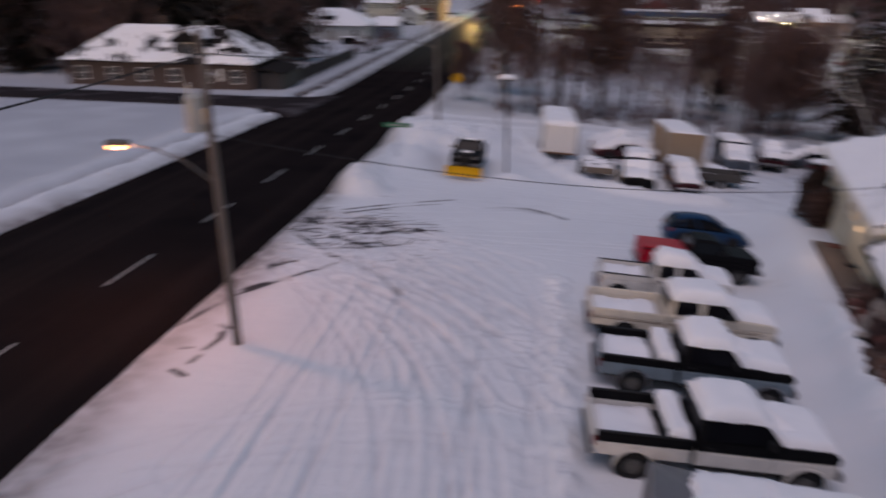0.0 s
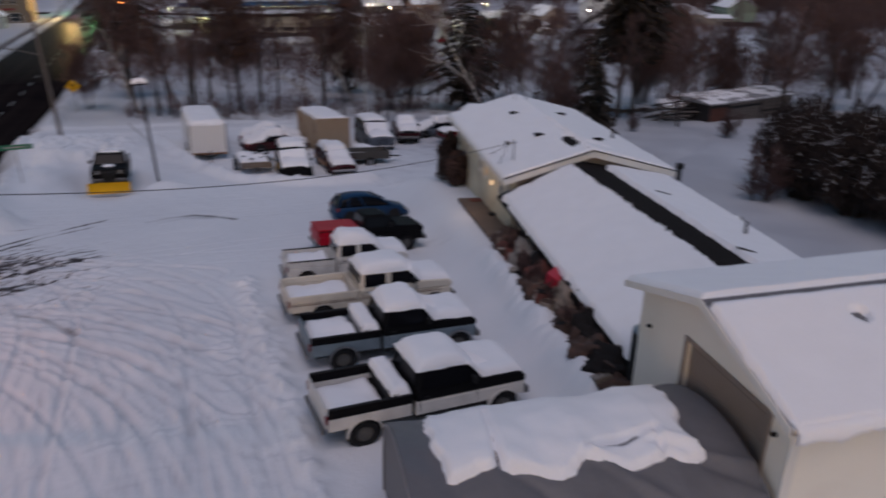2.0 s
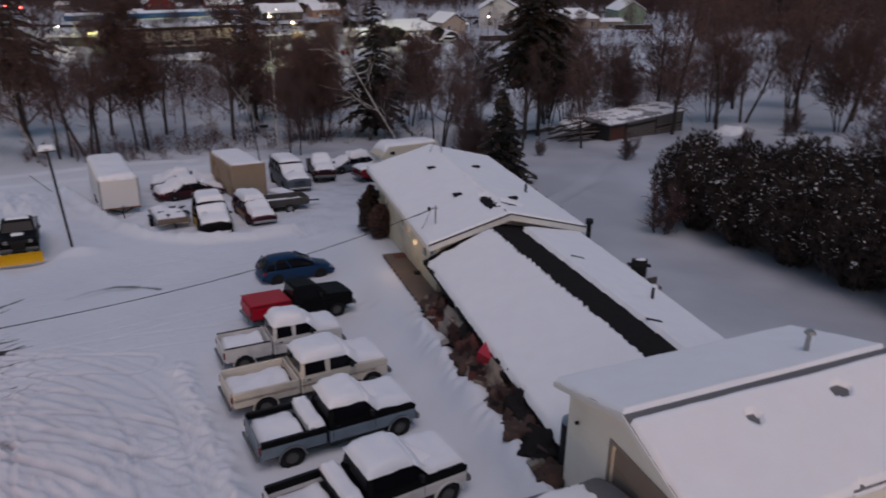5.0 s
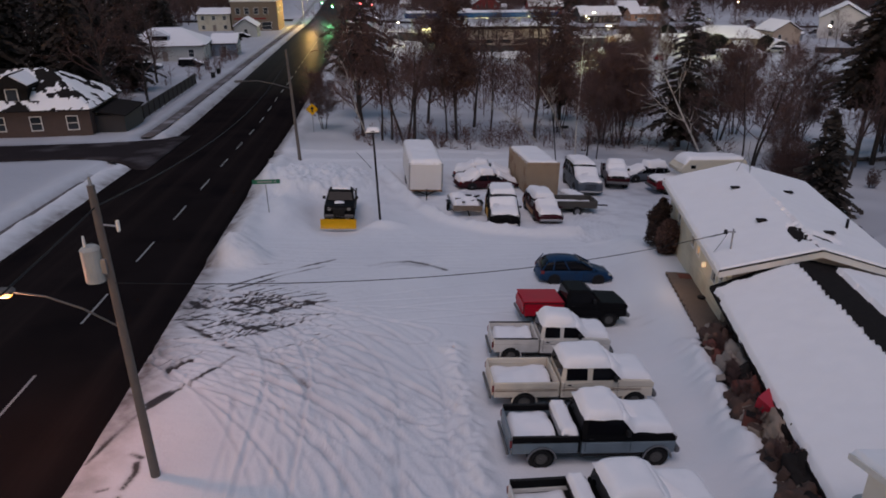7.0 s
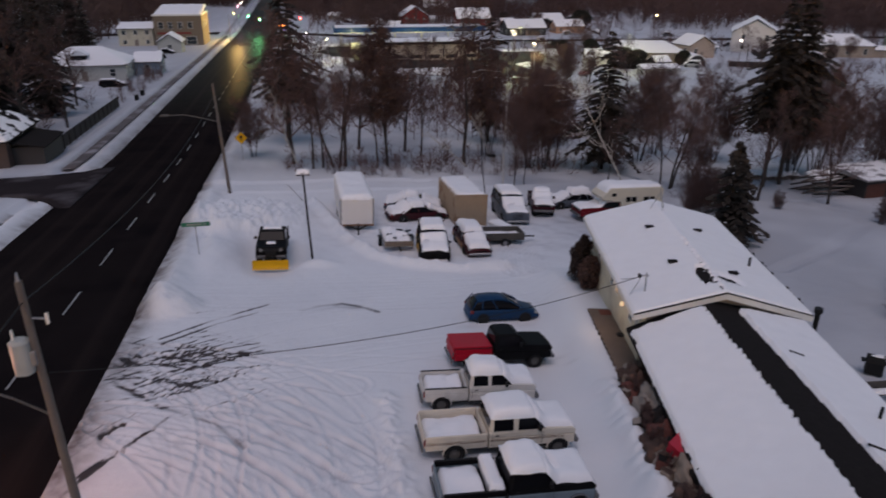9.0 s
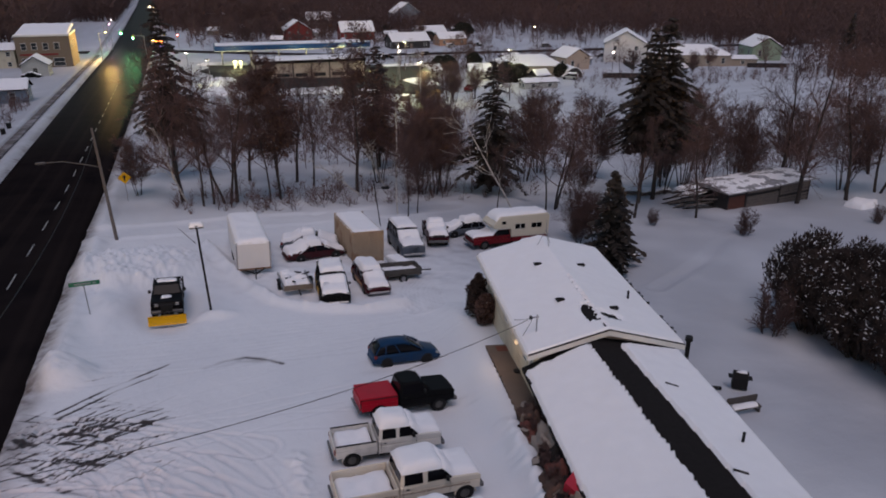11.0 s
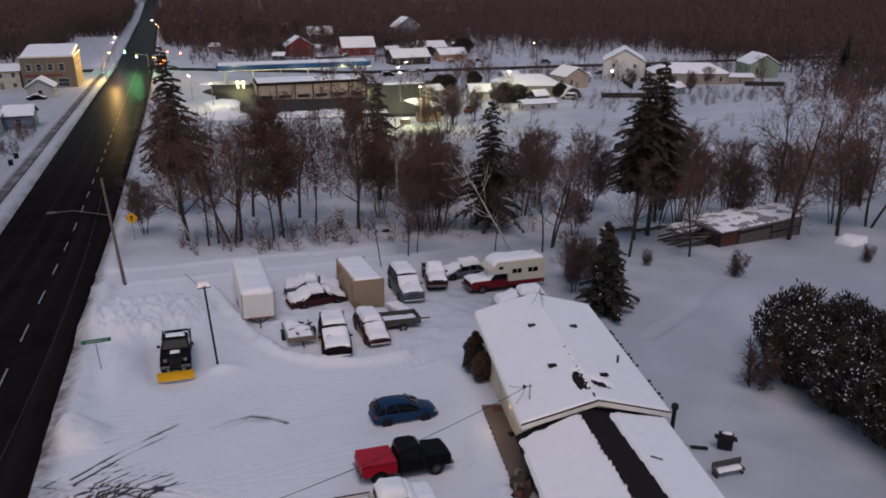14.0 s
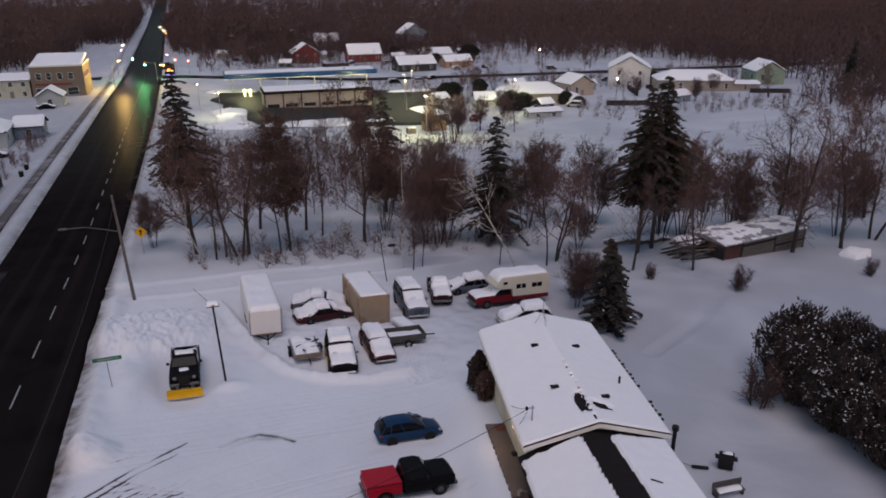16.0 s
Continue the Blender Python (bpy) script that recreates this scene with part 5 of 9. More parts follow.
def section(x, w, zb, zt, tuck=0.06, crown=0.04):
    """Ring across a car body at x."""
    return [(x, -w + tuck, zb), (x, w - tuck, zb), (x, w, zb + 0.16), (x, w, zt - 0.14), (x, w - 0.08, zt - 0.03), (x, w * 0.5, zt + crown * 0.7), (x, 0, zt + crown), (x, -w * 0.5, zt + crown * 0.7), (x, -w + 0.08, zt - 0.03), (x, -w, zt - 0.14), (x, -w, zb + 0.16)]


def car(name, m, label, body, L=4.2, W=1.74, H=1.45, hood=1.05, kind="hatch", wr=0.31, snow=0.0, group="cars parked in the yard", zb=0.22, lower=None, rim=STEEL, category="car", boxy=0.0):
    """A car that faces +x; x = 0 at its tail. kind: hatch, sedan, wagon, suv."""
    t = thing(name, m, label, category, group)
    h = W / 2
    belt = H * (0.60 if kind != "suv" else 0.58)
    wb = L * 0.60
    ra = L * 0.19 if kind != "sedan" else L * 0.21
    fa = ra + wb
    nose = belt - (0.20 if not boxy else 0.06)
    xs = {"hatch": (0.02, 0.55), "wagon": (0.05, 0.35), "suv": (0.03, 0.25), "sedan": (L * 0.16, L * 0.30)}[kind]
    st = [(0.0, h - 0.16, zb + 0.14, belt - 0.16 - (0.0 if boxy else 0.04)), (0.10, h - 0.06, zb + 0.05, belt - 0.05), (0.45, h, zb, belt), (ra, h, zb, belt + 0.01), (L * 0.5, h, zb, belt), (L - hood, h, zb, belt - 0.02), (fa, h, zb, belt - (0.06 if not boxy else 0.01)), (L - 0.32, h - 0.03, zb, nose), (L - 0.10, h - 0.09, zb + 0.04, nose - 0.10), (L, h - 0.22, zb + 0.12, nose - 0.26 + (0.14 if boxy else 0))]
    part("body", loft([section(*s) for s in st]), body, t, smooth=True)
    # glasshouse: rings across the car that follow the roof line, then a painted roof over it
    xr0, xr1 = xs
    xf0 = L - hood + (0.10 if not boxy else -0.02)
    top = H - 0.03
    line = {"hatch": ((0, 0), (0.05, 0.42), (0.13, 0.80), (0.28, 0.98), (0.45, 1), (0.58, 0.97), (0.70, 0.80), (0.86, 0.38), (1, 0)), "sedan": ((0, 0), (0.14, 0.40), (0.27, 0.84), (0.40, 1), (0.56, 1), (0.68, 0.86), (0.84, 0.40), (1, 0))}.get(kind, ((0, 0), (0.02, 0.55), (0.05, 0.92), (0.15, 1), (0.66, 1), (0.75, 0.92), (0.88, 0.42), (1, 0)))
    span = xf0 - xr0 - 0.04

    def ring(u, f, lift=0.0, grow_=0.0):
        x = xr0 + 0.04 + span * u
        zt = belt - 0.02 + (top - belt + 0.02) * f + lift
        wt = (h - 0.07) - 0.17 * f + grow_
        zs = max(belt - 0.025, zt - 0.09)
        return [(x, -h + 0.06, belt - 0.03), (x, -wt - 0.012, zs), (x, -wt * 0.80, zt), (x, 0, zt + 0.03 * f), (x, wt * 0.80, zt), (x, wt + 0.012, zs), (x, h - 0.06, belt - 0.03)]

    part("glasshouse", loft([ring(u, f) for u, f in line]), GLASS, t, "dark tinted windows", smooth=True)
    cap = [(u, f) for u, f in line if f >= 0.79]
    roof = []
    for u, f in cap:
        r7 = ring(u, f, 0.012, 0.012)
        roof.append(r7[1:6] + [(r7[5][0], r7[4][1], r7[4][2] - 0.05), (r7[1][0], r7[2][1], r7[2][2] - 0.05)])
    part("roof", loft(roof), body, t, smooth=True)
    xt0, xt1 = xr0 + span * cap[0][0], xr0 + span * cap[-1][0]
    for s in (-1, 1):
        for xa, xb in ((xf0 - 0.02, xt1 + 0.01), (xr0 + 0.08, xt0), ((xf0 + xr0) * 0.5, (xt0 + xt1) * 0.5)) + (((xf0 + 3 * xr0) * 0.25 - 0.1, (xt1 + 3 * xt0) * 0.25 - 0.1),):
            p = bmesh.new()
            tube((xa, s * (h - 0.058), belt - 0.02), (xb, s * (h - 0.215), top - 0.07), 0.038, n=6, bm=p)
            part("pillar", p, body, t)
        for xw in (ra, fa):
            part("wheel_well", tube((xw, s * (h - 0.30), wr), (xw, s * (h + 0.004), wr), wr + 0.06, n=20), PLASTIC, t)
            wheel(t, xw, s * (h - 0.085), wr, wr, 0.20, rim)
        part("tail_light", box(0.02, 0.22, s * (h - 0.10) - 0.085, s * (h - 0.10) + 0.085, belt - 0.24, belt - 0.04, 0.03), REDLENS, t, "red tail light")
        part("headlight", box(L - 0.36, L - 0.08, s * (h - 0.20) - 0.11, s * (h - 0.20) + 0.11, nose - 0.17, nose - 0.04, 0.03), LAMPLENS, t, "clear headlight")
        part("mirror", box(xf0 - 0.32, xf0 - 0.20, s * (h + 0.06) - 0.08, s * (h + 0.06) + 0.08, belt + 0.0, belt + 0.13, 0.03), body, t)
        part("door_handle", box(L * 0.46, L * 0.46 + 0.14, s * h - 0.01, s * h + 0.014, belt - 0.16, belt - 0.13, 0.004), PLASTIC, t)
        part("door_gap", box(L * 0.58, L * 0.58 + 0.012, s * h - 0.01, s * h + 0.004, zb + 0.1, belt - 0.1), PLASTIC, t)
        if lower:
            part("side_panel", box(ra + wr + 0.1, fa - wr - 0.1, s * h - 0.01, s * h + 0.012, zb + 0.14, belt - 0.18, 0.005), lower, t, "wood-toned side panel")
            part("side_panel", box(0.1, ra - wr - 0.08, s * h - 0.01, s * h + 0.012, zb + 0.16, belt - 0.18, 0.005), lower, t)
    part("front_bumper", box(L - 0.12, L + 0.05, -h + 0.16, h - 0.16, zb + 0.06, zb + 0.22, 0.05), CHROME if boxy else body, t)
    part("rear_bumper", box(-0.05, 0.12, -h + 0.12, h - 0.12, zb + 0.06, zb + 0.24, 0.05), CHROME if boxy else body, t)
    part("grille", box(L - 0.10, L - 0.0, -0.42, 0.42, zb + 0.26, nose - 0.14, 0.02), PLASTIC, t)
    if snow:
        sd = int(abs(m.translation.x * 3 + m.translation.y))
        snow_cap("roof_snow", xt0 - 0.02, xt1 + 0.02, -h + 0.20, h - 0.20, H - 0.02, snow, t, seed=sd, edge=0.25, label="thick snow on the roof")
        snow_cap("hood_snow", xt1 + 0.18, L - 0.12, -h + 0.12, h - 0.12, belt, snow * 0.85, t, seed=sd + 1, edge=0.28, label="snow on the hood", zf=lambda x, y: (belt - 0.02) - (belt - nose + 0.05) * max(0, (x - xf0) / hood) ** 1.5 + max(0, xf0 + 0.02 - x) * (H - belt) / max(0.3, xf0 - xt1))
        if kind == "sedan":
            snow_cap("trunk_snow", 0.02, xt0 + 0.10, -h + 0.06, h - 0.06, belt, snow, t, seed=sd + 2, edge=0.25, label="snow on the trunk", zf=lambda x, y: belt - 0.03 + max(0, x - xr0 - 0.05) * (H - belt) / max(0.3, xt0 - xr0))
        else:
            snow_cap("sill_snow", -0.02, xt0 + 0.08, -h + 0.12, h - 0.12, belt - 0.06, snow * 0.6, t, seed=sd + 3, edge=0.12, zf=lambda x, y: belt - 0.04 + max(0, x - xr0 - 0.05) * (H - belt) / max(0.15, xt0 - xr0))
    return t


car("hatchback_car", shrink(tilt_place(7.5, 34.95, -0.5), 4.2, 0.90), "blue compact hatchback, clean of snow", BLUE_P, L=4.15, W=1.72, H=1.46, kind="hatch", wr=0.30, group="cars parked in the row", rim=PLASTIC)

# plough truck
plow = pickup("plough_truck", tilt_place(-2.3, 49.3, -91.5), "dark pickup with a yellow snow plough on its nose", L=4.9, W=1.85, wb=3.1, lift=0.06, wr=0.38, bed=1.75, cab=1.45, lower=BLACK_P, upper=BLACK_P, snow=0, bed_snow=0.25, group="")
snow_cap("roof_snow", 2.05, 2.70, -0.60, 0.60, 1.75, 0.06, plow, seed=4, label="snow on the cab roof")
snow_cap("hood_patch", 3.75, 4.15, -0.32, 0.28, 1.24, 0.05, plow, seed=8, label="small patch of snow on the hood")
blade = bmesh.new()
prof = [(5.35 + 0.10 * math.cos(a) * 1.3, 0.31 + 0.31 * math.sin(a)) for a in np.linspace(-1.35, 1.35, 9)]
prof2 = [(x - 0.05, z) for x, z in prof][::-1]
prism([(5.60 - (x - 5.35) * 1.0, z) for x, z in prof] + [(5.60 - (x - 5.35) * 1.0, z) for x, z in prof2], -1.08, 1.08, bm=blade)
bl = part("plough_blade", blade, YELLOW, plow, "yellow curved plough blade")
part("cutting_edge", box(5.50, 5.56, -1.08, 1.08, 0.0, 0.10), STEEL, bl)
for k in range(5):
    part("blade_rib", box(5.34, 5.46, -0.9 + k * 0.45 - 0.02, -0.9 + k * 0.45 + 0.02, 0.06, 0.56), YELLOW, bl)
for s in (-1, 1):
    part("plough_arm", tube((4.7, s * 0.35, 0.45), (5.42, s * 0.25, 0.3), 0.05, n=8), PLASTIC, plow)
part("plough_lift", box(4.86, 4.96, -0.35, 0.35, 0.4, 1.05, 0.02), PLASTIC, plow)

# enclosed cargo trailer
tr = thing("cargo_trailer", tilt_place(3.45, 51.2, 90.0), "white enclosed cargo trailer with snow on its roof", "trailer")
TRW = mat("white_trailer_skin", (0.66, 0.65, 0.64), 0.45, vary=0.06, scale=1.5, bump=0.05)
part("body", box(0, 8.4, -1.2, 1.2, 0.5, 2.5, 0.06, seg=2), TRW, tr)
for k in range(11):
    for s in (-1, 1):
        part("side_rib", box(0.4 + k * 0.75, 0.43 + k * 0.75, s * 1.2 - 0.008, s * 1.2 + 0.008, 0.57, 2.42), TRW, tr)
for s in (-1, 1):
    for xx in (4.0, 4.9):
        wheel(tr, xx, s * 1.10, 0.34, 0.34, 0.2)
    part("corner_cap", box(-0.02, 0.06, s * 1.16 - 0.05, s * 1.16 + 0.05, 0.51, 2.49, 0.015), STEEL, tr)
    part("tongue_bar", tube((0.1, s * 0.8, 0.5), (-1.1, 0, 0.5), 0.05, n=8), PLASTIC, tr)
part("front_rail", box(-0.03, 0.1, -1.2, 1.2, 0.45, 0.58, 0.02), mat("rusty_steel", (0.20, 0.10, 0.05), 0.8, 0.3, vary=0.3), tr)
part("jack", tube((-0.95, 0, 0.05), (-0.95, 0, 0.9), 0.045, n=8), PLASTIC, tr)
snow_cap("roof_snow", -0.02, 8.42, -1.2, 1.2, 2.5, 0.22, tr, seed=12, label="snow on the trailer roof", step=0.2)

# shipping container
CONT = mat("tan_container_paint", (0.30, 0.22, 0.15), 0.7, vary=0.18, scale=1.5, bump=0.2, stain=(0.20, 0.11, 0.06))
ct = thing("shipping_container", tilt_place(12.0, 51.6, 91.0), "tan corrugated shipping container with snow on its roof", "container")
part("body", box(0, 6.06, -1.14, 1.14, 0.12, 2.5), CONT, ct)
for k in range(20):
    for s in (-1, 1):
        part("corrugation", prism([(0.2 + k * 0.29, 1.14), (0.26 + k * 0.29, 1.18), (0.36 + k * 0.29, 1.18), (0.42 + k * 0.29, 1.14)] if s > 0 else [(0.2 + k * 0.29, -1.14), (0.42 + k * 0.29, -1.14), (0.36 + k * 0.29, -1.18), (0.26 + k * 0.29, -1.18)], 0.25, 2.38, axis="z"), CONT, ct)
for k in range(7):
    part("corrugation", prism([(-1.02 + k * 0.29, 0.25), (-0.96 + k * 0.29, 0.25), (-0.96 + k * 0.29, 2.38), (-1.02 + k * 0.29, 2.38)], -0.035, 0.0, axis="x"), CONT, ct)
for xx in (0, 6.06):
    for s in (-1, 1):
        part("corner_post", box(xx - 0.06, xx + 0.06, s * 1.16 - 0.06, s * 1.16 + 0.06, 0, 2.56, 0.01), CONT, ct)
    part("end_beam", box(xx - 0.05, xx + 0.05, -1.10, 1.10, 2.38, 2.54), CONT, ct)
snow_cap("roof_snow", 0.0, 6.06, -1.15, 1.15, 2.5, 0.16, ct, seed=14, label="snow on the container roof", step=0.2)

# the yard's parked cars
car("sedan_car", tilt_place(6.2, 57.3, -12), "dark coupe buried under thick snow", GREYBLUE, L=4.7, W=1.85, H=1.32, kind="sedan", snow=0.36)
car("sedan_car", tilt_place(6.0, 53.9, 8), "maroon coupe with a wreath of snow over hood and roof", MAROON, L=4.7, W=1.85, H=1.30, kind="sedan", snow=0.34)
car("utility_vehicle", tilt_place(8.2, 47.8, -96), "old yellow-striped black off-roader under a snow blanket", BLACK_P, L=4.5, W=2.0, H=1.85, kind="suv", wr=0.38, snow=0.24, hood=1.25, boxy=1.0, lower=YELLOW, category="off-roader")
car("station_wagon", tilt_place(10.9, 49.0, -90), "maroon wagon with wood-toned sides under thick snow", MAROON, L=4.7, W=1.80, H=1.35, kind="wagon", snow=0.30, lower=paint("amber_wood_trim", (0.36, 0.16, 0.03)), boxy=1.0)
car("utility_vehicle", tilt_place(16.0, 57.0, -93), "grey-blue full-size sport utility under snow", GREYBLUE, L=5.4, W=2.05, H=2.0, kind="suv", wr=0.38, snow=0.16, hood=1.3, boxy=1.0, category="sport utility")
pickup("pickup_truck", tilt_place(19.6, 58.6, -102), "maroon pickup with black bed under snow", L=4.9, W=1.75, wb=3.0, wr=0.35, bed=1.8, cab=1.4, lower=MAROON, upper=MAROON, snow=0.26, bed_snow=0.05, group="")
car("sedan_car", tilt_place(23.9, 57.2, 186), "small car hidden beneath rounded snow", GREYBLUE, L=4.0, W=1.7, H=1.35, kind="hatch", snow=0.40)
car("sedan_car", tilt_place(26.0, 48.6, 176), "white car buried in snow behind the house", WHITE_P, L=4.4, W=1.75, H=1.38, kind="hatch", snow=0.38)

# red truck with a camper body
cp = pickup("camper_truck", tilt_place(26.9, 53.2, 180.5), "dark red pickup carrying a cream camper with snow on top", L=6.0, W=1.98, wb=3.6, wr=0.38, bed=2.4, cab=1.6, lower=DKRED, upper=DKRED, snow=0.14, bed_snow=0, group="")
CAMP = mat("cream_camper_skin", (0.60, 0.55, 0.45), 0.5, vary=0.06, scale=2, bump=0.05)
prof = [(-0.9, 0.95), (2.55, 0.95), (2.55, 1.72), (4.15, 1.78), (4.3, 2.05), (3.6, 2.75), (-0.75, 2.82), (-0.95, 2.6)]
cb = part("camper_body", prism(prof, -1.12, 1.12, bev=0.06), CAMP, cp, "cream camper body")
part("camper_skirt", box(-0.9, 2.5, -1.13, 1.13, 0.62, 0.948, 0.02), DKRED, cp, "dark red camper skirt")
for s in (-1, 1):
    for xa, xb in ((-0.2, 0.75), (1.35, 2.25)):
        w = part("camper_window", box(xa, xb, s * 1.12 - 0.012, s * 1.12 + 0.015, 1.65, 2.05, 0.01), GLASS, cb, "dark camper window")
        part("window_bar", box((xa + xb) / 2 - 0.02, (xa + xb) / 2 + 0.02, s * 1.12 - 0.01, s * 1.12 + 0.022, 1.64, 2.06), TRIM, w)
    part("camper_window", box(3.1, 3.5, s * 1.12 - 0.012, s * 1.12 + 0.015, 2.1, 2.35, 0.01), GLASS, cb)
snow_cap("roof_snow", -0.85, 4.0, -1.08, 1.08, 2.8, 0.18, cp, seed=17, step=0.2, label="snow on the camper roof", zf=lambda x, y: 2.80 - 0.75 * max(0, x - 3.5))

# low utility trailer, a snowed-in boat trailer and a small dinghy
ut = thing("utility_trailer", tilt_place(13.2, 47.7, -1.0), "low grey flat-sided utility trailer dusted with snow", "trailer")
GREYP = paint("grey_trailer_paint", (0.075, 0.070, 0.065), 0.6, 0.0)
part("bed", box(-1.3, 1.5, -0.85, 0.85, 0.45, 0.55), GREYP, ut)
for s in (-1, 1):
    part("side_board", box(-1.3, 1.5, s * 0.85 - 0.03, s * 0.85 + 0.03, 0.45, 0.95, 0.01), GREYP, ut)
    wheel(ut, 0.1, s * 1.0, 0.3, 0.3, 0.18)
for xx in (-1.3, 1.5):
    part("end_board", box(xx - 0.03, xx + 0.03, -0.82, 0.82, 0.45, 0.95, 0.01), GREYP, ut)
part("tongue", tube((1.5, 0, 0.48), (2.5, 0, 0.45), 0.05), PLASTIC, ut)
snow_cap("load_snow", -1.26, 1.46, -0.82, 0.82, 0.55, 0.10, ut, seed=19, rough=0.02, label="thin snow")

bt = thing("boat_trailer", tilt_place(5.8, 47.8, -90), "cluttered flat trailer with parts poking from lumpy snow", "trailer")
part("bed", box(-1.6, 1.6, -0.95, 0.95, 0.42, 0.52, 0.02), WOOD, bt)
for s in (-1, 1):
    part("side_rail", box(-1.6, 1.6, s * 0.95 - 0.04, s * 0.95 + 0.04, 0.52, 0.72, 0.01), STEEL, bt)
    wheel(bt, 0.1, s * 1.1, 0.3, 0.3, 0.18)
    part("fender", box(-0.35, 0.55, s * 1.1 - 0.13, s * 1.1 + 0.13, 0.64, 0.70, 0.02), PLASTIC, bt)
part("end_board", box(1.56, 1.64, -0.95, 0.95, 0.45, 0.80, 0.02), WOOD, bt)
part("tongue", tube((1.6, 0, 0.45), (2.5, 0, 0.42), 0.05), PLASTIC, bt)
for k, (xx, yy, a) in enumerate(((-0.8, 0.3, 20), (0.2, -0.4, -35), (0.7, 0.4, 60), (-0.2, 0.55, 100), (1.0, -0.3, 10))):
    q = part("load_bar", tube((-0.5, 0, 0), (0.5, 0, 0.25), 0.06, n=7), PLASTIC, bt)
    q.matrix_local = pose(xx, yy, 0.75, 0, 0, a)
snow_cap("load_snow", -1.55, 1.55, -0.9, 0.9, 0.52, 0.34, bt, seed=23, rough=0.22, label="lumpy snow over the load")

dg = thing("dinghy", tilt_place(13.9, 50.3, -80), "small pale boat half full of snow", "boat")
rings = []
for k in range(9):
    q = k / 8
    w = 0.62 * (1 - q ** 3 * 0.95)
    zl = 0.18 + 0.25 * q ** 2
    rings.append([(q * 2.8 - 1.0, -w, 0.62 + 0.1 * q), (q * 2.8 - 1.0, -w * 0.6, zl), (q * 2.8 - 1.0, w * 0.6, zl), (q * 2.8 - 1.0, w, 0.62 + 0.1 * q)])
part("hull", loft(rings), TRW, dg, smooth=False)
snow_cap("snow", -0.95, 1.5, -0.52, 0.52, 0.62, 0.16, dg, seed=27, label="snow in the hull", zf=lambda x, y: 0.60 + 0.03 * x)

# ---- trees ----
def tubes_mesh(name, segs, material, parent, sides=4, label=""):
    """Many tapering branch pieces as one mesh. segs: rows of start, end, radii."""
    a = np.array([s[0] for s in segs], float)
    b = np.array([s[1] for s in segs], float)
    ra, rb = np.array([s[2] for s in segs]), np.array([s[3] for s in segs])
    d = b - a
    d /= np.maximum(1e-9, np.linalg.norm(d, axis=1))[:, None]
    up = np.where(np.abs(d[:, 2:3]) < 0.9, [[0, 0, 1.0]], [[1.0, 0, 0]])
    u = np.cross(d, up)
    u /= np.linalg.norm(u, axis=1)[:, None]
    v = np.cross(d, u)
    n = len(segs)
    verts = np.zeros((n, 2, sides, 3))
    for k in range(sides):
        c, s = math.cos(k * math.tau / sides), math.sin(k * math.tau / sides)
        o = u * c + v * s
        verts[:, 0, k] = a + o * ra[:, None]
        verts[:, 1, k] = b + o * rb[:, None]
    base = (np.arange(n) * 2 * sides)[:, None]
    f = []
    for k in range(sides):
        j = (k + 1) % sides
        f.append(np.concatenate([base + k, base + j, base + sides + j, base + sides + k], 1))
    return fast_mesh(name, verts.reshape(-1, 3), np.concatenate(f, 0), material, parent, label)


def fast_mesh(name, v, f, material, parent=None, label=""):
    me = bpy.data.meshes.new(name)
    me.vertices.add(len(v))
    me.vertices.foreach_set("co", np.ascontiguousarray(v, float).ravel())
    k = f.shape[1]
    me.loops.add(f.size)
    me.loops.foreach_set("vertex_index", np.ascontiguousarray(f, np.int32).ravel())
    me.polygons.add(len(f))
    me.polygons.foreach_set("loop_start", np.arange(0, f.size, k))
    me.polygons.foreach_set("loop_total", np.full(len(f), k))
    me.update()
    return link_mesh(name, me, material, parent, label)


def grow(rng, p, d, length, r, depth, segs, maxdepth, spread=0.55, up=0.12, n=4, kids=(2, 4)):
    """A limb that bends as it goes and forks."""
    p, d = np.array(p, float), np.array(d, float)
    step = length / n
    for i in range(n):
        d = d + rng.normal(0, 0.10 + 0.03 * depth, 3)
        d[2] += up * 0.25
        d /= np.linalg.norm(d)
        q = p + d * step
        r2 = r * (1 - 0.55 * (i + 1) / n)
        segs[depth].append((p, q, r * (1 - 0.55 * i / n), r2))
        p = q
        if depth < maxdepth and (i > 0 or depth > 0):
            for _ in range(rng.randint(*kids)):
                s = rng.normal(0, 1, 3)
                s -= d * (s @ d)
                s /= np.linalg.norm(s)
                e = d * (1 - spread * 0.6) + s * spread * rng.uniform(0.7, 1.3)
                e /= np.linalg.norm(e)
                grow(rng, p, e, length * rng.uniform(0.42, 0.68), max(0.008, r2 * 0.55), depth + 1, segs, maxdepth, spread, up, max(2, n - 1), kids)


PROTO = {}


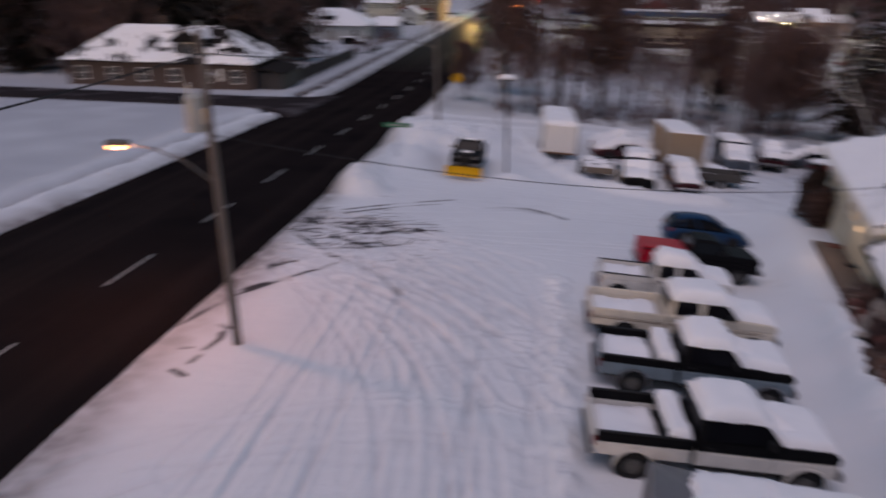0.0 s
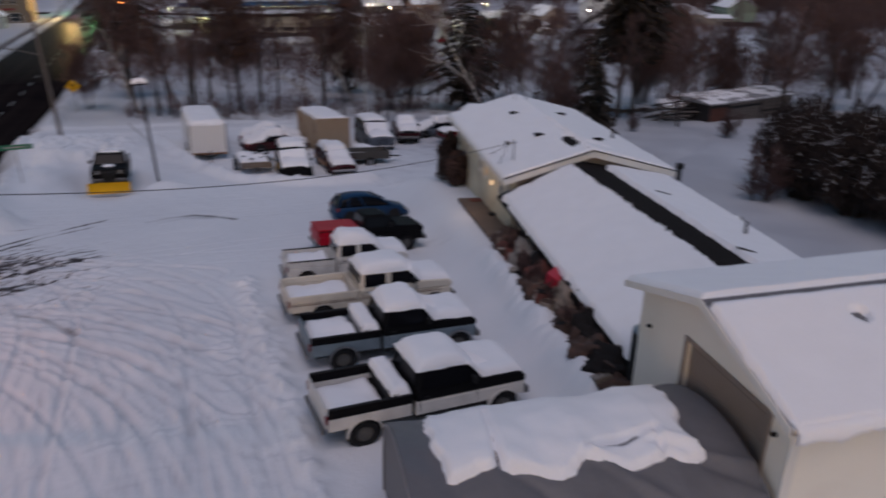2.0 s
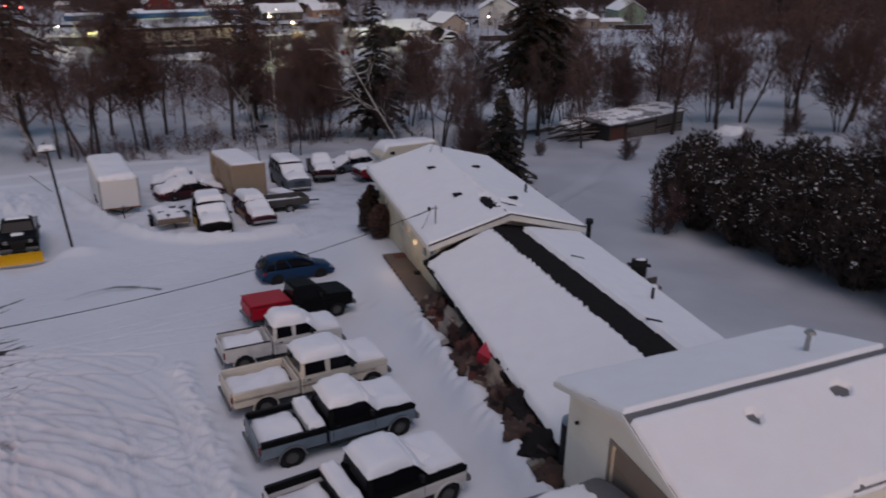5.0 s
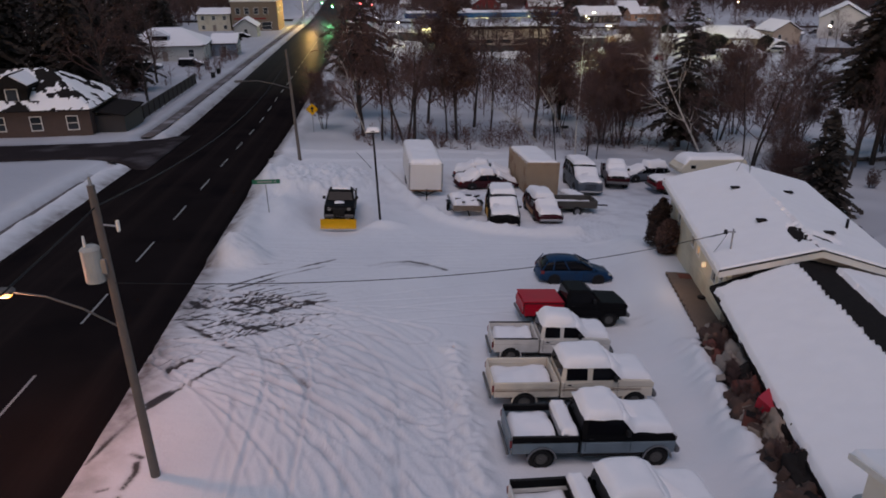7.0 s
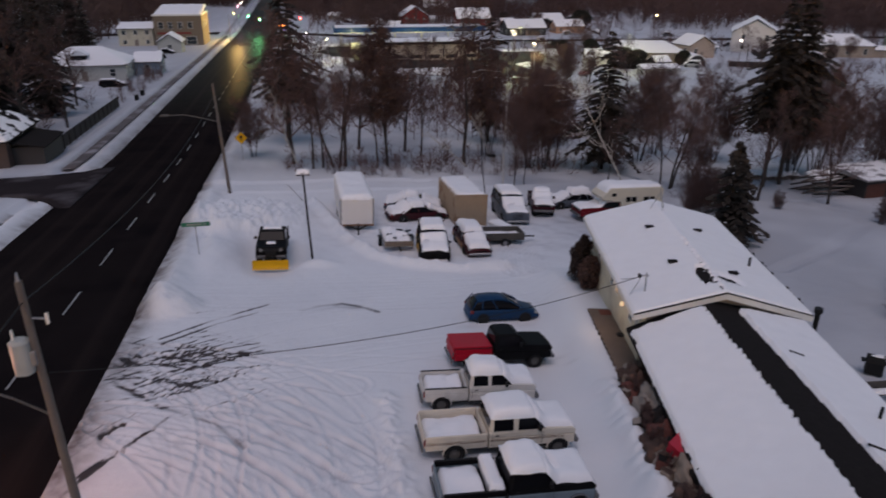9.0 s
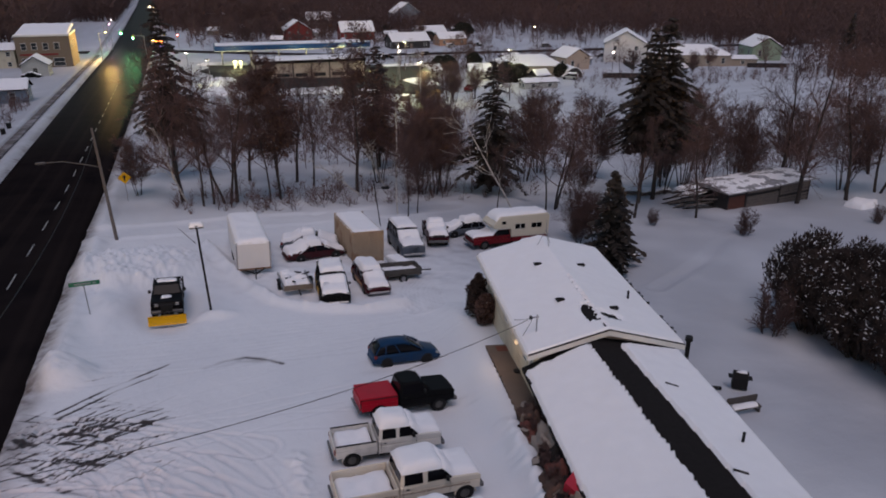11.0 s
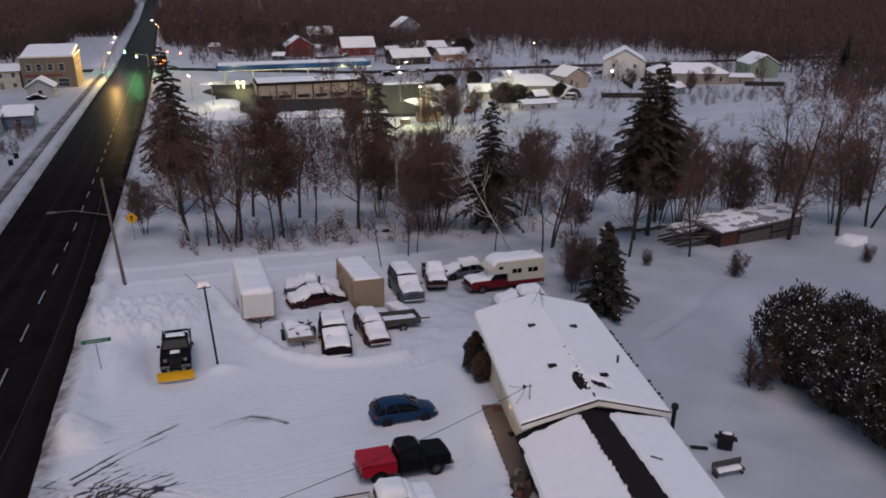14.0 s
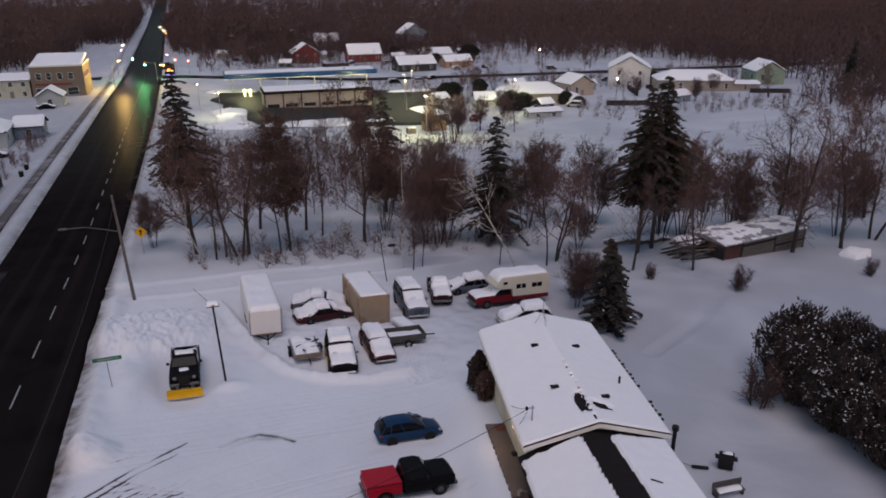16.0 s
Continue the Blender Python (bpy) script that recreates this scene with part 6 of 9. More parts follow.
def bare_tree(kind, H, seed, stems=1, lean=0.0, bark=BARK, twig=TWIG, spread=0.6, first=0.3, kids=(2, 4), r=None, maxdepth=3, leaves=None):
    """Parts of a leafless tree, built once: trunk and crown meshes, and withered leaves where it has kept some."""
    key = (kind, H, seed)
    if key in PROTO:
        return PROTO[key]
    rng = np.random.RandomState(seed)
    trunk, crown = [], []
    for s in range(stems):
        a = rng.uniform(0, math.tau)
        base = np.array([0.35 * math.cos(a), 0.35 * math.sin(a), -0.15]) if stems > 1 else np.array([0, 0, -0.2])
        out = 0.16 if stems > 1 else 0.04
        d = np.array([out * math.cos(a) + lean, out * math.sin(a) + lean * 0.3, 1.0])
        d /= np.linalg.norm(d)
        h = H * rng.uniform(0.8, 1.0)
        rad = (r or 0.016 * H) * (0.75 if stems > 1 else 1)
        p, n = base, 9
        for i in range(n):
            d = d + rng.normal(0, 0.05, 3)
            d[2] = abs(d[2]) + 0.06
            d /= np.linalg.norm(d)
            q = p + d * h / n
            ra, rb = rad * (1 - 0.85 * i / n), rad * (1 - 0.85 * (i + 1) / n)
            trunk.append((p, q, ra, rb))
            p = q
            f = (i + 1) / n
            if f > first:
                for _ in range(rng.randint(*kids)):
                    s2 = rng.normal(0, 1, 3)
                    s2[2] = abs(s2[2]) * 0.5 + 0.15
                    e = d * 0.55 + s2 / np.linalg.norm(s2) * (spread + 0.3)
                    e /= np.linalg.norm(e)
                    segs = {k: [] for k in range(5)}
                    grow(rng, p, e, h * rng.uniform(0.16, 0.34) * (1.25 - 0.6 * f), max(0.012, rb * 0.55), 0, segs, maxdepth - 1, spread, 0.2, 4, (1, 4))
                    for k in segs:
                        crown += segs[k]
    holder = thing(kind, Matrix.Identity(4), "", "tree")
    tr_ = tubes_mesh("trunk", trunk, bark, holder, 7)
    cr_ = tubes_mesh("crown", [(a, b, max(x, 0.015), max(y, 0.010)) for a, b, x, y in crown], twig, holder, 3)
    made = [tr_, cr_]
    if leaves:
        ends = np.array([b for a, b, x, y in crown if x < 0.03])
        n = len(ends) * 6
        c = np.repeat(ends, 6, 0) + rng.normal(0, 0.16, (n, 3))
        keep = np.array([noise.noise(tuple(q * 0.8)) > -0.12 for q in c])
        c = c[keep]
        n = len(c)
        u, v = rng.normal(0, 1, (n, 3)), rng.normal(0, 1, (n, 3))
        u *= (rng.uniform(0.06, 0.16, n) / np.linalg.norm(u, axis=1))[:, None]
        v *= (rng.uniform(0.04, 0.10, n) / np.linalg.norm(v, axis=1))[:, None]
        v[:, 2] -= 0.04
        made.append(fast_mesh("leaves", np.stack([c - u, c + v * 0.6, c + u, c - v], 1).reshape(-1, 3), np.arange(4 * n).reshape(-1, 4), leaves, holder))
    PROTO[key] = tuple(o.data for o in made)
    for o in made + [holder]:
        bpy.data.objects.remove(o)
    return PROTO[key]


def put_tree(kind, datas, names, x, y, s, rz, label, category="tree", group="", dz=0.0, tilt=(0, 0)):
    t = thing(kind, pose(x, y, float(gz(x, y)) + dz, tilt[0], tilt[1], rz), label, category, group)
    for n, d in zip(names, datas):
        o = new(n, d)
        o.parent = t
        o.scale = (s, s, s)
        if n != "trunk" or kind == "shrub":
            o["kind"] = "stuff"
    return t


def spruce(H, R, seed, snow=0.10, droop=0.35, dens=1.0, base=0.05):
    key = ("spruce", H, seed)
    if key in PROTO:
        return PROTO[key]
    rng = np.random.RandomState(seed)
    quads, white, limbs = [], [], []
    lobes = [(rng.uniform(0, math.tau), rng.uniform(0, 0.95), rng.uniform(-0.5, 0.35)) for _ in range(22)]
    z = base * H
    while z < H * 0.985:
        f = z / H
        rad = R * (1 - f) ** 0.72 * rng.uniform(0.7, 1.1) * min(1, 0.45 + (f - base) * 4)
        nb = max(4, int((11 * (1 - f) + 5) * dens))
        a0 = rng.uniform(0, math.tau)
        for k in range(nb):
            a = a0 + k * math.tau / nb + rng.normal(0, 0.22)
            ln = rad * rng.uniform(0.45, 1.2)
            for la, lf, lw in lobes:
                da = (a - la + math.pi) % math.tau - math.pi
                ln *= 1 + lw * math.exp(-(da / 0.6) ** 2 - ((f - lf) / 0.07) ** 2)
            if rng.uniform() < 0.08:
                continue
            dirv = np.array([math.cos(a), math.sin(a), 0])
            side = np.array([-math.sin(a), math.cos(a), 0])
            zz = z + rng.normal(0, 0.05 * H / 12)
            tip = dirv * ln + np.array([0, 0, zz - droop * ln * rng.uniform(0.6, 1.3) + 0.1 * ln])
            limbs.append((np.array([0, 0, zz]), tip, 0.03, 0.008))
            m = max(3, int(ln / 0.24))
            for i in range(m):
                q = (i + 0.6) / m
                c = np.array([0, 0, zz]) * (1 - q) + tip * q + np.array([0, 0, 0.12 * ln * math.sin(q * math.pi)])
                w = (0.55 * (1 - q) + 0.24) * min(1.0, 0.35 + ln * 0.4)
                for sgn in (-1, 1):
                    o = side * sgn * w * rng.uniform(0.6, 1.2) + dirv * rng.uniform(0.0, 0.25) + np.array([0, 0, -rng.uniform(0.05, 0.30)])
                    t1 = dirv * rng.uniform(0.16, 0.28)
                    quads.append((c - t1, c + t1, c + t1 * 0.6 + o, c - t1 * 0.6 + o))
                    if rng.uniform() < snow:
                        l = np.array([0, 0, 0.035])
                        white.append((c - t1 * 0.4 + l, c + t1 * 0.5 + l, c + t1 * 0.3 + o * 0.35 + l, c - t1 * 0.3 + o * 0.3 + l))
        z += H * 0.020 + 0.10
    holder = thing("tmp", Matrix.Identity(4), "", "")
    outs = [tubes_mesh("trunk", [(np.array([0, 0, -0.2]), np.array([0, 0, H * 0.5]), 0.013 * H, 0.008 * H), (np.array([0, 0, H * 0.5]), np.array([0, 0, H]), 0.008 * H, 0.01)], BARK, holder, 7)]
    for nm, qs, mt in (("crown", quads, NEEDLE), ("snow", white, SNOW)):
        if qs:
            v = np.array(qs).reshape(-1, 3)
            outs.append(fast_mesh(nm, v, np.arange(len(v)).reshape(-1, 4), mt, holder))
    outs.append(tubes_mesh("branchwork", limbs, BARK, holder, 3))
    PROTO[key] = [o.data for o in outs]
    names = [o.name.split(".")[0] for o in outs]
    PROTO[key, "names"] = names
    for o in outs + [holder]:
        bpy.data.objects.remove(o)
    return PROTO[key]


def put_spruce(H, R, seed, x, y, s, rz, label, group="", **kw):
    d = spruce(H, R, seed, **kw)
    return put_tree("spruce_tree", d, PROTO[("spruce", H, seed), "names"], x, y, s, rz, label, "spruce", group)


def leafy(H, R, seed, count=2600, mt=CEDAR, snow=0.06, shape="cone", leaf=0.16, open_base=0.05):
    """Dense evergreen: clumps of small flat sprays over an uneven envelope."""
    key = ("leafy", H, R, seed)
    if key in PROTO:
        return PROTO[key]
    rng = np.random.RandomState(seed)
    lobes = [(rng.uniform(0, math.tau), rng.uniform(0, 1), rng.uniform(0.15, 0.42) * (1 if rng.uniform() < 0.7 else -1)) for _ in range(30)]
    quads, white, limbs = [], [], []
    for i in range(count):
        f = rng.uniform(0, 1) ** 0.8
        a = rng.uniform(0, math.tau)
        env = (1 - f) ** 0.7 if shape == "cone" else math.sqrt(max(0.02, 1 - (2 * f - 0.85) ** 2 / 1.35))
        for la, lf, lw in lobes:
            da = (a - la + math.pi) % math.tau - math.pi
            env += lw * math.exp(-(da / 0.38) ** 2 - ((f - lf) / 0.13) ** 2) * 0.7
        rad = R * env * rng.uniform(0.6, 1.12)
        c = np.array([rad * math.cos(a), rad * math.sin(a), H * (open_base + (1 - open_base) * f)])
        d = rng.normal(0, 1, 3)
        d[2] = abs(d[2]) * 0.8
        d /= np.linalg.norm(d)
        e = rng.normal(0, 1, 3)
        e -= d * (e @ d)
        e /= np.linalg.norm(e)
        l1, l2 = leaf * rng.uniform(0.6, 1.5), leaf * rng.uniform(0.5, 1.1)
        quads.append((c - e * l2, c + e * l2, c + e * l2 * 0.5 + d * l1 * 2, c - e * l2 * 0.5 + d * l1 * 2))
        if rng.uniform() < snow and f > 0.1:
            w = np.array([0.0, 0, 0.05])
            e2 = np.array([math.cos(a * 3), math.sin(a * 3), 0])
            e3 = np.array([-e2[1], e2[0], 0.15])
            s = leaf * rng.uniform(0.3, 0.95)
            cc = c * np.array([1.03, 1.03, 1.0]) + w
            white.append((cc - e2 * s, cc + e3 * s * 0.6, cc + e2 * s, cc - e3 * s * 0.6))
        if i % 14 == 0:
            limbs.append((np.array([0, 0, c[2] * 0.8]), c, 0.025, 0.008))
    holder = thing("tmp", Matrix.Identity(4), "", "")
    outs = [tubes_mesh("trunk", [(np.array([0, 0, -0.2]), np.array([0, 0, H * 0.9]), 0.02 * H + 0.03, 0.02)] + limbs, BARK, holder, 5)]
    for nm, qs, m2 in (("crown", quads, mt), ("snow", white, SNOW)):
        if qs:
            v = np.array(qs).reshape(-1, 3)
            outs.append(fast_mesh(nm, v, np.arange(len(v)).reshape(-1, 4), m2, holder))
    PROTO[key] = [o.data for o in outs]
    PROTO[key, "names"] = [o.name.split(".")[0] for o in outs]
    for o in outs + [holder]:
        bpy.data.objects.remove(o)
    return PROTO[key]


def put_leafy(name, H, R, seed, x, y, s, rz, label, category, group="", **kw):
    d = leafy(H, R, seed, **kw)
    return put_tree(name, d, PROTO[("leafy", H, R, seed), "names"], x, y, s, rz, label, category, group)


def plume_cedar(H, R, seed, plumes=52, sprays=230):
    """A cedar as a crowd of upright feathery plumes, with clots of snow on their tops."""
    key = ("plume", H, R, seed)
    if key in PROTO:
        return PROTO[key]
    rng = np.random.RandomState(seed)
    quads, white, limbs = [], [], []
    for k in range(plumes):
        rr_ = math.sqrt((k + 0.5) / plumes)
        a = k * 2.39996 + rng.normal(0, 0.15)
        top = H * (1 - 0.42 * rr_ ** 2.2) * rng.uniform(0.80, 1.04)
        foot = np.array([0.55 * R * rr_ * math.cos(a), 0.55 * R * rr_ * math.sin(a), 0.1])
        tip = np.array([R * rr_ * math.cos(a), R * rr_ * math.sin(a), top])
        limbs.append((foot * np.array([0.5, 0.5, 0]), foot * 0.4 + tip * 0.6, 0.04, 0.015))
        w = R * rng.uniform(0.20, 0.30)
        f = rng.uniform(0.10, 1.0, sprays) ** 0.75
        b = rng.uniform(0, math.tau, sprays)
        rad = w * np.sin(math.pi * np.clip(f, 0, 1) ** 1.6) ** 0.7 * rng.uniform(0.55, 1.15, sprays) + 0.02
        out = np.stack([np.cos(b), np.sin(b), np.zeros(sprays)], 1)
        c = foot * (1 - f[:, None]) + tip * f[:, None] + out * rad[:, None]
        d = out * rng.uniform(0.2, 0.8, sprays)[:, None] + np.array([0, 0, 1.0]) + rng.normal(0, 0.25, (sprays, 3))
        d *= (rng.uniform(0.18, 0.42, sprays) / np.linalg.norm(d, axis=1))[:, None]
        s = np.cross(d, rng.normal(0, 1, (sprays, 3)))
        s *= (rng.uniform(0.022, 0.055, sprays) / np.maximum(1e-6, np.linalg.norm(s, axis=1)))[:, None]
        quads.append(np.stack([c - s * 0.5, c + d * 0.45 - s, c + d, c + d * 0.45 + s], 1))
        clot = np.array([noise.noise(tuple(q * 1.5 + seed)) for q in c])
        m = (f > 0.45) & (clot > 0.12) & (rng.uniform(0, 1, sprays) < 0.15)
        if m.any():
            n = int(m.sum())
            q = c[m] + out[m] * 0.05 + d[m] * 0.5
            h = rng.uniform(0, math.tau, n)
            e1 = np.stack([np.cos(h), np.sin(h), rng.normal(-0.25, 0.15, n)], 1) * rng.uniform(0.05, 0.16, n)[:, None]
            e2 = np.stack([-np.sin(h), np.cos(h), np.zeros(n)], 1) * rng.uniform(0.03, 0.06, n)[:, None]
            lift = np.array([0, 0, 0.04])
            white.append(np.stack([q - e1, q - e2 + lift, q + e1, q + e2 + lift], 1))
    holder = thing("tmp", Matrix.Identity(4), "", "")
    outs = [tubes_mesh("trunk", limbs, BARK, holder, 5)]
    for nm, qs, m2 in (("crown", quads, RUSTLEAF), ("snow", white, SNOW)):
        v = np.concatenate(qs, 0).reshape(-1, 3)
        outs.append(fast_mesh(nm, v, np.arange(len(v)).reshape(-1, 4), m2, holder))
    PROTO[key] = [o.data for o in outs]
    for o in outs + [holder]:
        bpy.data.objects.remove(o)
    return PROTO[key]


TN = ("trunk", "crown", "leaves")
rt = np.random.RandomState(77)
# the belt of trees behind the yard
put_spruce(19.5, 6.0, 1, -1.4, 87.0, 1.0, 10, "tall dark spruce beside the road", "trees behind the yard", snow=0.008, dens=1.0, base=0.27)
put_spruce(15.5, 4.4, 3, 23.0, 88.0, 1.0, 70, "dark spruce among bare trees", "trees behind the yard", snow=0.03, dens=0.7, base=0.14)
put_spruce(14.6, 5.0, 4, 31.3, 71.8, 1.0, 100, "ragged spruce behind the leaning birch", "trees behind the yard", snow=0.03, dens=0.62, base=0.08)
put_spruce(18.0, 6.9, 5, 44.6, 62.9, 1.0, 200, "large dark spruce beside the field", "trees behind the yard", snow=0.008, dens=1.25, base=0.32)
put_spruce(18.0, 6.9, 5, 47.2, 64.0, 1.06, 20, "large dark spruce beside the field", "trees behind the yard", snow=0.008, dens=1.25, base=0.32)

big_b = bare_tree("bare_tree", 14.0, 1, spread=0.7, first=0.22, twig=TWIG_RED, kids=(3, 5))
big_c = bare_tree("bare_tree", 13.0, 2, stems=2, spread=0.6, first=0.24, twig=TWIG_RED, kids=(3, 5))
big_d = bare_tree("bare_tree", 14.5, 3, spread=0.65, first=0.26, twig=TWIG, kids=(3, 5))
thin_a = bare_tree("bare_tree", 12.0, 4, spread=0.5, first=0.3, r=0.12)
thin_b = bare_tree("bare_tree", 12.0, 5, spread=0.5, first=0.3, r=0.08, bark=BIRCH)
clump = bare_tree("bare_tree", 9.0, 6, stems=6, spread=0.45, first=0.25, r=0.09, twig=TWIG_RED)
clump2 = bare_tree("bare_tree", 8.0, 7, stems=7, spread=0.5, first=0.2, r=0.07, twig=TWIG)
oak_a = bare_tree("oak_tree", 12.0, 11, stems=3, spread=0.6, first=0.26, r=0.15, kids=(2, 4), leaves=OAKLEAF)
oak_b = bare_tree("oak_tree", 15.0, 12, spread=0.62, first=0.12, r=0.20, kids=(3, 5), leaves=OAKLEAF)
shrub = bare_tree("shrub", 2.4, 8, stems=8, spread=0.6, first=0.1, r=0.04, maxdepth=2)
LB1 = "bare dark-barked tree standing in snow"
for x, y, d, s, rz in ((8.6, 73.7, oak_a, 1.0, 40), (17.0, 75.6, oak_b, 1.0, 120)):
    put_tree("oak_tree", d, TN, x, y, s, rz, "oak with withered brown leaves standing in snow", "oak", "oaks behind the yard")
spots = [
    (-0.96, 75.7, big_b, 1.0, LB1), (0.9, 73.1, thin_a, 1.0, "slim bare tree with a dark trunk"), (1.9, 73.8, thin_a, 1.05, "slim bare tree with a dark trunk"),
    (3.3, 74.0, big_c, 0.95, LB1), (4.2, 74.2, big_d, 0.85, LB1), (7.4, 73.4, thin_a, 0.95, LB1),
    (20.6, 79.5, clump, 1.0, "bare multi-stemmed tree full of reddish twigs"), (13.0, 79.5, thin_a, 1.0, LB1),
    (18.4, 64.9, thin_b, 0.95, "slim birch with a pale trunk"), (19.2, 64.1, thin_a, 0.6, "slim bare sapling in snow"), (20.3, 64.6, thin_a, 0.55, "slim bare sapling in snow"),
    (24.7, 72.2, clump, 1.0, "clump of bare reddish stems"), (23.6, 73.0, clump2, 1.0, "clump of bare stems in snow"), (26.2, 73.4, clump2, 1.05, "clump of bare stems in snow"),
    (28.2, 63.2, thin_a, 0.55, "slim bare sapling in snow"), (34.4, 62.9, big_c, 0.86, "round bare tree with fine pale twigs"), (32.6, 61.4, thin_a, 0.85, "slim bare tree with a dark trunk"), (39.0, 66.0, clump2, 0.6, "low clump of bare stems in snow"),
    (40.4, 57.6, big_d, 0.66, "bare tree with a forked trunk in the field"), (46.2, 55.6, big_b, 0.60, "bare tree with a stubby trunk in the field"),
    (56.0, 67.0, clump, 0.9, "clump of bare reddish stems"), (59.5, 64.5, clump2, 0.9, "clump of bare stems in snow"), (66.0, 63.5, clump, 1.0, "clump of bare reddish stems"), (71.5, 61.0, clump2, 1.2, "clump of bare stems in snow"), (53.0, 70.0, clump2, 1.0, "clump of bare stems in snow"), (62.5, 69.0, clump, 1.0, "clump of bare reddish stems"), (50.0, 66.0, clump, 1.1, "clump of bare stems in snow"), (53.5, 67.0, clump, 1.2, "clump of bare stems in snow"), (63.8, 63.0, big_d, 1.05, LB1), 
    (61.6, 58.0, big_b, 1.15, "large spreading bare tree beside the shed"), (68.0, 57.3, big_d, 1.0, LB1), (74.0, 58.5, big_c, 1.1, LB1), (79.0, 55.0, big_b, 1.1, LB1), (77.0, 48.0, clump2, 1.3, "clump of bare stems in snow"), (84.0, 51.0, big_d, 1.1, LB1), (71.0, 50.0, shrub, 1.2, "bare shrub in the snow"),
    (-5.2, 79.5, clump2, 0.7, "clump of bare stems in snow"), (11.5, 82.0, big_d, 0.8, LB1), (6.4, 84.0, big_b, 0.85, LB1), (26.5, 82.0, clump, 1.0, "clump of bare stems in snow"), (29.5, 84.5, clump2, 1.1, "clump of bare stems in snow"), (37.5, 76.0, clump2, 1.2, "clump of bare stems in snow"), (41.5, 80.0, clump, 1.0, "clump of bare stems in snow"), (47.0, 76.0, clump2, 1.1, "clump of bare stems in snow"),
    (56.0, 74.0, clump, 1.2, "clump of bare stems in snow"), (82.0, 66.0, big_c, 1.2, LB1), (88.0, 62.0, clump, 1.3, "clump of bare stems in snow"),
    (46.4, 49.4, shrub, 0.95, "bare rounded shrub in the field"), (31.9, 31.4, shrub, 1.25, "dark twiggy shrub at the hedge's end"), (30.4, 12.6, clump2, 0.52, "bare shrub with pale stems before the hedge"), (40.5, 54.8, shrub, 0.6, "bare shrub in the field"), (62.5, 49.0, shrub, 0.7, "bare shrub in the field"),
]
for i, (x, y, d, s, lab) in enumerate(spots):
    put_tree("shrub" if d is shrub else "bare_tree", d, TN, x, y, s, rt.uniform(0, 360), lab, "shrub" if d is shrub else "tree", "bare trees round the yard")

# leaning birches
def birch(H, seed, lean_deg, x, y, rz, label):
    d = bare_tree("birch_tree", H, seed, spread=0.45, first=0.3, r=0.11, bark=BIRCH, twig=BIRCH, kids=(1, 3), maxdepth=2)
    return put_tree("birch_tree", d, TN, x, y, 1.0, rz, label, "birch", tilt=(0, lean_deg))


birch(12.0, 31, -24, 29.0, 60.8, 8, "leaning white birch behind the house")
birch(7.5, 32, -52, 16.9, 74.2, 20, "young birch bent low over the snow")
birch(9.0, 33, -16, -0.6, 75.2, 0, "slim birch with a pale trunk by the road")
birch(8.0, 34, -30, 20.5, 76.5, 10, "slim leaning birch in snow")

# cedars behind the house, at its corner, and the dark hedge to the east
for x, y, s, k in ((29.6, 45.6, 1.0, 1), (31.0, 46.8, 0.75, 2)):
    put_spruce(7.8, 3.1, 70 + k, x, y, s, k * 50, "dark ragged evergreen with snow flecks behind the house", "evergreens behind the house", snow=0.03, dens=0.50, droop=0.40)
for x, y, s in ((29.6, 50.2, 0.5), (31.2, 49.2, 0.45), (32.0, 51.4, 0.5), (30.6, 52.6, 0.5)):
    put_tree("bare_tree", clump2, TN, x, y, s, x * 50, "clump of dark bare brush behind the house", "tree", "brush behind the house")
put_leafy("cedar_shrub", 2.7, 0.72, 9, 15.0, 37.3, 1.0, 0, "dense dark cedar shrub at the house corner", "shrub", "corner shrubs", count=5200, snow=0.004, mt=RUSTLEAF, shape="cone", leaf=0.055)
put_leafy("cedar_shrub", 1.9, 0.5, 10, 14.9, 35.9, 1.0, 0, "dense dark cedar shrub at the house corner", "shrub", "corner shrubs", count=3400, snow=0.004, mt=OAKLEAF, shape="round", leaf=0.055)
hedge = [(36.9, 33.6, 1.06), (34.5, 31.0, 0.96), (38.8, 31.0, 1.0), (34.2, 27.4, 0.98), (37.8, 27.6, 1.05), (33.8, 23.8, 1.0), (37.2, 24.0, 1.08), (33.5, 20.2, 1.02), (37.0, 20.2, 1.1), (33.4, 16.6, 1.05), (37.0, 16.4, 1.12), (33.6, 13.0, 1.08), (37.2, 12.6, 1.15), (34.4, 9.4, 1.1), (41.6, 29.0, 1.05), (41.4, 24.4, 1.1), (41.0, 33.2, 0.85), (41.2, 19.6, 1.1), (38.2, 8.6, 1.15)]
for i, (x, y, s) in enumerate(hedge):
    put_tree("cedar_tree", plume_cedar(5.5, 2.35, 30 + i % 5), ("trunk", "crown", "snow"), x, y, s, i * 67, "dark rust-green cedar with snow clots in a dense row", "cedar", "dark cedar hedge east of the house")
for i in range(6):
    put_tree("bare_tree", (thin_a, big_d, clump2)[i % 3], TN, 48 + 5 * rt.uniform(0, 1), 6 + i * 4.4, 0.9, rt.uniform(0, 360), "tall bare tree behind the hedge", "tree", "bare trees behind the hedge")


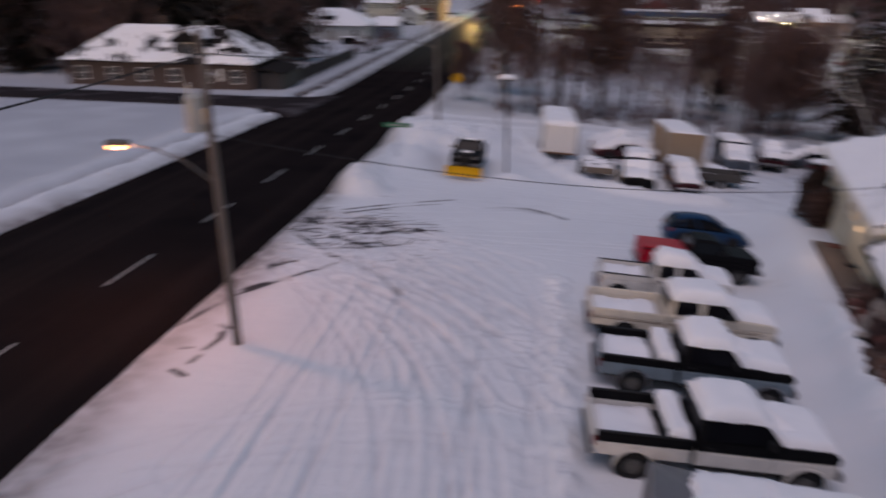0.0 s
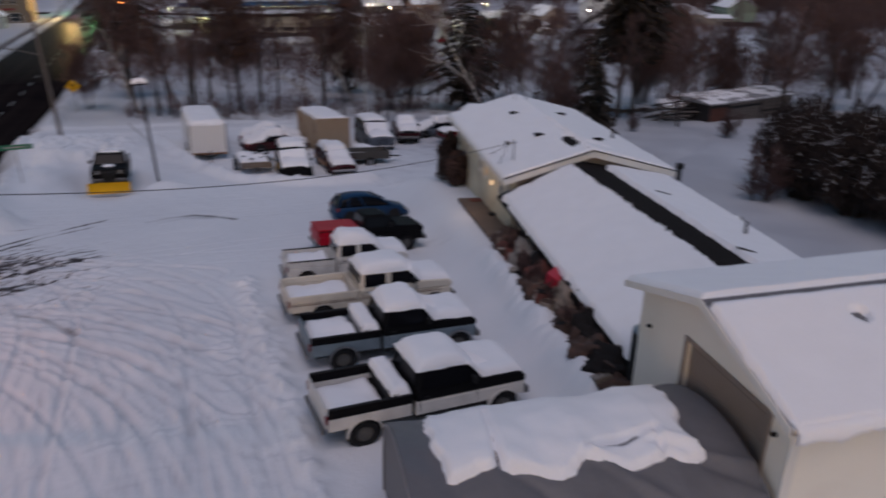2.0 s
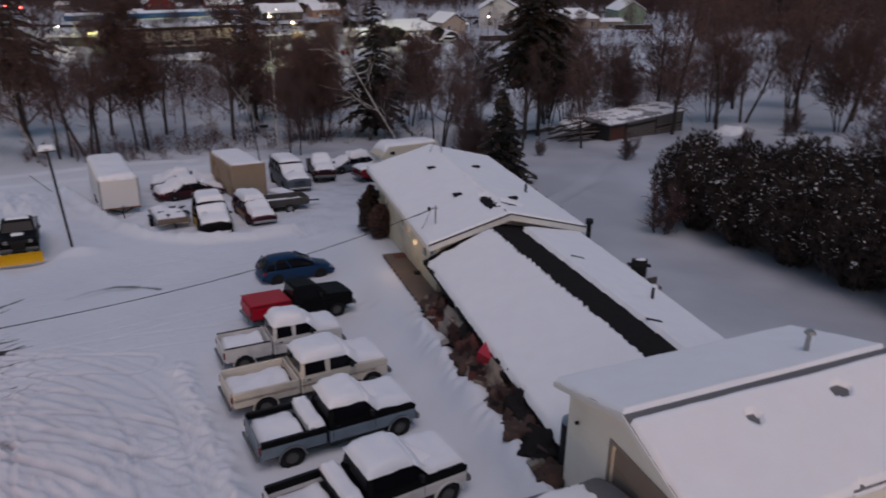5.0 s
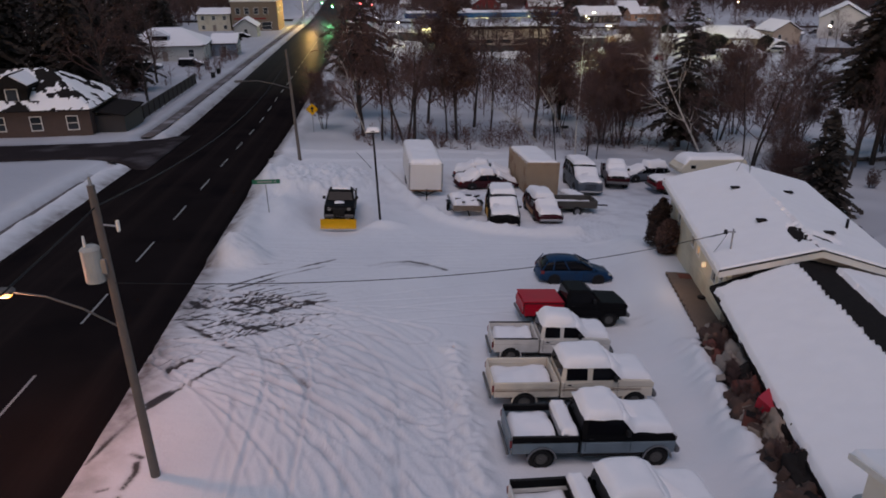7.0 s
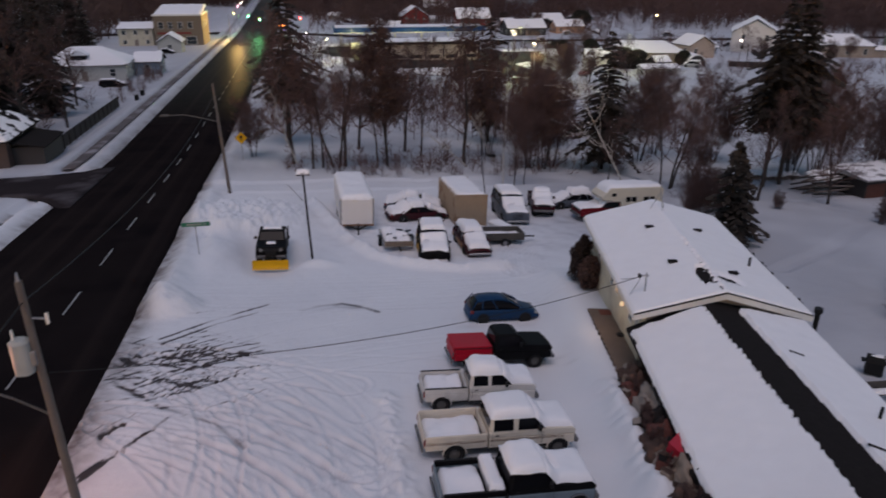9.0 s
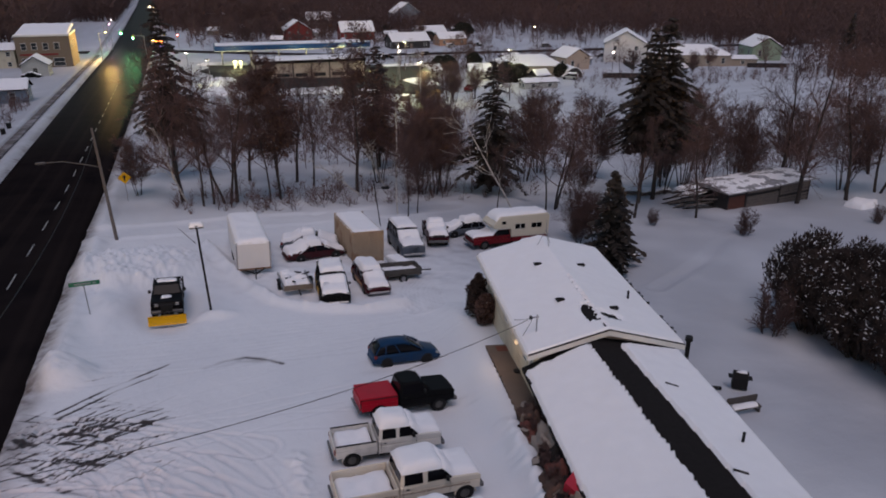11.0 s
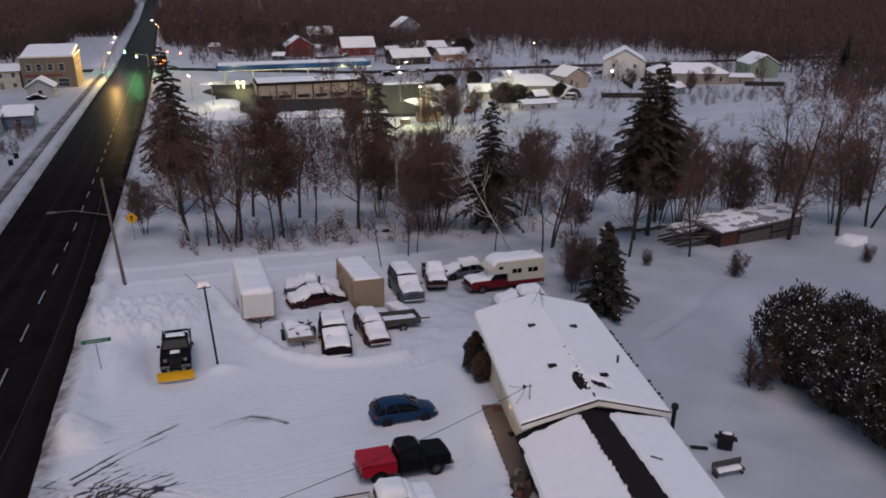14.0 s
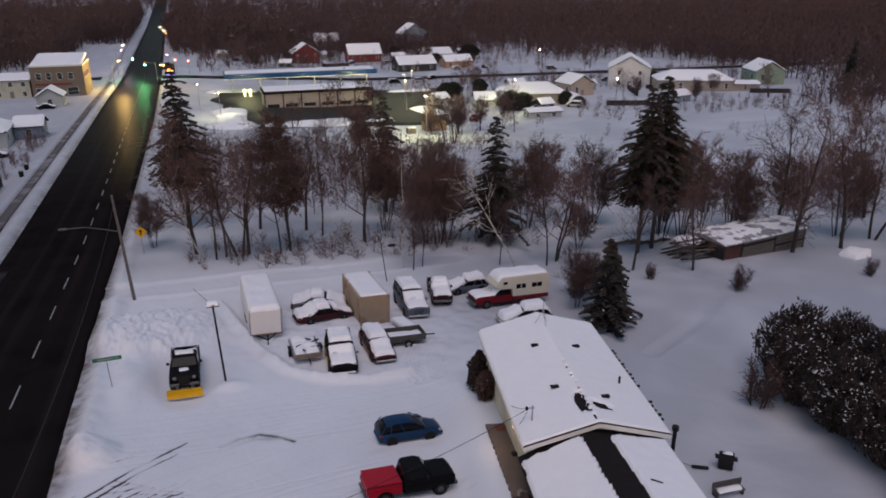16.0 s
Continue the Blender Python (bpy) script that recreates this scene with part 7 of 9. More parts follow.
# ---- far woods ----
def far_woods(name, label, rows, seed, material, slivers=30, thin=1.0):
    """Thousands of bare trees as one mesh: a thin trunk and a haze of fine twigs each. rows: (x0, x1, y0, y1, count, height)."""
    rng = np.random.RandomState(seed)
    tris = []
    for xa, xb, ya, yb, count, hgt in rows:
        x, y = rng.uniform(xa, xb, count), rng.uniform(ya, yb, count)
        h = hgt * rng.uniform(0.6, 1.15, count)
        b = np.stack([x, y, gz(x, y) - 0.3], -1)
        w = (0.10 + y * 0.00030)[:, None] * thin
        lean = rng.normal(0, 0.05, (count, 3))
        lean[:, 2] = 1
        top = b + lean * h[:, None]
        for a in (0.3, 1.87):
            e = np.array([math.cos(a), math.sin(a), 0]) * w
            tris.append(np.stack([b - e, b + e, top], 1))
        for k in range(slivers):
            f = rng.uniform(0.12, 0.98, count)
            p = b + (top - b) * f[:, None]
            a = rng.uniform(0, math.tau, count)
            ln = h * rng.uniform(0.14, 0.34, count) * (1.2 - 0.75 * f)
            d = np.stack([np.cos(a), np.sin(a), rng.uniform(0.3, 1.5, count)], -1)
            off = np.stack([np.cos(a), np.sin(a), np.zeros(count)], -1) * (ln * rng.uniform(0, 0.7, count))[:, None]
            e = rng.normal(0, 1, (count, 3))
            e /= np.linalg.norm(e, axis=1)[:, None]
            p = p + off
            tris.append(np.stack([p - e * w * 0.8, p + e * w * 0.8, p + d * ln[:, None]], 1))
    v = np.concatenate(tris, 0).reshape(-1, 3)
    ob = fast_mesh(name, v, np.arange(len(v)).reshape(-1, 3), material)
    return tagged(ob, label, "woods", kind="stuff")


far_woods("far_woods", "bare brown woods beyond the town", [(168, 640, 312, 430, 2600, 14), (20, 900, 430, 580, 4200, 16), (-5, 1300, 580, 820, 4600, 18), (-300, 1900, 820, 1300, 4200, 21), (2, 60, 320, 425, 160, 10), (60, 165, 365, 430, 420, 12), (-4, 60, 385, 480, 800, 13), (-6, 14, 480, 580, 260, 14)], 3, TWIG, slivers=34)
far_woods("far_woods", "bare brown woods west of the road", [(-170, -48, 330, 430, 1200, 15), (-330, -48, 430, 760, 2400, 17), (-150, -62, 90, 300, 1500, 14), (-120, -50, 84, 125, 420, 14), (-52, -27, 450, 760, 700, 15)], 4, TWIG, slivers=34)
far_woods("far_woods", "bare brown woods east of the field", [(205, 440, 90, 215, 2300, 13), (120, 205, 55, 100, 200, 11), (95, 150, 10, 70, 330, 11), (225, 500, 240, 320, 1500, 14), (165, 230, 140, 165, 200, 8)], 5, TWIG, slivers=34)
far_woods("far_brush", "low bare brush round the field's edge", [(60, 100, 70, 90, 150, 5.0), (-2, 36, 68.5, 77, 130, 2.4), (24, 60, 86, 100, 130, 5.0), (78, 175, 100, 135, 50, 3.0), (100, 190, 150, 172, 90, 3.0), (-4, 30, 88, 125, 260, 6.0), (5, 60, 120, 140, 120, 4.0), (6, 160, 300, 440, 800, 5.0), (70, 220, 150, 182, 110, 3.2), (110, 215, 205, 250, 300, 5.0), (62, 115, 205, 262, 120, 4.0), (-60, -38, 100, 128, 60, 4.5), (-44, -30, 90, 118, 70, 3.5), (-30, -26, 120, 160, 40, 3.0)], 6, TWIG_RED, slivers=40, thin=0.35)
for i, (x, y, s) in enumerate(((-47, 96, 1.0), (-52, 92, 1.15), (-42, 101, 0.9), (-58, 99, 1.2), (-50, 108, 1.1), (-63, 90, 1.2), (-44, 118, 1.0), (-54, 120, 1.1), (-60, 132, 1.1), (-66, 112, 1.2), (-49, 168, 1.2), (-44, 172, 1.1), (-54, 165, 1.2), (-58, 158, 1.1))):
    put_spruce(14.0, 3.4, 40 + i % 3, x, y, s, i * 57, "dark spruce behind the cottages dusted with snow", "spruces across the road", snow=0.18, dens=0.6)
for i in range(46):
    x, y = (-0.27 * 190 - rt.uniform(0, 34), rt.uniform(160, 200)) if i < 22 else ((rt.uniform(140, 420), rt.uniform(330, 520)) if i < 38 else (rt.uniform(200, 330), rt.uniform(110, 190)))
    put_spruce(14.0, 3.4, 40 + i % 3, x, y, rt.uniform(0.8, 1.25), rt.uniform(0, 360), "far dark spruce dusted with snow", "far spruces", snow=0.18 if i < 22 else 0.04, dens=0.6)

# dark spruces crowding the brick cottage
for i, (x, y, k) in enumerate(((-36, 96, 1.15), (-44, 93, 1.3), (-53, 96, 1.4), (-40, 104, 1.35), (-62, 88, 1.5), (-48, 106, 1.5), (-57, 108, 1.5), (-70, 97, 1.6), (-34, 110, 1.1), (-44, 116, 1.4), (-64, 115, 1.6), (-55, 126, 1.5), (-76, 84, 1.5), (-80, 104, 1.7), (-47, 134, 1.4), (-66, 140, 1.5))):
    put_spruce(14.0, 4.0, 50 + i % 3, x, y, k, i * 83, "tall dark spruce crowding the brick cottage", "spruces round the cottage", snow=0.02, dens=0.9)
for i, (x, y, k) in enumerate(((-31, 92, 1.0), (-47.5, 88.5, 1.1), (-52, 90, 1.0), (-29.5, 101, 0.8), (-33, 119, 0.9))):
    put_tree("bare_tree", (big_d, big_b, big_c)[i % 3], TN, x, y, k, i * 70, "tall bare tree beside the cottage", "tree", "bare trees round the cottage")
# yard trees among the houses of the town
for i in range(64):
    x, y = (rt.uniform(14, 160), rt.uniform(318, 440)) if i < 34 else ((rt.uniform(70, 215), rt.uniform(165, 235)) if i < 50 else (rt.uniform(8, 70), rt.uniform(132, 160)))
    if 86 < x < 106 and 182 < y < 200 or abs(x - 158) < 16 and abs(y - 198) < 12 or abs(x - 149) < 12 and abs(y - 221) < 11:
        y += 34
    put_tree("bare_tree", (clump, clump2, big_c, thin_a)[i % 4], TN, x, y, rt.uniform(0.55, 0.95), rt.uniform(0, 360), "bare yard tree among the houses", "tree", "yard trees of the town")
for i, (x, y) in enumerate(((-52, 176), (-57, 184), (-61, 178), (-56, 196), (-64, 200), (-60, 212), (-68, 190), (-50, 186), (-66, 214), (-72, 206), (-58, 170), (-65, 168))):
    put_spruce(14.0, 4.0, 50 + i % 3, x, y, 1.25, i * 83, "tall dark spruce behind the pale bungalow", "spruces behind the bungalow", snow=0.02, dens=0.9)

# ---- town beyond and across the road ----
def rect_windows(t, parent_wall, face, spans, zb, zt, depth_at, lit=()):
    """Windows with frames on one face of a house. face: 's' (y = depth_at) or 'w'/'e' (x = depth_at)."""
    for i, (a, b) in enumerate(spans):
        mt = WINLIT if i in lit else WINGLASS
        if face == "s":
            w = part("window", box(a, b, depth_at - 0.03, depth_at + 0.02, zb, zt), mt, t, "lit window" if i in lit else "")
            f = bmesh.new()
            for q in ((a - 0.08, a, zb - 0.08, zt + 0.08), (b, b + 0.08, zb - 0.08, zt + 0.08), (a, b, zt, zt + 0.08), (a, b, zb - 0.08, zb), (a, b, (zb + zt) / 2 - 0.03, (zb + zt) / 2 + 0.03)):
                box(q[0], q[1], depth_at - 0.06, depth_at + 0.01, q[2], q[3], bm=f)
        else:
            e = -1 if face == "w" else 1
            w = part("window", box(min(depth_at, depth_at + e * 0.03), max(depth_at, depth_at + e * 0.03), a, b, zb, zt), mt, t)
            f = bmesh.new()
            xa, xb = sorted((depth_at, depth_at + e * 0.06))
            for q in ((a - 0.08, a, zb - 0.08, zt + 0.08), (b, b + 0.08, zb - 0.08, zt + 0.08), (a, b, zt, zt + 0.08), (a, b, zb - 0.08, zb)):
                box(xa, xb, q[0], q[1], q[2], q[3], bm=f)
        part("frame", f, TRIM, w)


def simple_house(name, x, y, rz, w, l, h, rise, wall, label, snow=0.3, ridge="x", chimney=None, wins=3, door=True, roofmat=None, over=0.4, storeys=1, lit=(), sink=0.3, hip=False, category="house", group="houses of the town", bare=None, roof_step=0.0):
    """w along x, l along y; the front looks to -y. ridge: the axis that the ridge follows."""
    t = thing(name, pose(x, y, float(gz(x, y)) - sink, 0, 0, rz), label, category, group)
    hw, hl = w / 2, l / 2
    part("wall", box(-hw, hw, -hl, hl, 0, h), wall, t)
    zf = None
    o = over
    if ridge == "x":
        prof = [(-hl - o, h - 0.02), (0, h + rise), (hl + o, h - 0.02), (hl + o, h - 0.2), (0, h + rise - 0.2), (-hl - o, h - 0.2)]
        body = prism(prof, -hw - o, hw + o, axis="x")
        zf = lambda px, py: h + rise * (1 - abs(py) / (hl + o)) - 0.02 * abs(py) / (hl + o)
        if not hip:
            part("gable", prism([(-hl, h), (hl, h), (0, h + rise * 0.88)], -hw + 0.01, hw - 0.01, axis="x"), wall, t)
    else:
        prof = [(-hw - o, h - 0.02), (0, h + rise), (hw + o, h - 0.02), (hw + o, h - 0.2), (0, h + rise - 0.2), (-hw - o, h - 0.2)]
        body = prism(prof, -hl - o, hl + o, axis="y")
        zf = lambda px, py: h + rise * (1 - abs(px) / (hw + o))
        part("gable", prism([(-hw, h), (hw, h), (0, h + rise * 0.88)], -hl + 0.01, hl - 0.01, axis="y"), wall, t)
    if hip:
        zf0 = zf
        zf = lambda px, py: min(zf0(px, py), h + rise * max(0, hw + o - abs(px)) / (hl + o) * 1.0)
        body.free()
        body = loft([[(-hw - o, -hl - o, h - 0.14), (hw + o, -hl - o, h - 0.14), (hw + o, hl + o, h - 0.14), (-hw - o, hl + o, h - 0.14)], [(-hw - o, -hl - o, h - 0.02), (hw + o, -hl - o, h - 0.02), (hw + o, hl + o, h - 0.02), (-hw - o, hl + o, h - 0.02)], [(-hw + hl, -0.02, h + rise), (hw - hl, -0.02, h + rise), (hw - hl, 0.02, h + rise), (-hw + hl, 0.02, h + rise)]])
    part("roof", body, roofmat or SHINGLE, t)
    if snow:
        roof_snow("snow", t, -hw - o, hw + o, -hl - o, hl + o, zf, snow, int(abs(x)) % 17, bare, step=roof_step or max(0.3, w / 26), label="snow on the roof")
    for s in range(storeys):
        zb = s * h / storeys + h / storeys * 0.38
        zt = zb + h / storeys * 0.40
        n = wins
        spans = [(-hw + w * (i + 0.5) / n - 0.5, -hw + w * (i + 0.5) / n + 0.5) for i in range(n)]
        rect_windows(t, None, "s", [q for i, q in enumerate(spans) if not (door and s == 0 and i == n // 2)], zb, zt, -hl, lit)
        for e, face in ((-1, "w"), (1, "e")):
            rect_windows(t, None, face, [(-hl * 0.5 - 0.5, -hl * 0.5 + 0.5), (hl * 0.5 - 0.5, hl * 0.5 + 0.5)], zb, zt, e * hw)
    if door:
        part("door", box(-0.5, 0.5, -hl - 0.03, -hl + 0.02, 0.3, 2.35), DOORBROWN, t)
    if chimney:
        cx, cy = chimney
        part("chimney", box(cx - 0.35, cx + 0.35, cy - 0.35, cy + 0.35, h, h + rise + 0.9, 0.03), BRICK, t)
    return t


BRICK = mat("brown_brick", (0.080, 0.054, 0.046), 0.9, vary=0.25, scale=2.5, bump=0.4)
YSTUCCO = mat("yellow_stucco", (0.20, 0.15, 0.108), 0.85, vary=0.12, scale=1.0, bump=0.2)
PALE = mat("pale_siding", (0.50, 0.49, 0.46), 0.75, vary=0.08, scale=1.0, bump=0.1)
TANW = mat("tan_siding", (0.34, 0.28, 0.23), 0.75, vary=0.1, scale=1.0, bump=0.1)
REDW = mat("red_siding", (0.22, 0.025, 0.022), 0.75, vary=0.15, scale=1.0, bump=0.1)
BLUEW = mat("slate_blue_siding", (0.22, 0.26, 0.32), 0.75, vary=0.1, scale=1.0, bump=0.1)
GREENW = mat("sage_green_siding", (0.26, 0.33, 0.24), 0.75, vary=0.1, scale=1.0, bump=0.1)
PEACH = mat("peach_siding", (0.50, 0.28, 0.18), 0.75, vary=0.1, scale=1.0, bump=0.1)
DARKW = mat("dark_siding", (0.035, 0.032, 0.034), 0.75, vary=0.2, scale=1.0, bump=0.1)
CANOPYBLUE = paint("canopy_blue", (0.008, 0.038, 0.14), 0.4, 0.2)

# brick house with a dormer at the side street's corner
bh = simple_house("brick_house", -39.0, 82.3, 1.0, 21.0, 9.6, 3.3, 3.4, BRICK, "brown brick cottage with a dormer and snowy hipped roof", wins=6, door=False, snow=0.10, chimney=(-2, 1.5), hip=True, bare=lambda x, y: 1.0 if noise.noise((x * 0.4 + 3, y * 0.8, 2.0)) + 0.6 * noise.noise((x * 2.4 + y, y * 1.3, 7.0)) > (0.0 if x > 1.5 else 0.18) + (0.06 if x > 5.5 else 0.0) else 0.0, roof_step=0.22)
dm = part("dormer", box(1.7, 4.7, -4.0, -0.5, 3.5, 5.6), SHINGLE, bh, "dark dormer with one window")
part("dormer_roof", prism([(1.3, 5.5), (3.2, 6.7), (5.1, 5.5), (5.1, 5.36), (1.3, 5.36)], -4.4, 0.0), SHINGLE, bh)
for sgn in (-1, 1):
    part("dormer_snow", quad_panel([(3.2 + sgn * 0.25, -4.3, 6.56), (3.2 + sgn * 0.25, -0.6, 6.56), (3.2 + sgn * 1.75, -0.6, 5.62), (3.2 + sgn * 1.75, -4.3, 5.62)], 0.10, (sgn * 0.5, 0, 0.85)), SNOW, bh, "snow on the dormer roof")
part("frame", box(2.58, 3.82, -4.015, -3.99, 3.98, 5.32), TRIM, dm)
part("window", box(2.70, 3.70, -4.05, -4.018, 4.1, 5.2), WINGLASS, dm)
part("annex", box(10.52, 13.4, -3.6, 3.0, 0, 2.3), DARKW, bh, "dark timber annex")
part("annex_roof", prism([(10.4, 2.75), (13.7, 2.2), (13.7, 2.32), (10.4, 2.88)], -3.9, 3.2), SHINGLE, bh, "dark annex roof")

# board fence along the western pavement
fence = thing("board_fence", pose(-25.9, 79.5, float(gz(-25.9, 79.5)), 0, 0, 0), "dark wooden board fence along the pavement", "fence")
FENCEW = mat("dark_fence_wood", (0.030, 0.023, 0.022), 0.9, vary=0.3, scale=2, bump=0.4)
fb = box(-0.02, 0.02, 0, 0.235, 0.1, 1.55)
fme = part("board", fb, FENCEW, fence).data
first_board = True
for k in range(150):
    y = 79.5 + k * 0.245
    x = -25.9 - 0.018 * (y - 79.5)
    if first_board:
        o, first_board = [q for q in fence.children if q.name.startswith("board")][0], False
    else:
        o = new("board", fme)
        o.parent = fence
    o.location = (x + 25.9, y - 79.5, float(gz(x, y)) - float(gz(-25.9, 79.5)) + 0.06 * math.sin(k * 1.7))
for k in range(16):
    y = 79.5 + k * 2.45
    x = -25.82 - 0.018 * (y - 79.5)
    o = part("post", box(-0.05, 0.05, -0.05, 0.05, -0.1, 1.65), FENCEW, fence)
    o.location = (x + 25.9, y - 79.5, float(gz(x, y)) - float(gz(-25.9, 79.5)))

white_house = simple_house("white_house", -40.0, 156.0, 3, 15, 10, 3.4, 2.9, PALE, "pale bungalow with a snowy hipped roof and dormer", wins=3, hip=True, snow=0.3)
wd = part("dormer", box(-2.2, 0.6, -4.2, -1.0, 3.6, 5.4), SHINGLE, white_house, "dark dormer in the snowy roof")
part("window", box(-1.3, -0.3, -4.24, -4.205, 4.0, 5.0), WINGLASS, wd)
part("dormer_roof", prism([(-2.6, 5.3), (-0.8, 6.3), (1.0, 5.3), (1.0, 5.2), (-2.6, 5.2)], -4.5, -0.6), SNOW, white_house, "snow on the dormer roof")
simple_house("dark_shed", -30.0, 163.0, 0, 5, 6, 3.0, 1.5, BLUEW, "small blue-grey outbuilding with snowy roof", wins=1, door=False)
car("parked_car", place(-41.5, 137.5, 5), "dark car under snow in the driveway", GREYBLUE, L=4.6, kind="wagon", snow=0.15, group="cars across the road")
car("parked_car", place(-35.0, 141.5, 0), "dark car in the cleared driveway", BLACK_P, L=4.7, kind="wagon", snow=0.08, group="cars across the road")
car("parked_car", place(-36.5, 210.0, 0), "dark car before the little garage", BLACK_P, L=4.6, kind="sedan", snow=0.1, group="cars across the road")
simple_house("little_garage", -33.6, 216.0, 0, 6.2, 6.5, 3.2, 2.2, PALE, "small white gabled garage", wins=1, door=False, ridge="y", snow=0.25)

# two-storey yellow block with its white wing
yb = thing("corner_block", pose(-34.0, 247, float(gz(-35.5, 247)) - 0.3, 0, 0, 0), "two-storey yellow stucco shop block with a snowy flat roof", "shop", "houses of the town")
part("wall", box(-7.6, 6.4, -8, 10, 0, 9.2), YSTUCCO, yb)
part("parapet", box(-7.8, 6.6, -8.2, 10.2, 9.2, 9.7, 0.05), TRIM, yb)
snow_cap("snow", -7.6, 6.4, -8, 10, 9.7, 0.3, yb, seed=3, step=0.6, zf=lambda x, y: 9.6 + 0.10 * (y + 8))
rect_windows(yb, None, "s", [(-6.2, -4.9), (-3.5, -2.2), (-0.6, 0.7), (2.3, 3.6)], 5.6, 7.4, -8)
rect_windows(yb, None, "s", [(-6.6, -4.2), (-3.2, -0.8), (1.5, 4.4)], 1.0, 3.2, -8)
rect_windows(yb, None, "e", [(-5.5, -4.3), (-1.5, -0.3), (3, 4.2)], 5.6, 7.4, 6.4)
part("red_sign_band", box(-6.8, 3.0, -8.12, -8.0, 4.0, 4.5, 0.02), REDW, yb, "red sign band over the shopfront")
simple_house("white_wing", -47.5, 247.5, 0, 10, 13, 5.6, 1.2, CREAM, "plain cream two-storey wing beside the yellow block", wins=3, storeys=2, snow=0.3)

# filling station: canopy, shop, pumps
st = thing("filling_station", pose(36, 236, float(gz(36, 236)), 0, 0, -1.5), "filling station with a long blue canopy and snowy roof", "filling station")
part("canopy", box(-24, 24, -4, 6, 5.6, 7.1, 0.08), CANOPYBLUE, st, "long blue canopy fascia")
part("canopy_trim", box(-24.05, 24.05, -4.06, -4.0, 5.5, 5.65), TRIM, st)
snow_cap("canopy_snow", -23.8, 23.8, -3.0, 5.8, 7.1, 0.15, st, seed=9, step=0.7)
for k in range(6):
    part("canopy_post", box(-22 + k * 8.6, -21.6 + k * 8.6, -0.2, 0.2, 0, 5.6), PALE, st)
part("soffit", box(-23.5, 23.5, -3.5, 5.5, 5.5, 5.59), TRIM, st)
shopb = thing("station_shop", pose(31, 203, float(gz(31, 203)), 0, 0, -1.5), "low tan shop with dark pillars and a snowy flat roof", "shop")
part("wall", box(-11, 18.5, -5, 5, 0, 4.2), mat("pale_shop_panels", (0.46, 0.38, 0.33), 0.7, vary=0.08), shopb)
for k in range(7):
    part("pillar", box(-11 + k * 4.9 - 0.15, -11 + k * 4.9 + 0.15, -5.25, -5.0, 0, 4.2), DARKW, shopb)
part("parapet", box(-11.3, 18.8, -5.4, 5.2, 4.2, 4.9, 0.05), SHINGLE, shopb)
snow_cap("snow", -11, 18.5, -5, 5, 4.9, 0.2, shopb, seed=4, step=0.5)
for k in range(6):
    part("window", box(-10.4 + k * 4.9, -7.2 + k * 4.9, -5.04, -4.98, 0.6, 1.5), WINGLASS, shopb)
PUMPGLOW = glow("pump_light", (1.0, 0.92, 0.45), 2.5)
for x, y in ((17.0, 226), (18.6, 226), (52.5, 222), (54.0, 222)):
    p = thing("fuel_pump", place(x, y), "fuel pump under the canopy lights", "fuel pump", "fuel pumps")
    part("cabinet", box(-0.4, 0.4, -0.3, 0.3, 0, 1.7, 0.04), TRIM, p)
    part("head", box(-0.45, 0.45, -0.2, 0.2, 1.7, 2.2, 0.04), PUMPGLOW, p, "lit pump head")
for x, y, w in ((17.5, 222, 2200), (53, 218, 3200), (36, 228, 500)):
    lamp("canopy_lamp", (x, y, float(gz(x, y)) + 4.6), w, GREENISH, 0.6)
sg = thing("price_sign", place(-3.8, 262), "lit red and orange station price sign", "sign")
part("post", box(-0.2, 0.2, -0.2, 0.2, 0, 5.5), STEEL, sg)
part("panel", box(-1.6, 1.6, -0.25, 0.25, 3.2, 7.2, 0.05), DARKW, sg)
part("display", box(-1.2, 1.2, -0.30, -0.25, 4.6, 5.6), glow("sign_orange", (1.0, 0.25, 0.05), 4.0), sg, "glowing orange display")
part("display", box(-1.4, 1.4, -0.30, -0.25, 3.3, 4.1), glow("sign_blue", (0.15, 0.12, 0.5), 0.8), sg, "dim violet display")
LENS_W = glow("lamp_white", (1.0, 0.93, 0.68), 30)
for x, y, hgt, w in ((48.4, 147.0, 8.5, 3200), (7.5, 181, 6.0, 700), (57, 190, 8.0, 1800), (84, 178, 8.5, 1800), (68, 220, 8.5, 1800), (3.2, 196, 6.5, 0), (62, 208, 8.0, 0)):
    p = thing("lot_lamp", place(x, y), "tall thin lot lamp with a lit head", "lamp post", "station lot lamps")
    part("pole", tube((0, 0, 0), (0, 0, hgt), 0.09, 0.06, n=8), STEEL, p)
    part("head", box(-0.7, 0.35, -0.2, 0.2, hgt, hgt + 0.18, 0.03), PLASTIC, p)
    part("lens", box(-0.6, 0.25, -0.15, 0.15, hgt - 0.03, hgt - 0.003), LENS_W, p, "glowing lens")
    if w:
        lamp("lot_light", (x, y, float(gz(x, y)) + hgt - 0.4), w, GREENISH, 0.25)
bx = thing("timber_store", place(52.5, 152.5, 3), "small tan timber enclosure at the lot's edge", "enclosure")
for k in range(4):
    part("panel", box(-2.5 + k * 1.3, -1.3 + k * 1.3, -0.06, 0.06, 0, 1.9, 0.02), mat("tan_timber", (0.30, 0.19, 0.10), 0.8, vary=0.2), bx)
part("side", box(-2.5, -2.38, 0.06, 2.6, 0, 1.9), MATS["tan_timber"], bx)
part("side", box(2.5, 2.62, 0.06, 2.6, 0, 1.9), MATS["tan_timber"], bx)
bx2 = thing("wooden_crate", place(46.0, 150.5, -4), "squat wooden bin with snow on its lid", "bin")
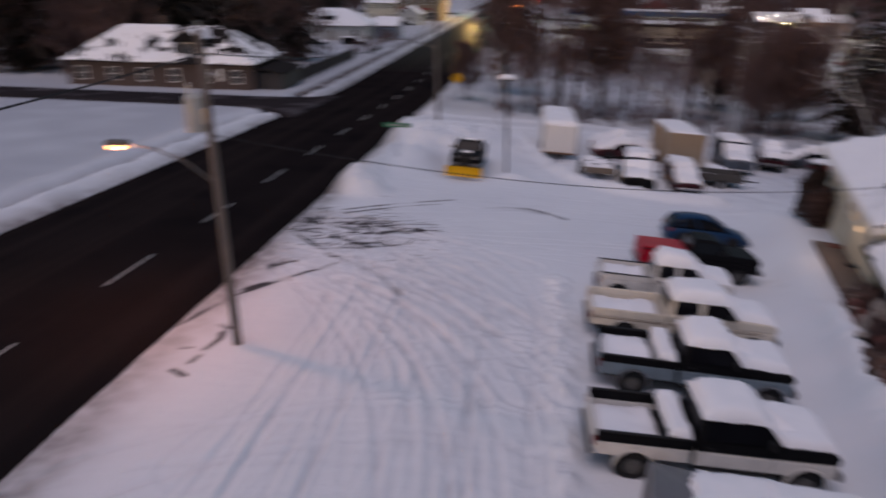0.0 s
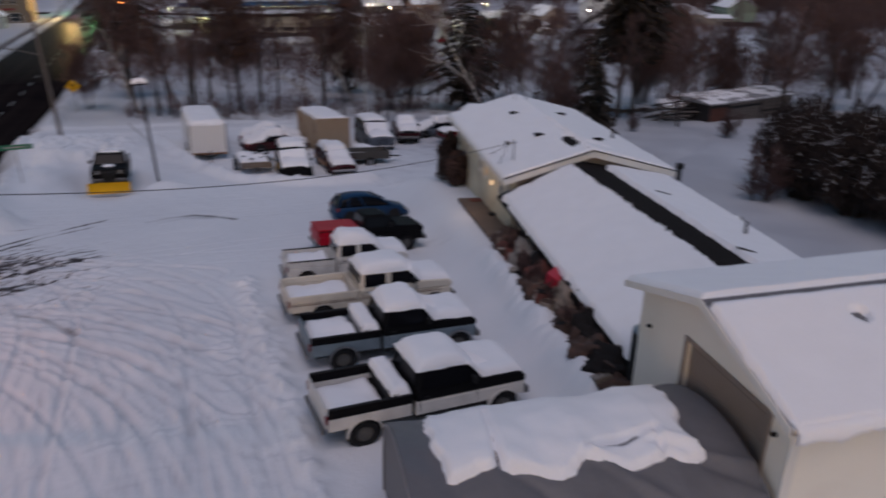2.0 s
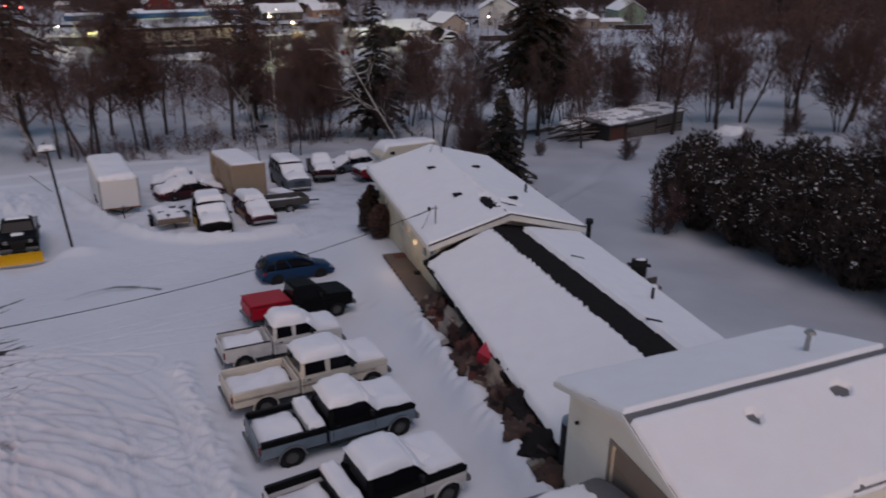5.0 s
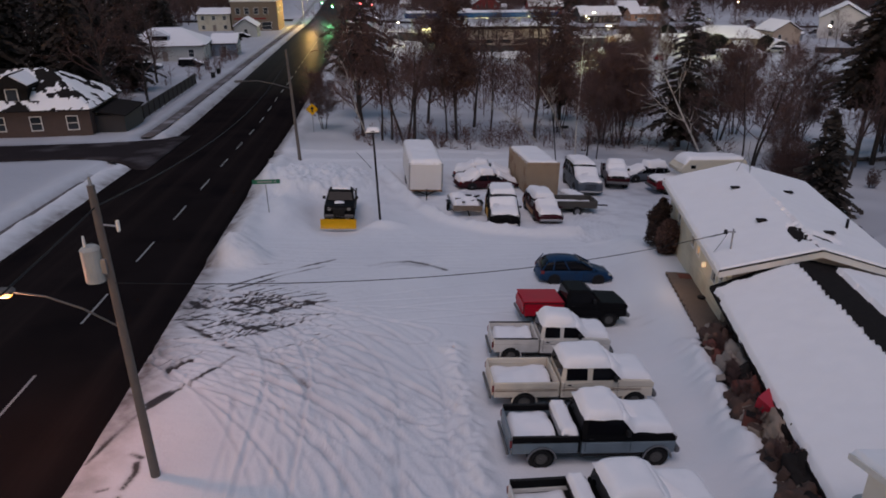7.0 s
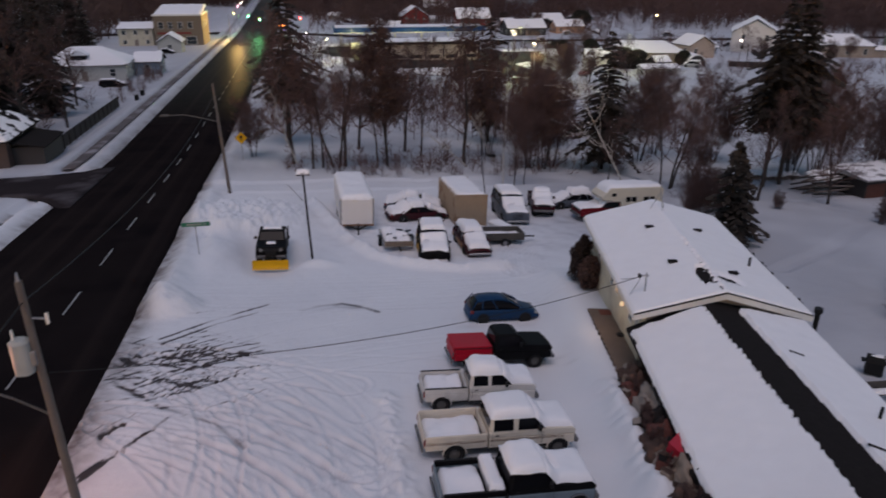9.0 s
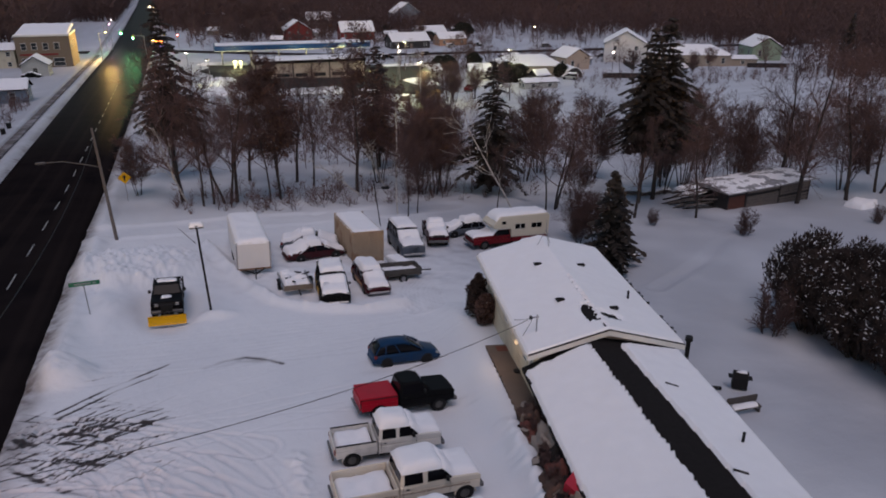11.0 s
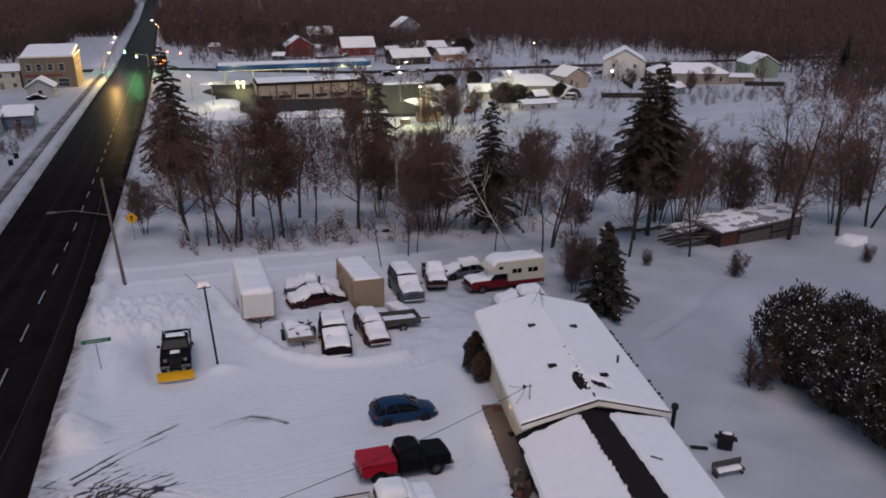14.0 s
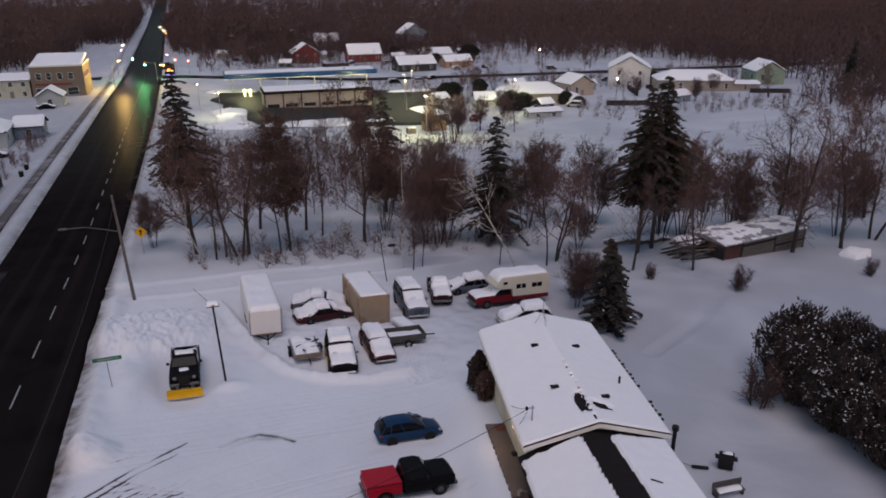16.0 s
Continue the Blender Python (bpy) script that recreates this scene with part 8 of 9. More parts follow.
part("body", box(-1, 1, -0.7, 0.7, 0, 1.2, 0.04), WOOD, bx2)
snow_cap("snow", -1, 1, -0.7, 0.7, 1.2, 0.15, bx2, seed=2)
pickup("pickup_truck", place(66.0, 163.5, 55), "dark red pickup on the station lot", L=5.6, W=2.0, wb=3.5, wr=0.38, bed=2.0, cab=1.8, lower=DKRED, upper=DKRED, snow=0.05, bed_snow=0.1, group="")
for x, y, a, lab, c in ((72, 262, 2, "dark car on the far street", BLACK_P), (82, 262, 2, "pale van on the far street", SILVER), (90, 268, 40, "dark car on the far street", BLACK_P), (150, 285, -8, "dark car on the far street", GREYBLUE)):
    car("parked_car", place(x, y, a, 0.1), lab, c, L=4.8, kind="suv", snow=0.08, H=1.8, group="far parked cars")

# snow islands on the lot
for x, y, a, b, hgt in ((26, 166, 22, 8, 1.0), (8.5, 165.5, 11, 9, 0.9), (10, 190, 9, 10, 1.0), (50, 226, 12, 8, 0.8), (14, 240, 16, 6, 0.9), (62, 186, 8, 16, 0.8), (9, 176, 6, 14, 0.9), (72, 236, 16, 5, 0.7), (44, 170, 8, 4, 0.7)):
    t = thing("snow_island", place(x, y, 0, -0.2), "heaped snow bank on the station forecourt", "snow pile", "snow piles on the lot")
    snow_cap("snow_mass", -a / 2, a / 2, -b / 2, b / 2, 0.0, hgt, t, seed=int(x), step=0.5, edge=min(a, b) / 2, rough=0.12, wavy=0.6)

simple_house("red_house", 55.5, 350, 4, 12.5, 9, 5.0, 4.2, REDW, "red gabled house with white snow on its roof", ridge="y", wins=3, storeys=2)
simple_house("red_barn", 84.0, 350, 0, 16, 9, 4.0, 4.5, REDW, "long dark red house under snow", wins=4)
simple_house("blue_house", 128.0, 412, 2, 15, 12, 8.5, 5.5, BLUEW, "tall slate-blue gabled house", ridge="y", wins=3, storeys=2)
simple_house("dark_house", 96.0, 306, 3, 17, 10, 3.4, 3.2, DARKW, "low dark house with snow on the roof", wins=4)
simple_house("white_bungalow", 120.0, 345, 0, 14, 10, 3.4, 2.6, PALE, "white bungalow beyond the street", wins=3)
simple_house("peach_house", 118.0, 312, 2, 13, 8, 3.2, 2.4, PEACH, "peach-coloured bungalow by the street", wins=3)
simple_house("brown_house", 80.0, 420, -10, 14, 10, 5, 4.0, TANW, "far tan house among trees", wins=3, storeys=2)
simple_house("tan_house", 60.0, 455, 10, 14, 10, 5, 4.0, DARKW, "far dark house among trees", wins=3, storeys=2)
simple_house("far_house", 25.0, 430, 0, 13, 10, 4, 3.4, TANW, "far low house under snow", wins=3)
simple_house("far_house", 30.0, 500, 0, 13, 10, 4, 3.6, PALE, "far low house under snow", wins=3)
simple_house("bungalow", 96.0, 192.0, -14, 19, 10, 3.6, 2.6, TANW, "tan bungalow with a broad snowy roof", wins=5, hip=True)
simple_house("bungalow_garage", 81.0, 189.0, -14, 8, 8, 2.8, 1.6, PALE, "pale garage beside the bungalow", wins=2, door=False)
simple_house("peach_cottage", 117.0, 203.0, 8, 9, 8, 4.2, 2.6, mat("pale_peach_siding", (0.46, 0.36, 0.29), 0.75, vary=0.1, scale=1.0), "pale peach cottage with a snowy gable", ridge="y", wins=2)
simple_house("long_shed", 86.0, 165.0, -3, 9, 4, 2.0, 0.6, PALE, "low pale storage shed under snow", wins=2, door=False)
simple_house("white_farmhouse", 149.0, 221.0, -32, 14, 14, 6.5, 4.2, mat("bright_white_siding", (0.64, 0.63, 0.62), 0.7, vary=0.05), "white two-storey house with a snowy gable", ridge="y", wins=2, storeys=2)
simple_house("tan_bungalow", 158.0, 198.0, -24, 24, 11, 4.0, 2.8, TANW, "long tan bungalow with a snow-covered roof", wins=5, hip=True)
simple_house("carport", 172.0, 190.0, -24, 9, 6, 2.6, 0.7, TANW, "low snow-topped carport by the bungalow", wins=1, door=False)
simple_house("green_house", 193.0, 204.0, -20, 10, 12, 5.0, 3.2, GREENW, "sage green gabled house", ridge="y", wins=2)
tq = thing("hoop_shelter", place(105.5, 180.5, -8), "dark hoop shelter half buried in snow", "shelter")
hoop = [(2.6 * math.cos(a), 2.9 * math.sin(a)) for a in np.linspace(0, math.pi, 15)]
part("cover", prism(hoop, -0.0, 7.0), SNOW, tq, "snow-covered hoop roof")
# the solid end carries a dark sheet in place of a shaded inside
part("mouth_shade", prism([(x * 0.93, z * 0.93) for x, z in hoop], -0.06, -0.003), DARKW, tq, "dark sheet standing for the shaded mouth of the shelter")
cv = thing("white_camper", place(139.5, 186.5, 75), "white travel camper beside the house", "camper")
part("body", box(-3, 3, -1.2, 1.2, 0.6, 3.0, 0.25, seg=2), TRW, cv)
part("window", box(-2, -0.8, -1.22, -1.19, 1.6, 2.3), GLASS, cv)
part("window", box(0.6, 1.8, -1.22, -1.19, 1.6, 2.3), GLASS, cv)
dg2 = thing("orange_excavator", place(214, 186, 40), "small orange digger in the snow", "digger")
part("cab", box(-1.0, 1.0, -1.0, 1.0, 0.8, 2.8, 0.1), mat("digger_orange", (0.5, 0.16, 0.03), 0.5), dg2)
part("track", box(-1.6, 1.6, -1.2, 1.2, 0.0, 0.8, 0.2), PLASTIC, dg2)
part("boom", tube((0.8, 0, 1.2), (3.2, 0, 3.0), 0.18, 0.12), MATS["digger_orange"], dg2)
# evergreen clumps among the houses
for x, y, s in ((76.5, 212, 0.9), (79.5, 213, 0.9), (83.5, 179, 1.0), (86.5, 178.0, 0.9), (103, 184, 0.7), (131, 330, 1.5)):
    put_leafy("evergreen_bush", 5.2, 2.5, 20 + int(x) % 4, x, y, s, x, "dark trimmed evergreen between houses", "evergreen", "evergreens among the houses", count=4200, snow=0.05, shape="round", leaf=0.17, open_base=0.0)

# old timber shed at the field's far side with piled wood
sh = thing("timber_shed", pose(57.7, 60.4, float(gz(57.7, 60.4)) - 0.2, 0, 0, 7.0), "long weathered timber shed with snow on its low roof", "shed")
PAL_DARK = mat("dark_shed_timber", (0.030, 0.026, 0.026), 0.95, vary=0.3)
GREYWOOD = mat("grey_barn_boards", (0.135, 0.112, 0.102), 0.9, vary=0.25, scale=2.5, bump=0.5)
part("wall", box(-6.2, 6.4, -1.9, 2.6, 0, 2.5), PAL_DARK, sh, "dark inner wall")
for k in range(9):
    # lapped boards, some sprung or missing
    for xa, xb in ((-3.4, 1.6), (1.65, 6.4)):
        if (k, xa) in ((3, 1.65), (6, -3.4)):
            continue
        q = part("board", box(xa, xb, -0.03, 0.03, 0.0, 0.22), GREYWOOD, sh)
        q.matrix_local = pose(0, -1.96, 0.10 + k * 0.265, 6, 0.25 * math.sin(k * 2.1), 0)
for xx in (-6.2, -3.5, 1.6, 6.4):
    part("post", box(xx - 0.09, xx + 0.09, -2.04, -1.9, 0, 2.45), PAL_DARK, sh)
part("open_bay", box(-6.0, -3.6, -1.93, -1.9, 0.1, 1.9), mat("rust_brown_scrap", (0.10, 0.035, 0.025), 0.9, vary=0.4), sh, "dark rusty stuff in the open bay")
part("roof", prism([(-2.4, 2.48), (0.4, 2.80), (3.1, 2.48), (3.1, 2.36), (-2.4, 2.36)], -6.6, 6.8, axis="x"), mat("frosted_roof_boards", (0.24, 0.235, 0.245), 0.9, vary=0.35, scale=1.5, bump=0.5, stain=(0.42, 0.42, 0.45)), sh, "frosted roof boards")
roof_snow("snow", sh, -6.6, 6.8, -2.4, 3.1, lambda x, y: 2.80 - 0.115 * abs(y - 0.4), 0.05, 6, lambda x, y: min(1.0, max(0.0, 0.5 + 2.2 * (noise.noise((x * 0.5, y * 0.9, 3.0)) + 0.5 * noise.noise((x * 3.0, y * 1.2, 5.0)) - 0.10))), step=0.14)
ln = thing("lean_to", pose(49.6, 60.2, float(gz(49.6, 60.2)) - 0.1, 0, 0, 5.0), "collapsed lean-to and timber stack under snow", "shed")
for k in range(16):
    q = part("timber", box(-2.4 + 0.4 * math.sin(k * 5.0), 2.4, -0.10, 0.10, 0, 0.12, 0.02), GREYWOOD if k % 3 else PAL_DARK, ln)
    q.matrix_local = pose(-0.4 + 0.25 * (k % 3), -1.4 + 0.20 * k, 0.3 + 0.34 * (k % 5), 3, 5 - k, 12 * math.sin(k * 2.0))
snow_cap("snow", -1.2, 1.6, -0.2, 1.8, 1.5, 0.16, ln, seed=31, step=0.2, rough=0.15, zf=lambda x, y: 1.5 + 0.15 * y)
for k in range(7):
    lg = thing("log_stack", place(44.0 + k * 1.0, 66.5 + 0.5 * math.sin(k), 20 * math.sin(k * 1.7)), "stack of logs and boards under snow", "timber stack", "timber stacks")
    for j in range(3):
        part("log", tube((-1.2, 0.3 * j - 0.3, 0.2 + 0.25 * (j % 2)), (1.2, 0.3 * j - 0.3, 0.2 + 0.25 * (j % 2)), 0.14, n=8), GREYWOOD, lg)
    snow_cap("snow", -1.1, 1.1, -0.5, 0.6, 0.55, 0.16, lg, seed=k, step=0.25)
jk = thing("junk_heap", place(67.0, 54.5, 10), "heap of dark scrap under lumpy snow", "scrap heap")
for k in range(5):
    q = part("scrap", box(-0.5, 0.5, -0.2, 0.2, 0, 0.3, 0.05), PLASTIC, jk)
    q.matrix_local = pose(-0.8 + 0.4 * k, 0.3 * math.sin(k * 2), 0.1, 10 * k, 12, 40 * k)
snow_cap("snow", -1.5, 1.5, -1.0, 1.2, 0.15, 0.5, jk, seed=41, step=0.2, rough=0.2)

# junction: signals, street lamps, headlights
SIG = mat("signal_yellow", (0.45, 0.28, 0.03), 0.5)
for x, y, col, nm in ((-20.5, 300, (0.1, 1.0, 0.45), "green"), (-8.6, 278, (0.1, 1.0, 0.45), "green")):
    p = thing("traffic_signal", place(x, y), f"traffic signal showing {nm} on a pole", "traffic light", "traffic signals")
    part("pole", tube((0, 0, 0), (0, 0, 6.4), 0.12, 0.09, n=8), STEEL, p)
    ax = 3.5 if x < -15 else -3.5
    part("arm", tube((0, 0, 6.2), (ax, 0, 6.5), 0.06, n=6), STEEL, p)
    part("housing", box(ax - 0.25, ax + 0.25, -0.2, 0.2, 5.4, 6.7, 0.05), SIG, p)
    part("lit_lens", tube((ax, -0.24, 5.65), (ax, -0.2, 5.65), 0.22, n=12), glow("signal_" + nm, col, 40), p, f"glowing {nm} lens")
    lamp("signal_light", (x + ax, y - 0.8, float(gz(x, y)) + 5.6), 60, col, 0.2)
# extra green lamp without a fixture, added to strengthen the signals' gleam on the road
lamp("signal_light", (-13.5, 284, float(gz(-13.5, 284)) + 6.2), 2600, (0.2, 1.0, 0.35), 0.35)
for x, y, w, col, name2 in ((-20.6, 252, 7000, (1.0, 0.70, 0.20), "orange"), (-23, 305, 500, (1.0, 0.45, 0.6), "pinkish"), (-2.5, 283, 300, (1, 0.5, 0.7), "pinkish"), (-23.5, 330, 300, (0.8, 0.9, 1.0), "white"), (-4, 420, 200, (1, 0.6, 0.25), "orange")):
    p = thing("street_lamp", place(x, y), f"tall street lamp with an {name2} light" if name2 == "orange" else f"tall street lamp with a {name2} light", "street lamp", "junction street lamps")
    part("pole", tube((0, 0, 0), (0, 0, 8.5), 0.11, 0.07, n=8), STEEL, p)
    part("arm", tube((0, 0, 8.4), (2.0 if x < -15 else -2.0, 0, 8.9), 0.05, n=6), STEEL, p)
    ax = 2.0 if x < -15 else -2.0
    part("head", box(ax - 0.4, ax + 0.4, -0.18, 0.18, 8.84, 9.0, 0.03), PLASTIC, p)
    part("lens", box(ax - 0.35, ax + 0.35, -0.15, 0.15, 8.77, 8.835), glow("lamp_" + name2, col, 30), p, "glowing lens")
    lamp("street_light", (x + ax, y, float(gz(x, y)) + 8.5), w, col, 0.3)
for x, y, col in ((-6.5, 520, (1, 0.35, 0.1)), (-8.5, 560, (1, 0.8, 0.5)), (-12, 600, (1, 0.8, 0.5)), (-7.5, 330, (1.0, 0.5, 0.12))):
    p = thing("far_car", place(x, y, 90), "far car with lit lamps on the road", "car", "far cars")
    part("body", box(-2.1, 2.1, -0.85, 0.85, 0.3, 1.4, 0.25, seg=2), GREYBLUE, p)
    for s in (-0.6, 0.6):
        part("lamp_lens", box(-2.16, -2.08, s - 0.18, s + 0.18, 0.6, 0.85), glow("car_lamp_%d" % (col[1] * 100), col, 25), p, "lit lamp")
for x, y, z, col in ((150, 292, 8, (1, 0.75, 0.35)), (330, 260, 7, (0.9, 0.95, 1)), (325, 330, 7, (1, 0.95, 0.8)), (128, 196, 5, (1, 0.9, 0.75))):
    p = thing("yard_lamp", place(x, y), "distant pole lamp, lit", "lamp post", "distant lamps")
    part("pole", tube((0, 0, 0), (0, 0, z), 0.1, 0.07, n=6), POLEWOOD, p)
    part("bulb", box(-0.25, 0.25, -0.25, 0.25, z, z + 0.3, 0.08), glow("yard_bulb_%d" % (col[2] * 100), col, 18), p, "glowing bulb")

# yards of the town: sheds, cars, fences and dark evergreens
ry = np.random.RandomState(91)
for i in range(12):
    x, y = ((20, 372), (44, 330), (70, 372), (102, 352), (140, 360), (36, 398), (108, 228), (128, 214), (172, 214), (92, 176), (70, 200), (136, 176))[i]
    simple_house("garden_shed", x, y, ry.uniform(-25, 25), ry.uniform(4, 7), ry.uniform(3.5, 5.5), 2.3, 1.3, (TANW, DARKW, PALE, BLUEW)[i % 4], "small garden shed with snow on its roof", wins=1, door=False, snow=0.25, category="shed", group="garden sheds")
for i in range(12):
    x, y = ((62, 336), (74, 338), (98, 318), (112, 300), (128, 300), (150, 232), (140, 205), (104, 176), (176, 198), (46, 352), (26, 352), (90, 334))[i]
    car("parked_car", place(x, y, ry.uniform(0, 180), 0.05), "dark car parked by a house, dusted with snow", (BLACK_P, GREYBLUE, MAROON, SILVER)[i % 4], L=4.6, kind="suv" if i % 2 else "wagon", snow=0.18, H=1.65, group="far parked cars")
for i in range(13):
    x, y = (ry.uniform(12, 165), ry.uniform(322, 430)) if i < 7 else (ry.uniform(72, 205), ry.uniform(206, 245))
    put_leafy("evergreen_bush", 5.2, 2.5, 20 + i % 4, x, y, ry.uniform(0.4, 0.9), i * 40, "dark evergreen in a town yard", "evergreen", "evergreens among the houses", count=4200, snow=0.05, shape="round", leaf=0.17, open_base=0.0)
for i in range(8):
    x, y, a = ((84, 183, 8), (112, 176, -20), (132, 190, 70), (168, 182, -24), (60, 328, 5), (108, 330, 90), (184, 212, 60), (146, 206, -30))[i]
    f = thing("yard_fence", place(x, y, a), "dark board fence round a snowy yard", "fence", "yard fences")
    for k in range(6):
        part("panel", box(k * 2.0, k * 2.0 + 1.94, -0.04, 0.04, 0.1, 1.5), FENCEW, f)
    for k in range(7):
        part("post", box(k * 2.0 - 0.06, k * 2.0 + 0.06, 0.041, 0.14, 0, 1.6), FENCEW, f)
for x, y in ((-2.0, 296), (2.5, 290)):
    p = thing("traffic_signal", place(x, y), "traffic signal showing red on a pole", "traffic light", "traffic signals")
    part("pole", tube((0, 0, 0), (0, 0, 5.4), 0.1, 0.08, n=8), STEEL, p)
    part("housing", box(-0.25, 0.25, -0.2, 0.2, 5.0, 6.3, 0.05), SIG, p)
    part("lit_lens", tube((0, -0.24, 6.0), (0, -0.2, 6.0), 0.26, n=12), glow("signal_red", (1.0, 0.06, 0.05), 30), p, "glowing red lens")

# ---- poles, signs, wires, clutter ----
up = thing("utility_pole", pose(-6.75, 20.0, float(gz(-6.75, 20.0)) - 0.1, 0, 0, 0), "grey wooden utility pole with a transformer and street lamp", "utility pole")
PH = 8.75
part("pole", tube((0, 0, 0), (-0.12, -0.05, PH), 0.135, 0.092, n=14), POLEWOOD, up)
part("cap", tube((-0.12, -0.05, PH), (-0.12, -0.05, PH + 0.22), 0.05, 0.03, n=8), STEEL, up, "pole-top insulator")
GREYT = paint("transformer_grey", (0.36, 0.37, 0.36), 0.5, 0.1)
tx_ = part("transformer", tube((-0.42, -0.1, 6.3), (-0.42, -0.1, 7.15), 0.24, 0.24, n=18), GREYT, up, "pale grey transformer drum")
part("lid", tube((-0.42, -0.1, 7.155), (-0.42, -0.1, 7.23), 0.25, 0.16, n=18), GREYT, tx_)
part("bushing", tube((-0.52, -0.12, 7.23), (-0.52, -0.12, 7.5), 0.045, 0.03, n=8), TRIM, tx_)
part("bracket", box(-0.26, -0.08, -0.2, 0.0, 6.5, 6.9, 0.01), STEEL, tx_)
part("fuse_cutout", box(0.28, 0.36, -0.08, 0.0, 7.55, 7.85, 0.02), TRIM, up, "white fuse cutout")
part("fuse_arm", tube((-0.05, -0.04, 7.75), (0.3, -0.04, 7.7), 0.025, n=6), STEEL, up)
arm = bmesh.new()
ap = [(-0.05, 0.0, 4.85), (-1.0, 0.2, 5.38), (-2.1, 0.7, 5.56), (-3.15, 1.15, 5.52)]
for a, b in zip(ap, ap[1:]):
    tube(a, b, 0.026, n=8, bm=arm)
part("lamp_arm", arm, ARMDARK, up)
part("lamp_head", box(-3.75, -3.1, 1.05, 1.32, 5.46, 5.62, 0.05), ARMDARK, up, "cobra-head street lamp")
part("lamp_lens", box(-3.70, -3.2, 1.08, 1.29, 5.38, 5.455, 0.02), glow("sodium_lens", (1.0, 0.46, 0.10), 3.2), up, "glowing orange lens")
lamp("street_lamp_light", (-10.15, 21.2, float(gz(-6.75, 20.0)) + 5.2), 290, SODIUM, 0.2)

sl = thing("street_lamp", pose(-6.35, 62.9, float(gz(-6.35, 62.9)) - 0.1, 0, 0, 0), "wooden street lamp pole with a long arm over the road", "street lamp")
part("pole", tube((0, 0, 0), (-0.55, 1.6, 9.2), 0.15, 0.09, n=12), POLEWOOD, sl)
arm = bmesh.new()
ap = [(-0.36, 1.05, 6.1), (-1.6, 1.15, 6.45), (-3.0, 1.25, 6.75), (-4.3, 1.35, 6.72)]
for a, b in zip(ap, ap[1:]):
    tube(a, b, 0.04, n=8, bm=arm)
part("lamp_arm", arm, ARMDARK, sl)
part("lamp_head", box(-4.95, -4.25, 1.24, 1.48, 6.64, 6.80, 0.05), ARMDARK, sl, "unlit cobra-head lamp")

lp = thing("lot_lamp_post", pose(0.12, 44.95, float(gz(0.12, 44.95)) - 0.1, 0, 0, 0), "black lamp post with a flat snow-topped box head", "lamp post")
part("post", tube((0, 0, 0), (-0.22, -0.25, 5.85), 0.075, 0.06, n=10), PLASTIC, lp)
part("head", box(-0.62, 0.18, -0.52, 0.02, 5.85, 6.02, 0.02), PLASTIC, lp, "flat black lamp box")
snow_cap("head_snow", -0.64, 0.2, -0.54, 0.04, 6.02, 0.16, lp, seed=51, step=0.08, label="snow on the lamp head")

GREENS = paint("sign_green", (0.02, 0.16, 0.09), 0.5, 0.0)
ss = thing("street_sign", pose(-6.79, 45.95, float(gz(-6.79, 45.95)) + 0.05, 0, 0, 0), "green street name blade on a thin post", "sign")
part("post", tube((0, 0, -0.2), (-0.05, 0.0, 2.15), 0.03, n=8), STEEL, ss)
b = part("blade", box(-0.85, 0.85, -0.02, 0.02, 2.15, 2.42, 0.008), GREENS, ss, "green street name blade")
part("text_bar", box(-0.55, 0.35, -0.026, -0.0205, 2.24, 2.33), ROADPAINT, b)
part("text_bar", box(0.45, 0.62, -0.026, -0.0205, 2.24, 2.33), ROADPAINT, b)

ys_ = thing("warning_sign", pose(-6.15, 77.2, float(gz(-6.15, 77.2)), 0, 0, 0), "yellow diamond warning sign on a steel post", "sign")
part("post", tube((0, 0, -0.2), (0, 0, 2.9), 0.035, n=8), STEEL, ys_)
part("plate", prism([(-0.62, 2.45), (0, 1.83), (0.62, 2.45), (0, 3.07)], -0.075, -0.045), YELLOW, ys_, "yellow diamond plate")
part("symbol", prism([(-0.07, 2.15), (0.07, 2.15), (0.07, 2.5), (0.2, 2.5), (0, 2.8), (-0.2, 2.5), (-0.07, 2.5)], -0.083, -0.0755), PLASTIC, ys_)

sp = thing("thin_pole", place(15.75, 61.6), "thin dark steel pole with a small box", "pole")
part("pole", tube((0, 0, -0.1), (-0.45, 0.3, 4.2), 0.05, 0.04, n=8), PLASTIC, sp)
part("box", box(0.3, 0.95, 0.1, 0.4, 3.35, 3.55, 0.02), PLASTIC, sp)
part("stay", tube((-0.35, 0.24, 3.4), (0.4, 0.25, 3.45), 0.02, n=6), PLASTIC, sp)
tf = thing("tilted_stake", place(-0.2, 60.3), "thin stake leaning out of the snow", "stake")
part("stake", tube((0, 0, -0.1), (-1.3, 1.2, 1.1), 0.025, n=6), PLASTIC, tf)

# overhead cables
c1 = wire("service_cable", sag((-6.8, 19.9, 6.6), (13.92, 28.4, 3.68), 0.72), 0.014, PLASTIC)
tagged(c1, "black service cable from the pole to the house", "cable")
c2 = wire("service_cable", sag((13.92, 28.4, 3.68), main_xy(1.6, -0.05) + (2.5,), 0.12), 0.012, PLASTIC)
tagged(c2, "thin black cable from mast to eave", "cable")
c3 = wire("service_cable", sag((13.92, 28.4, 3.68), main_xy(4.0, -0.05) + (2.5,), 0.12), 0.012, PLASTIC)
tagged(c3, "thin black cable from mast to eave", "cable")
c4 = wire("line_cable", sag((-6.85, 19.95, 8.6), (-6.85, 64.4, 5.9), 1.1, 40), 0.02, PLASTIC)
tagged(c4, "black overhead line along the road", "cable")
c5 = wire("line_cable", sag((-6.85, 19.95, 8.6), (-7.5, -25.0, 12.0), 1.0, 30), 0.02, PLASTIC)
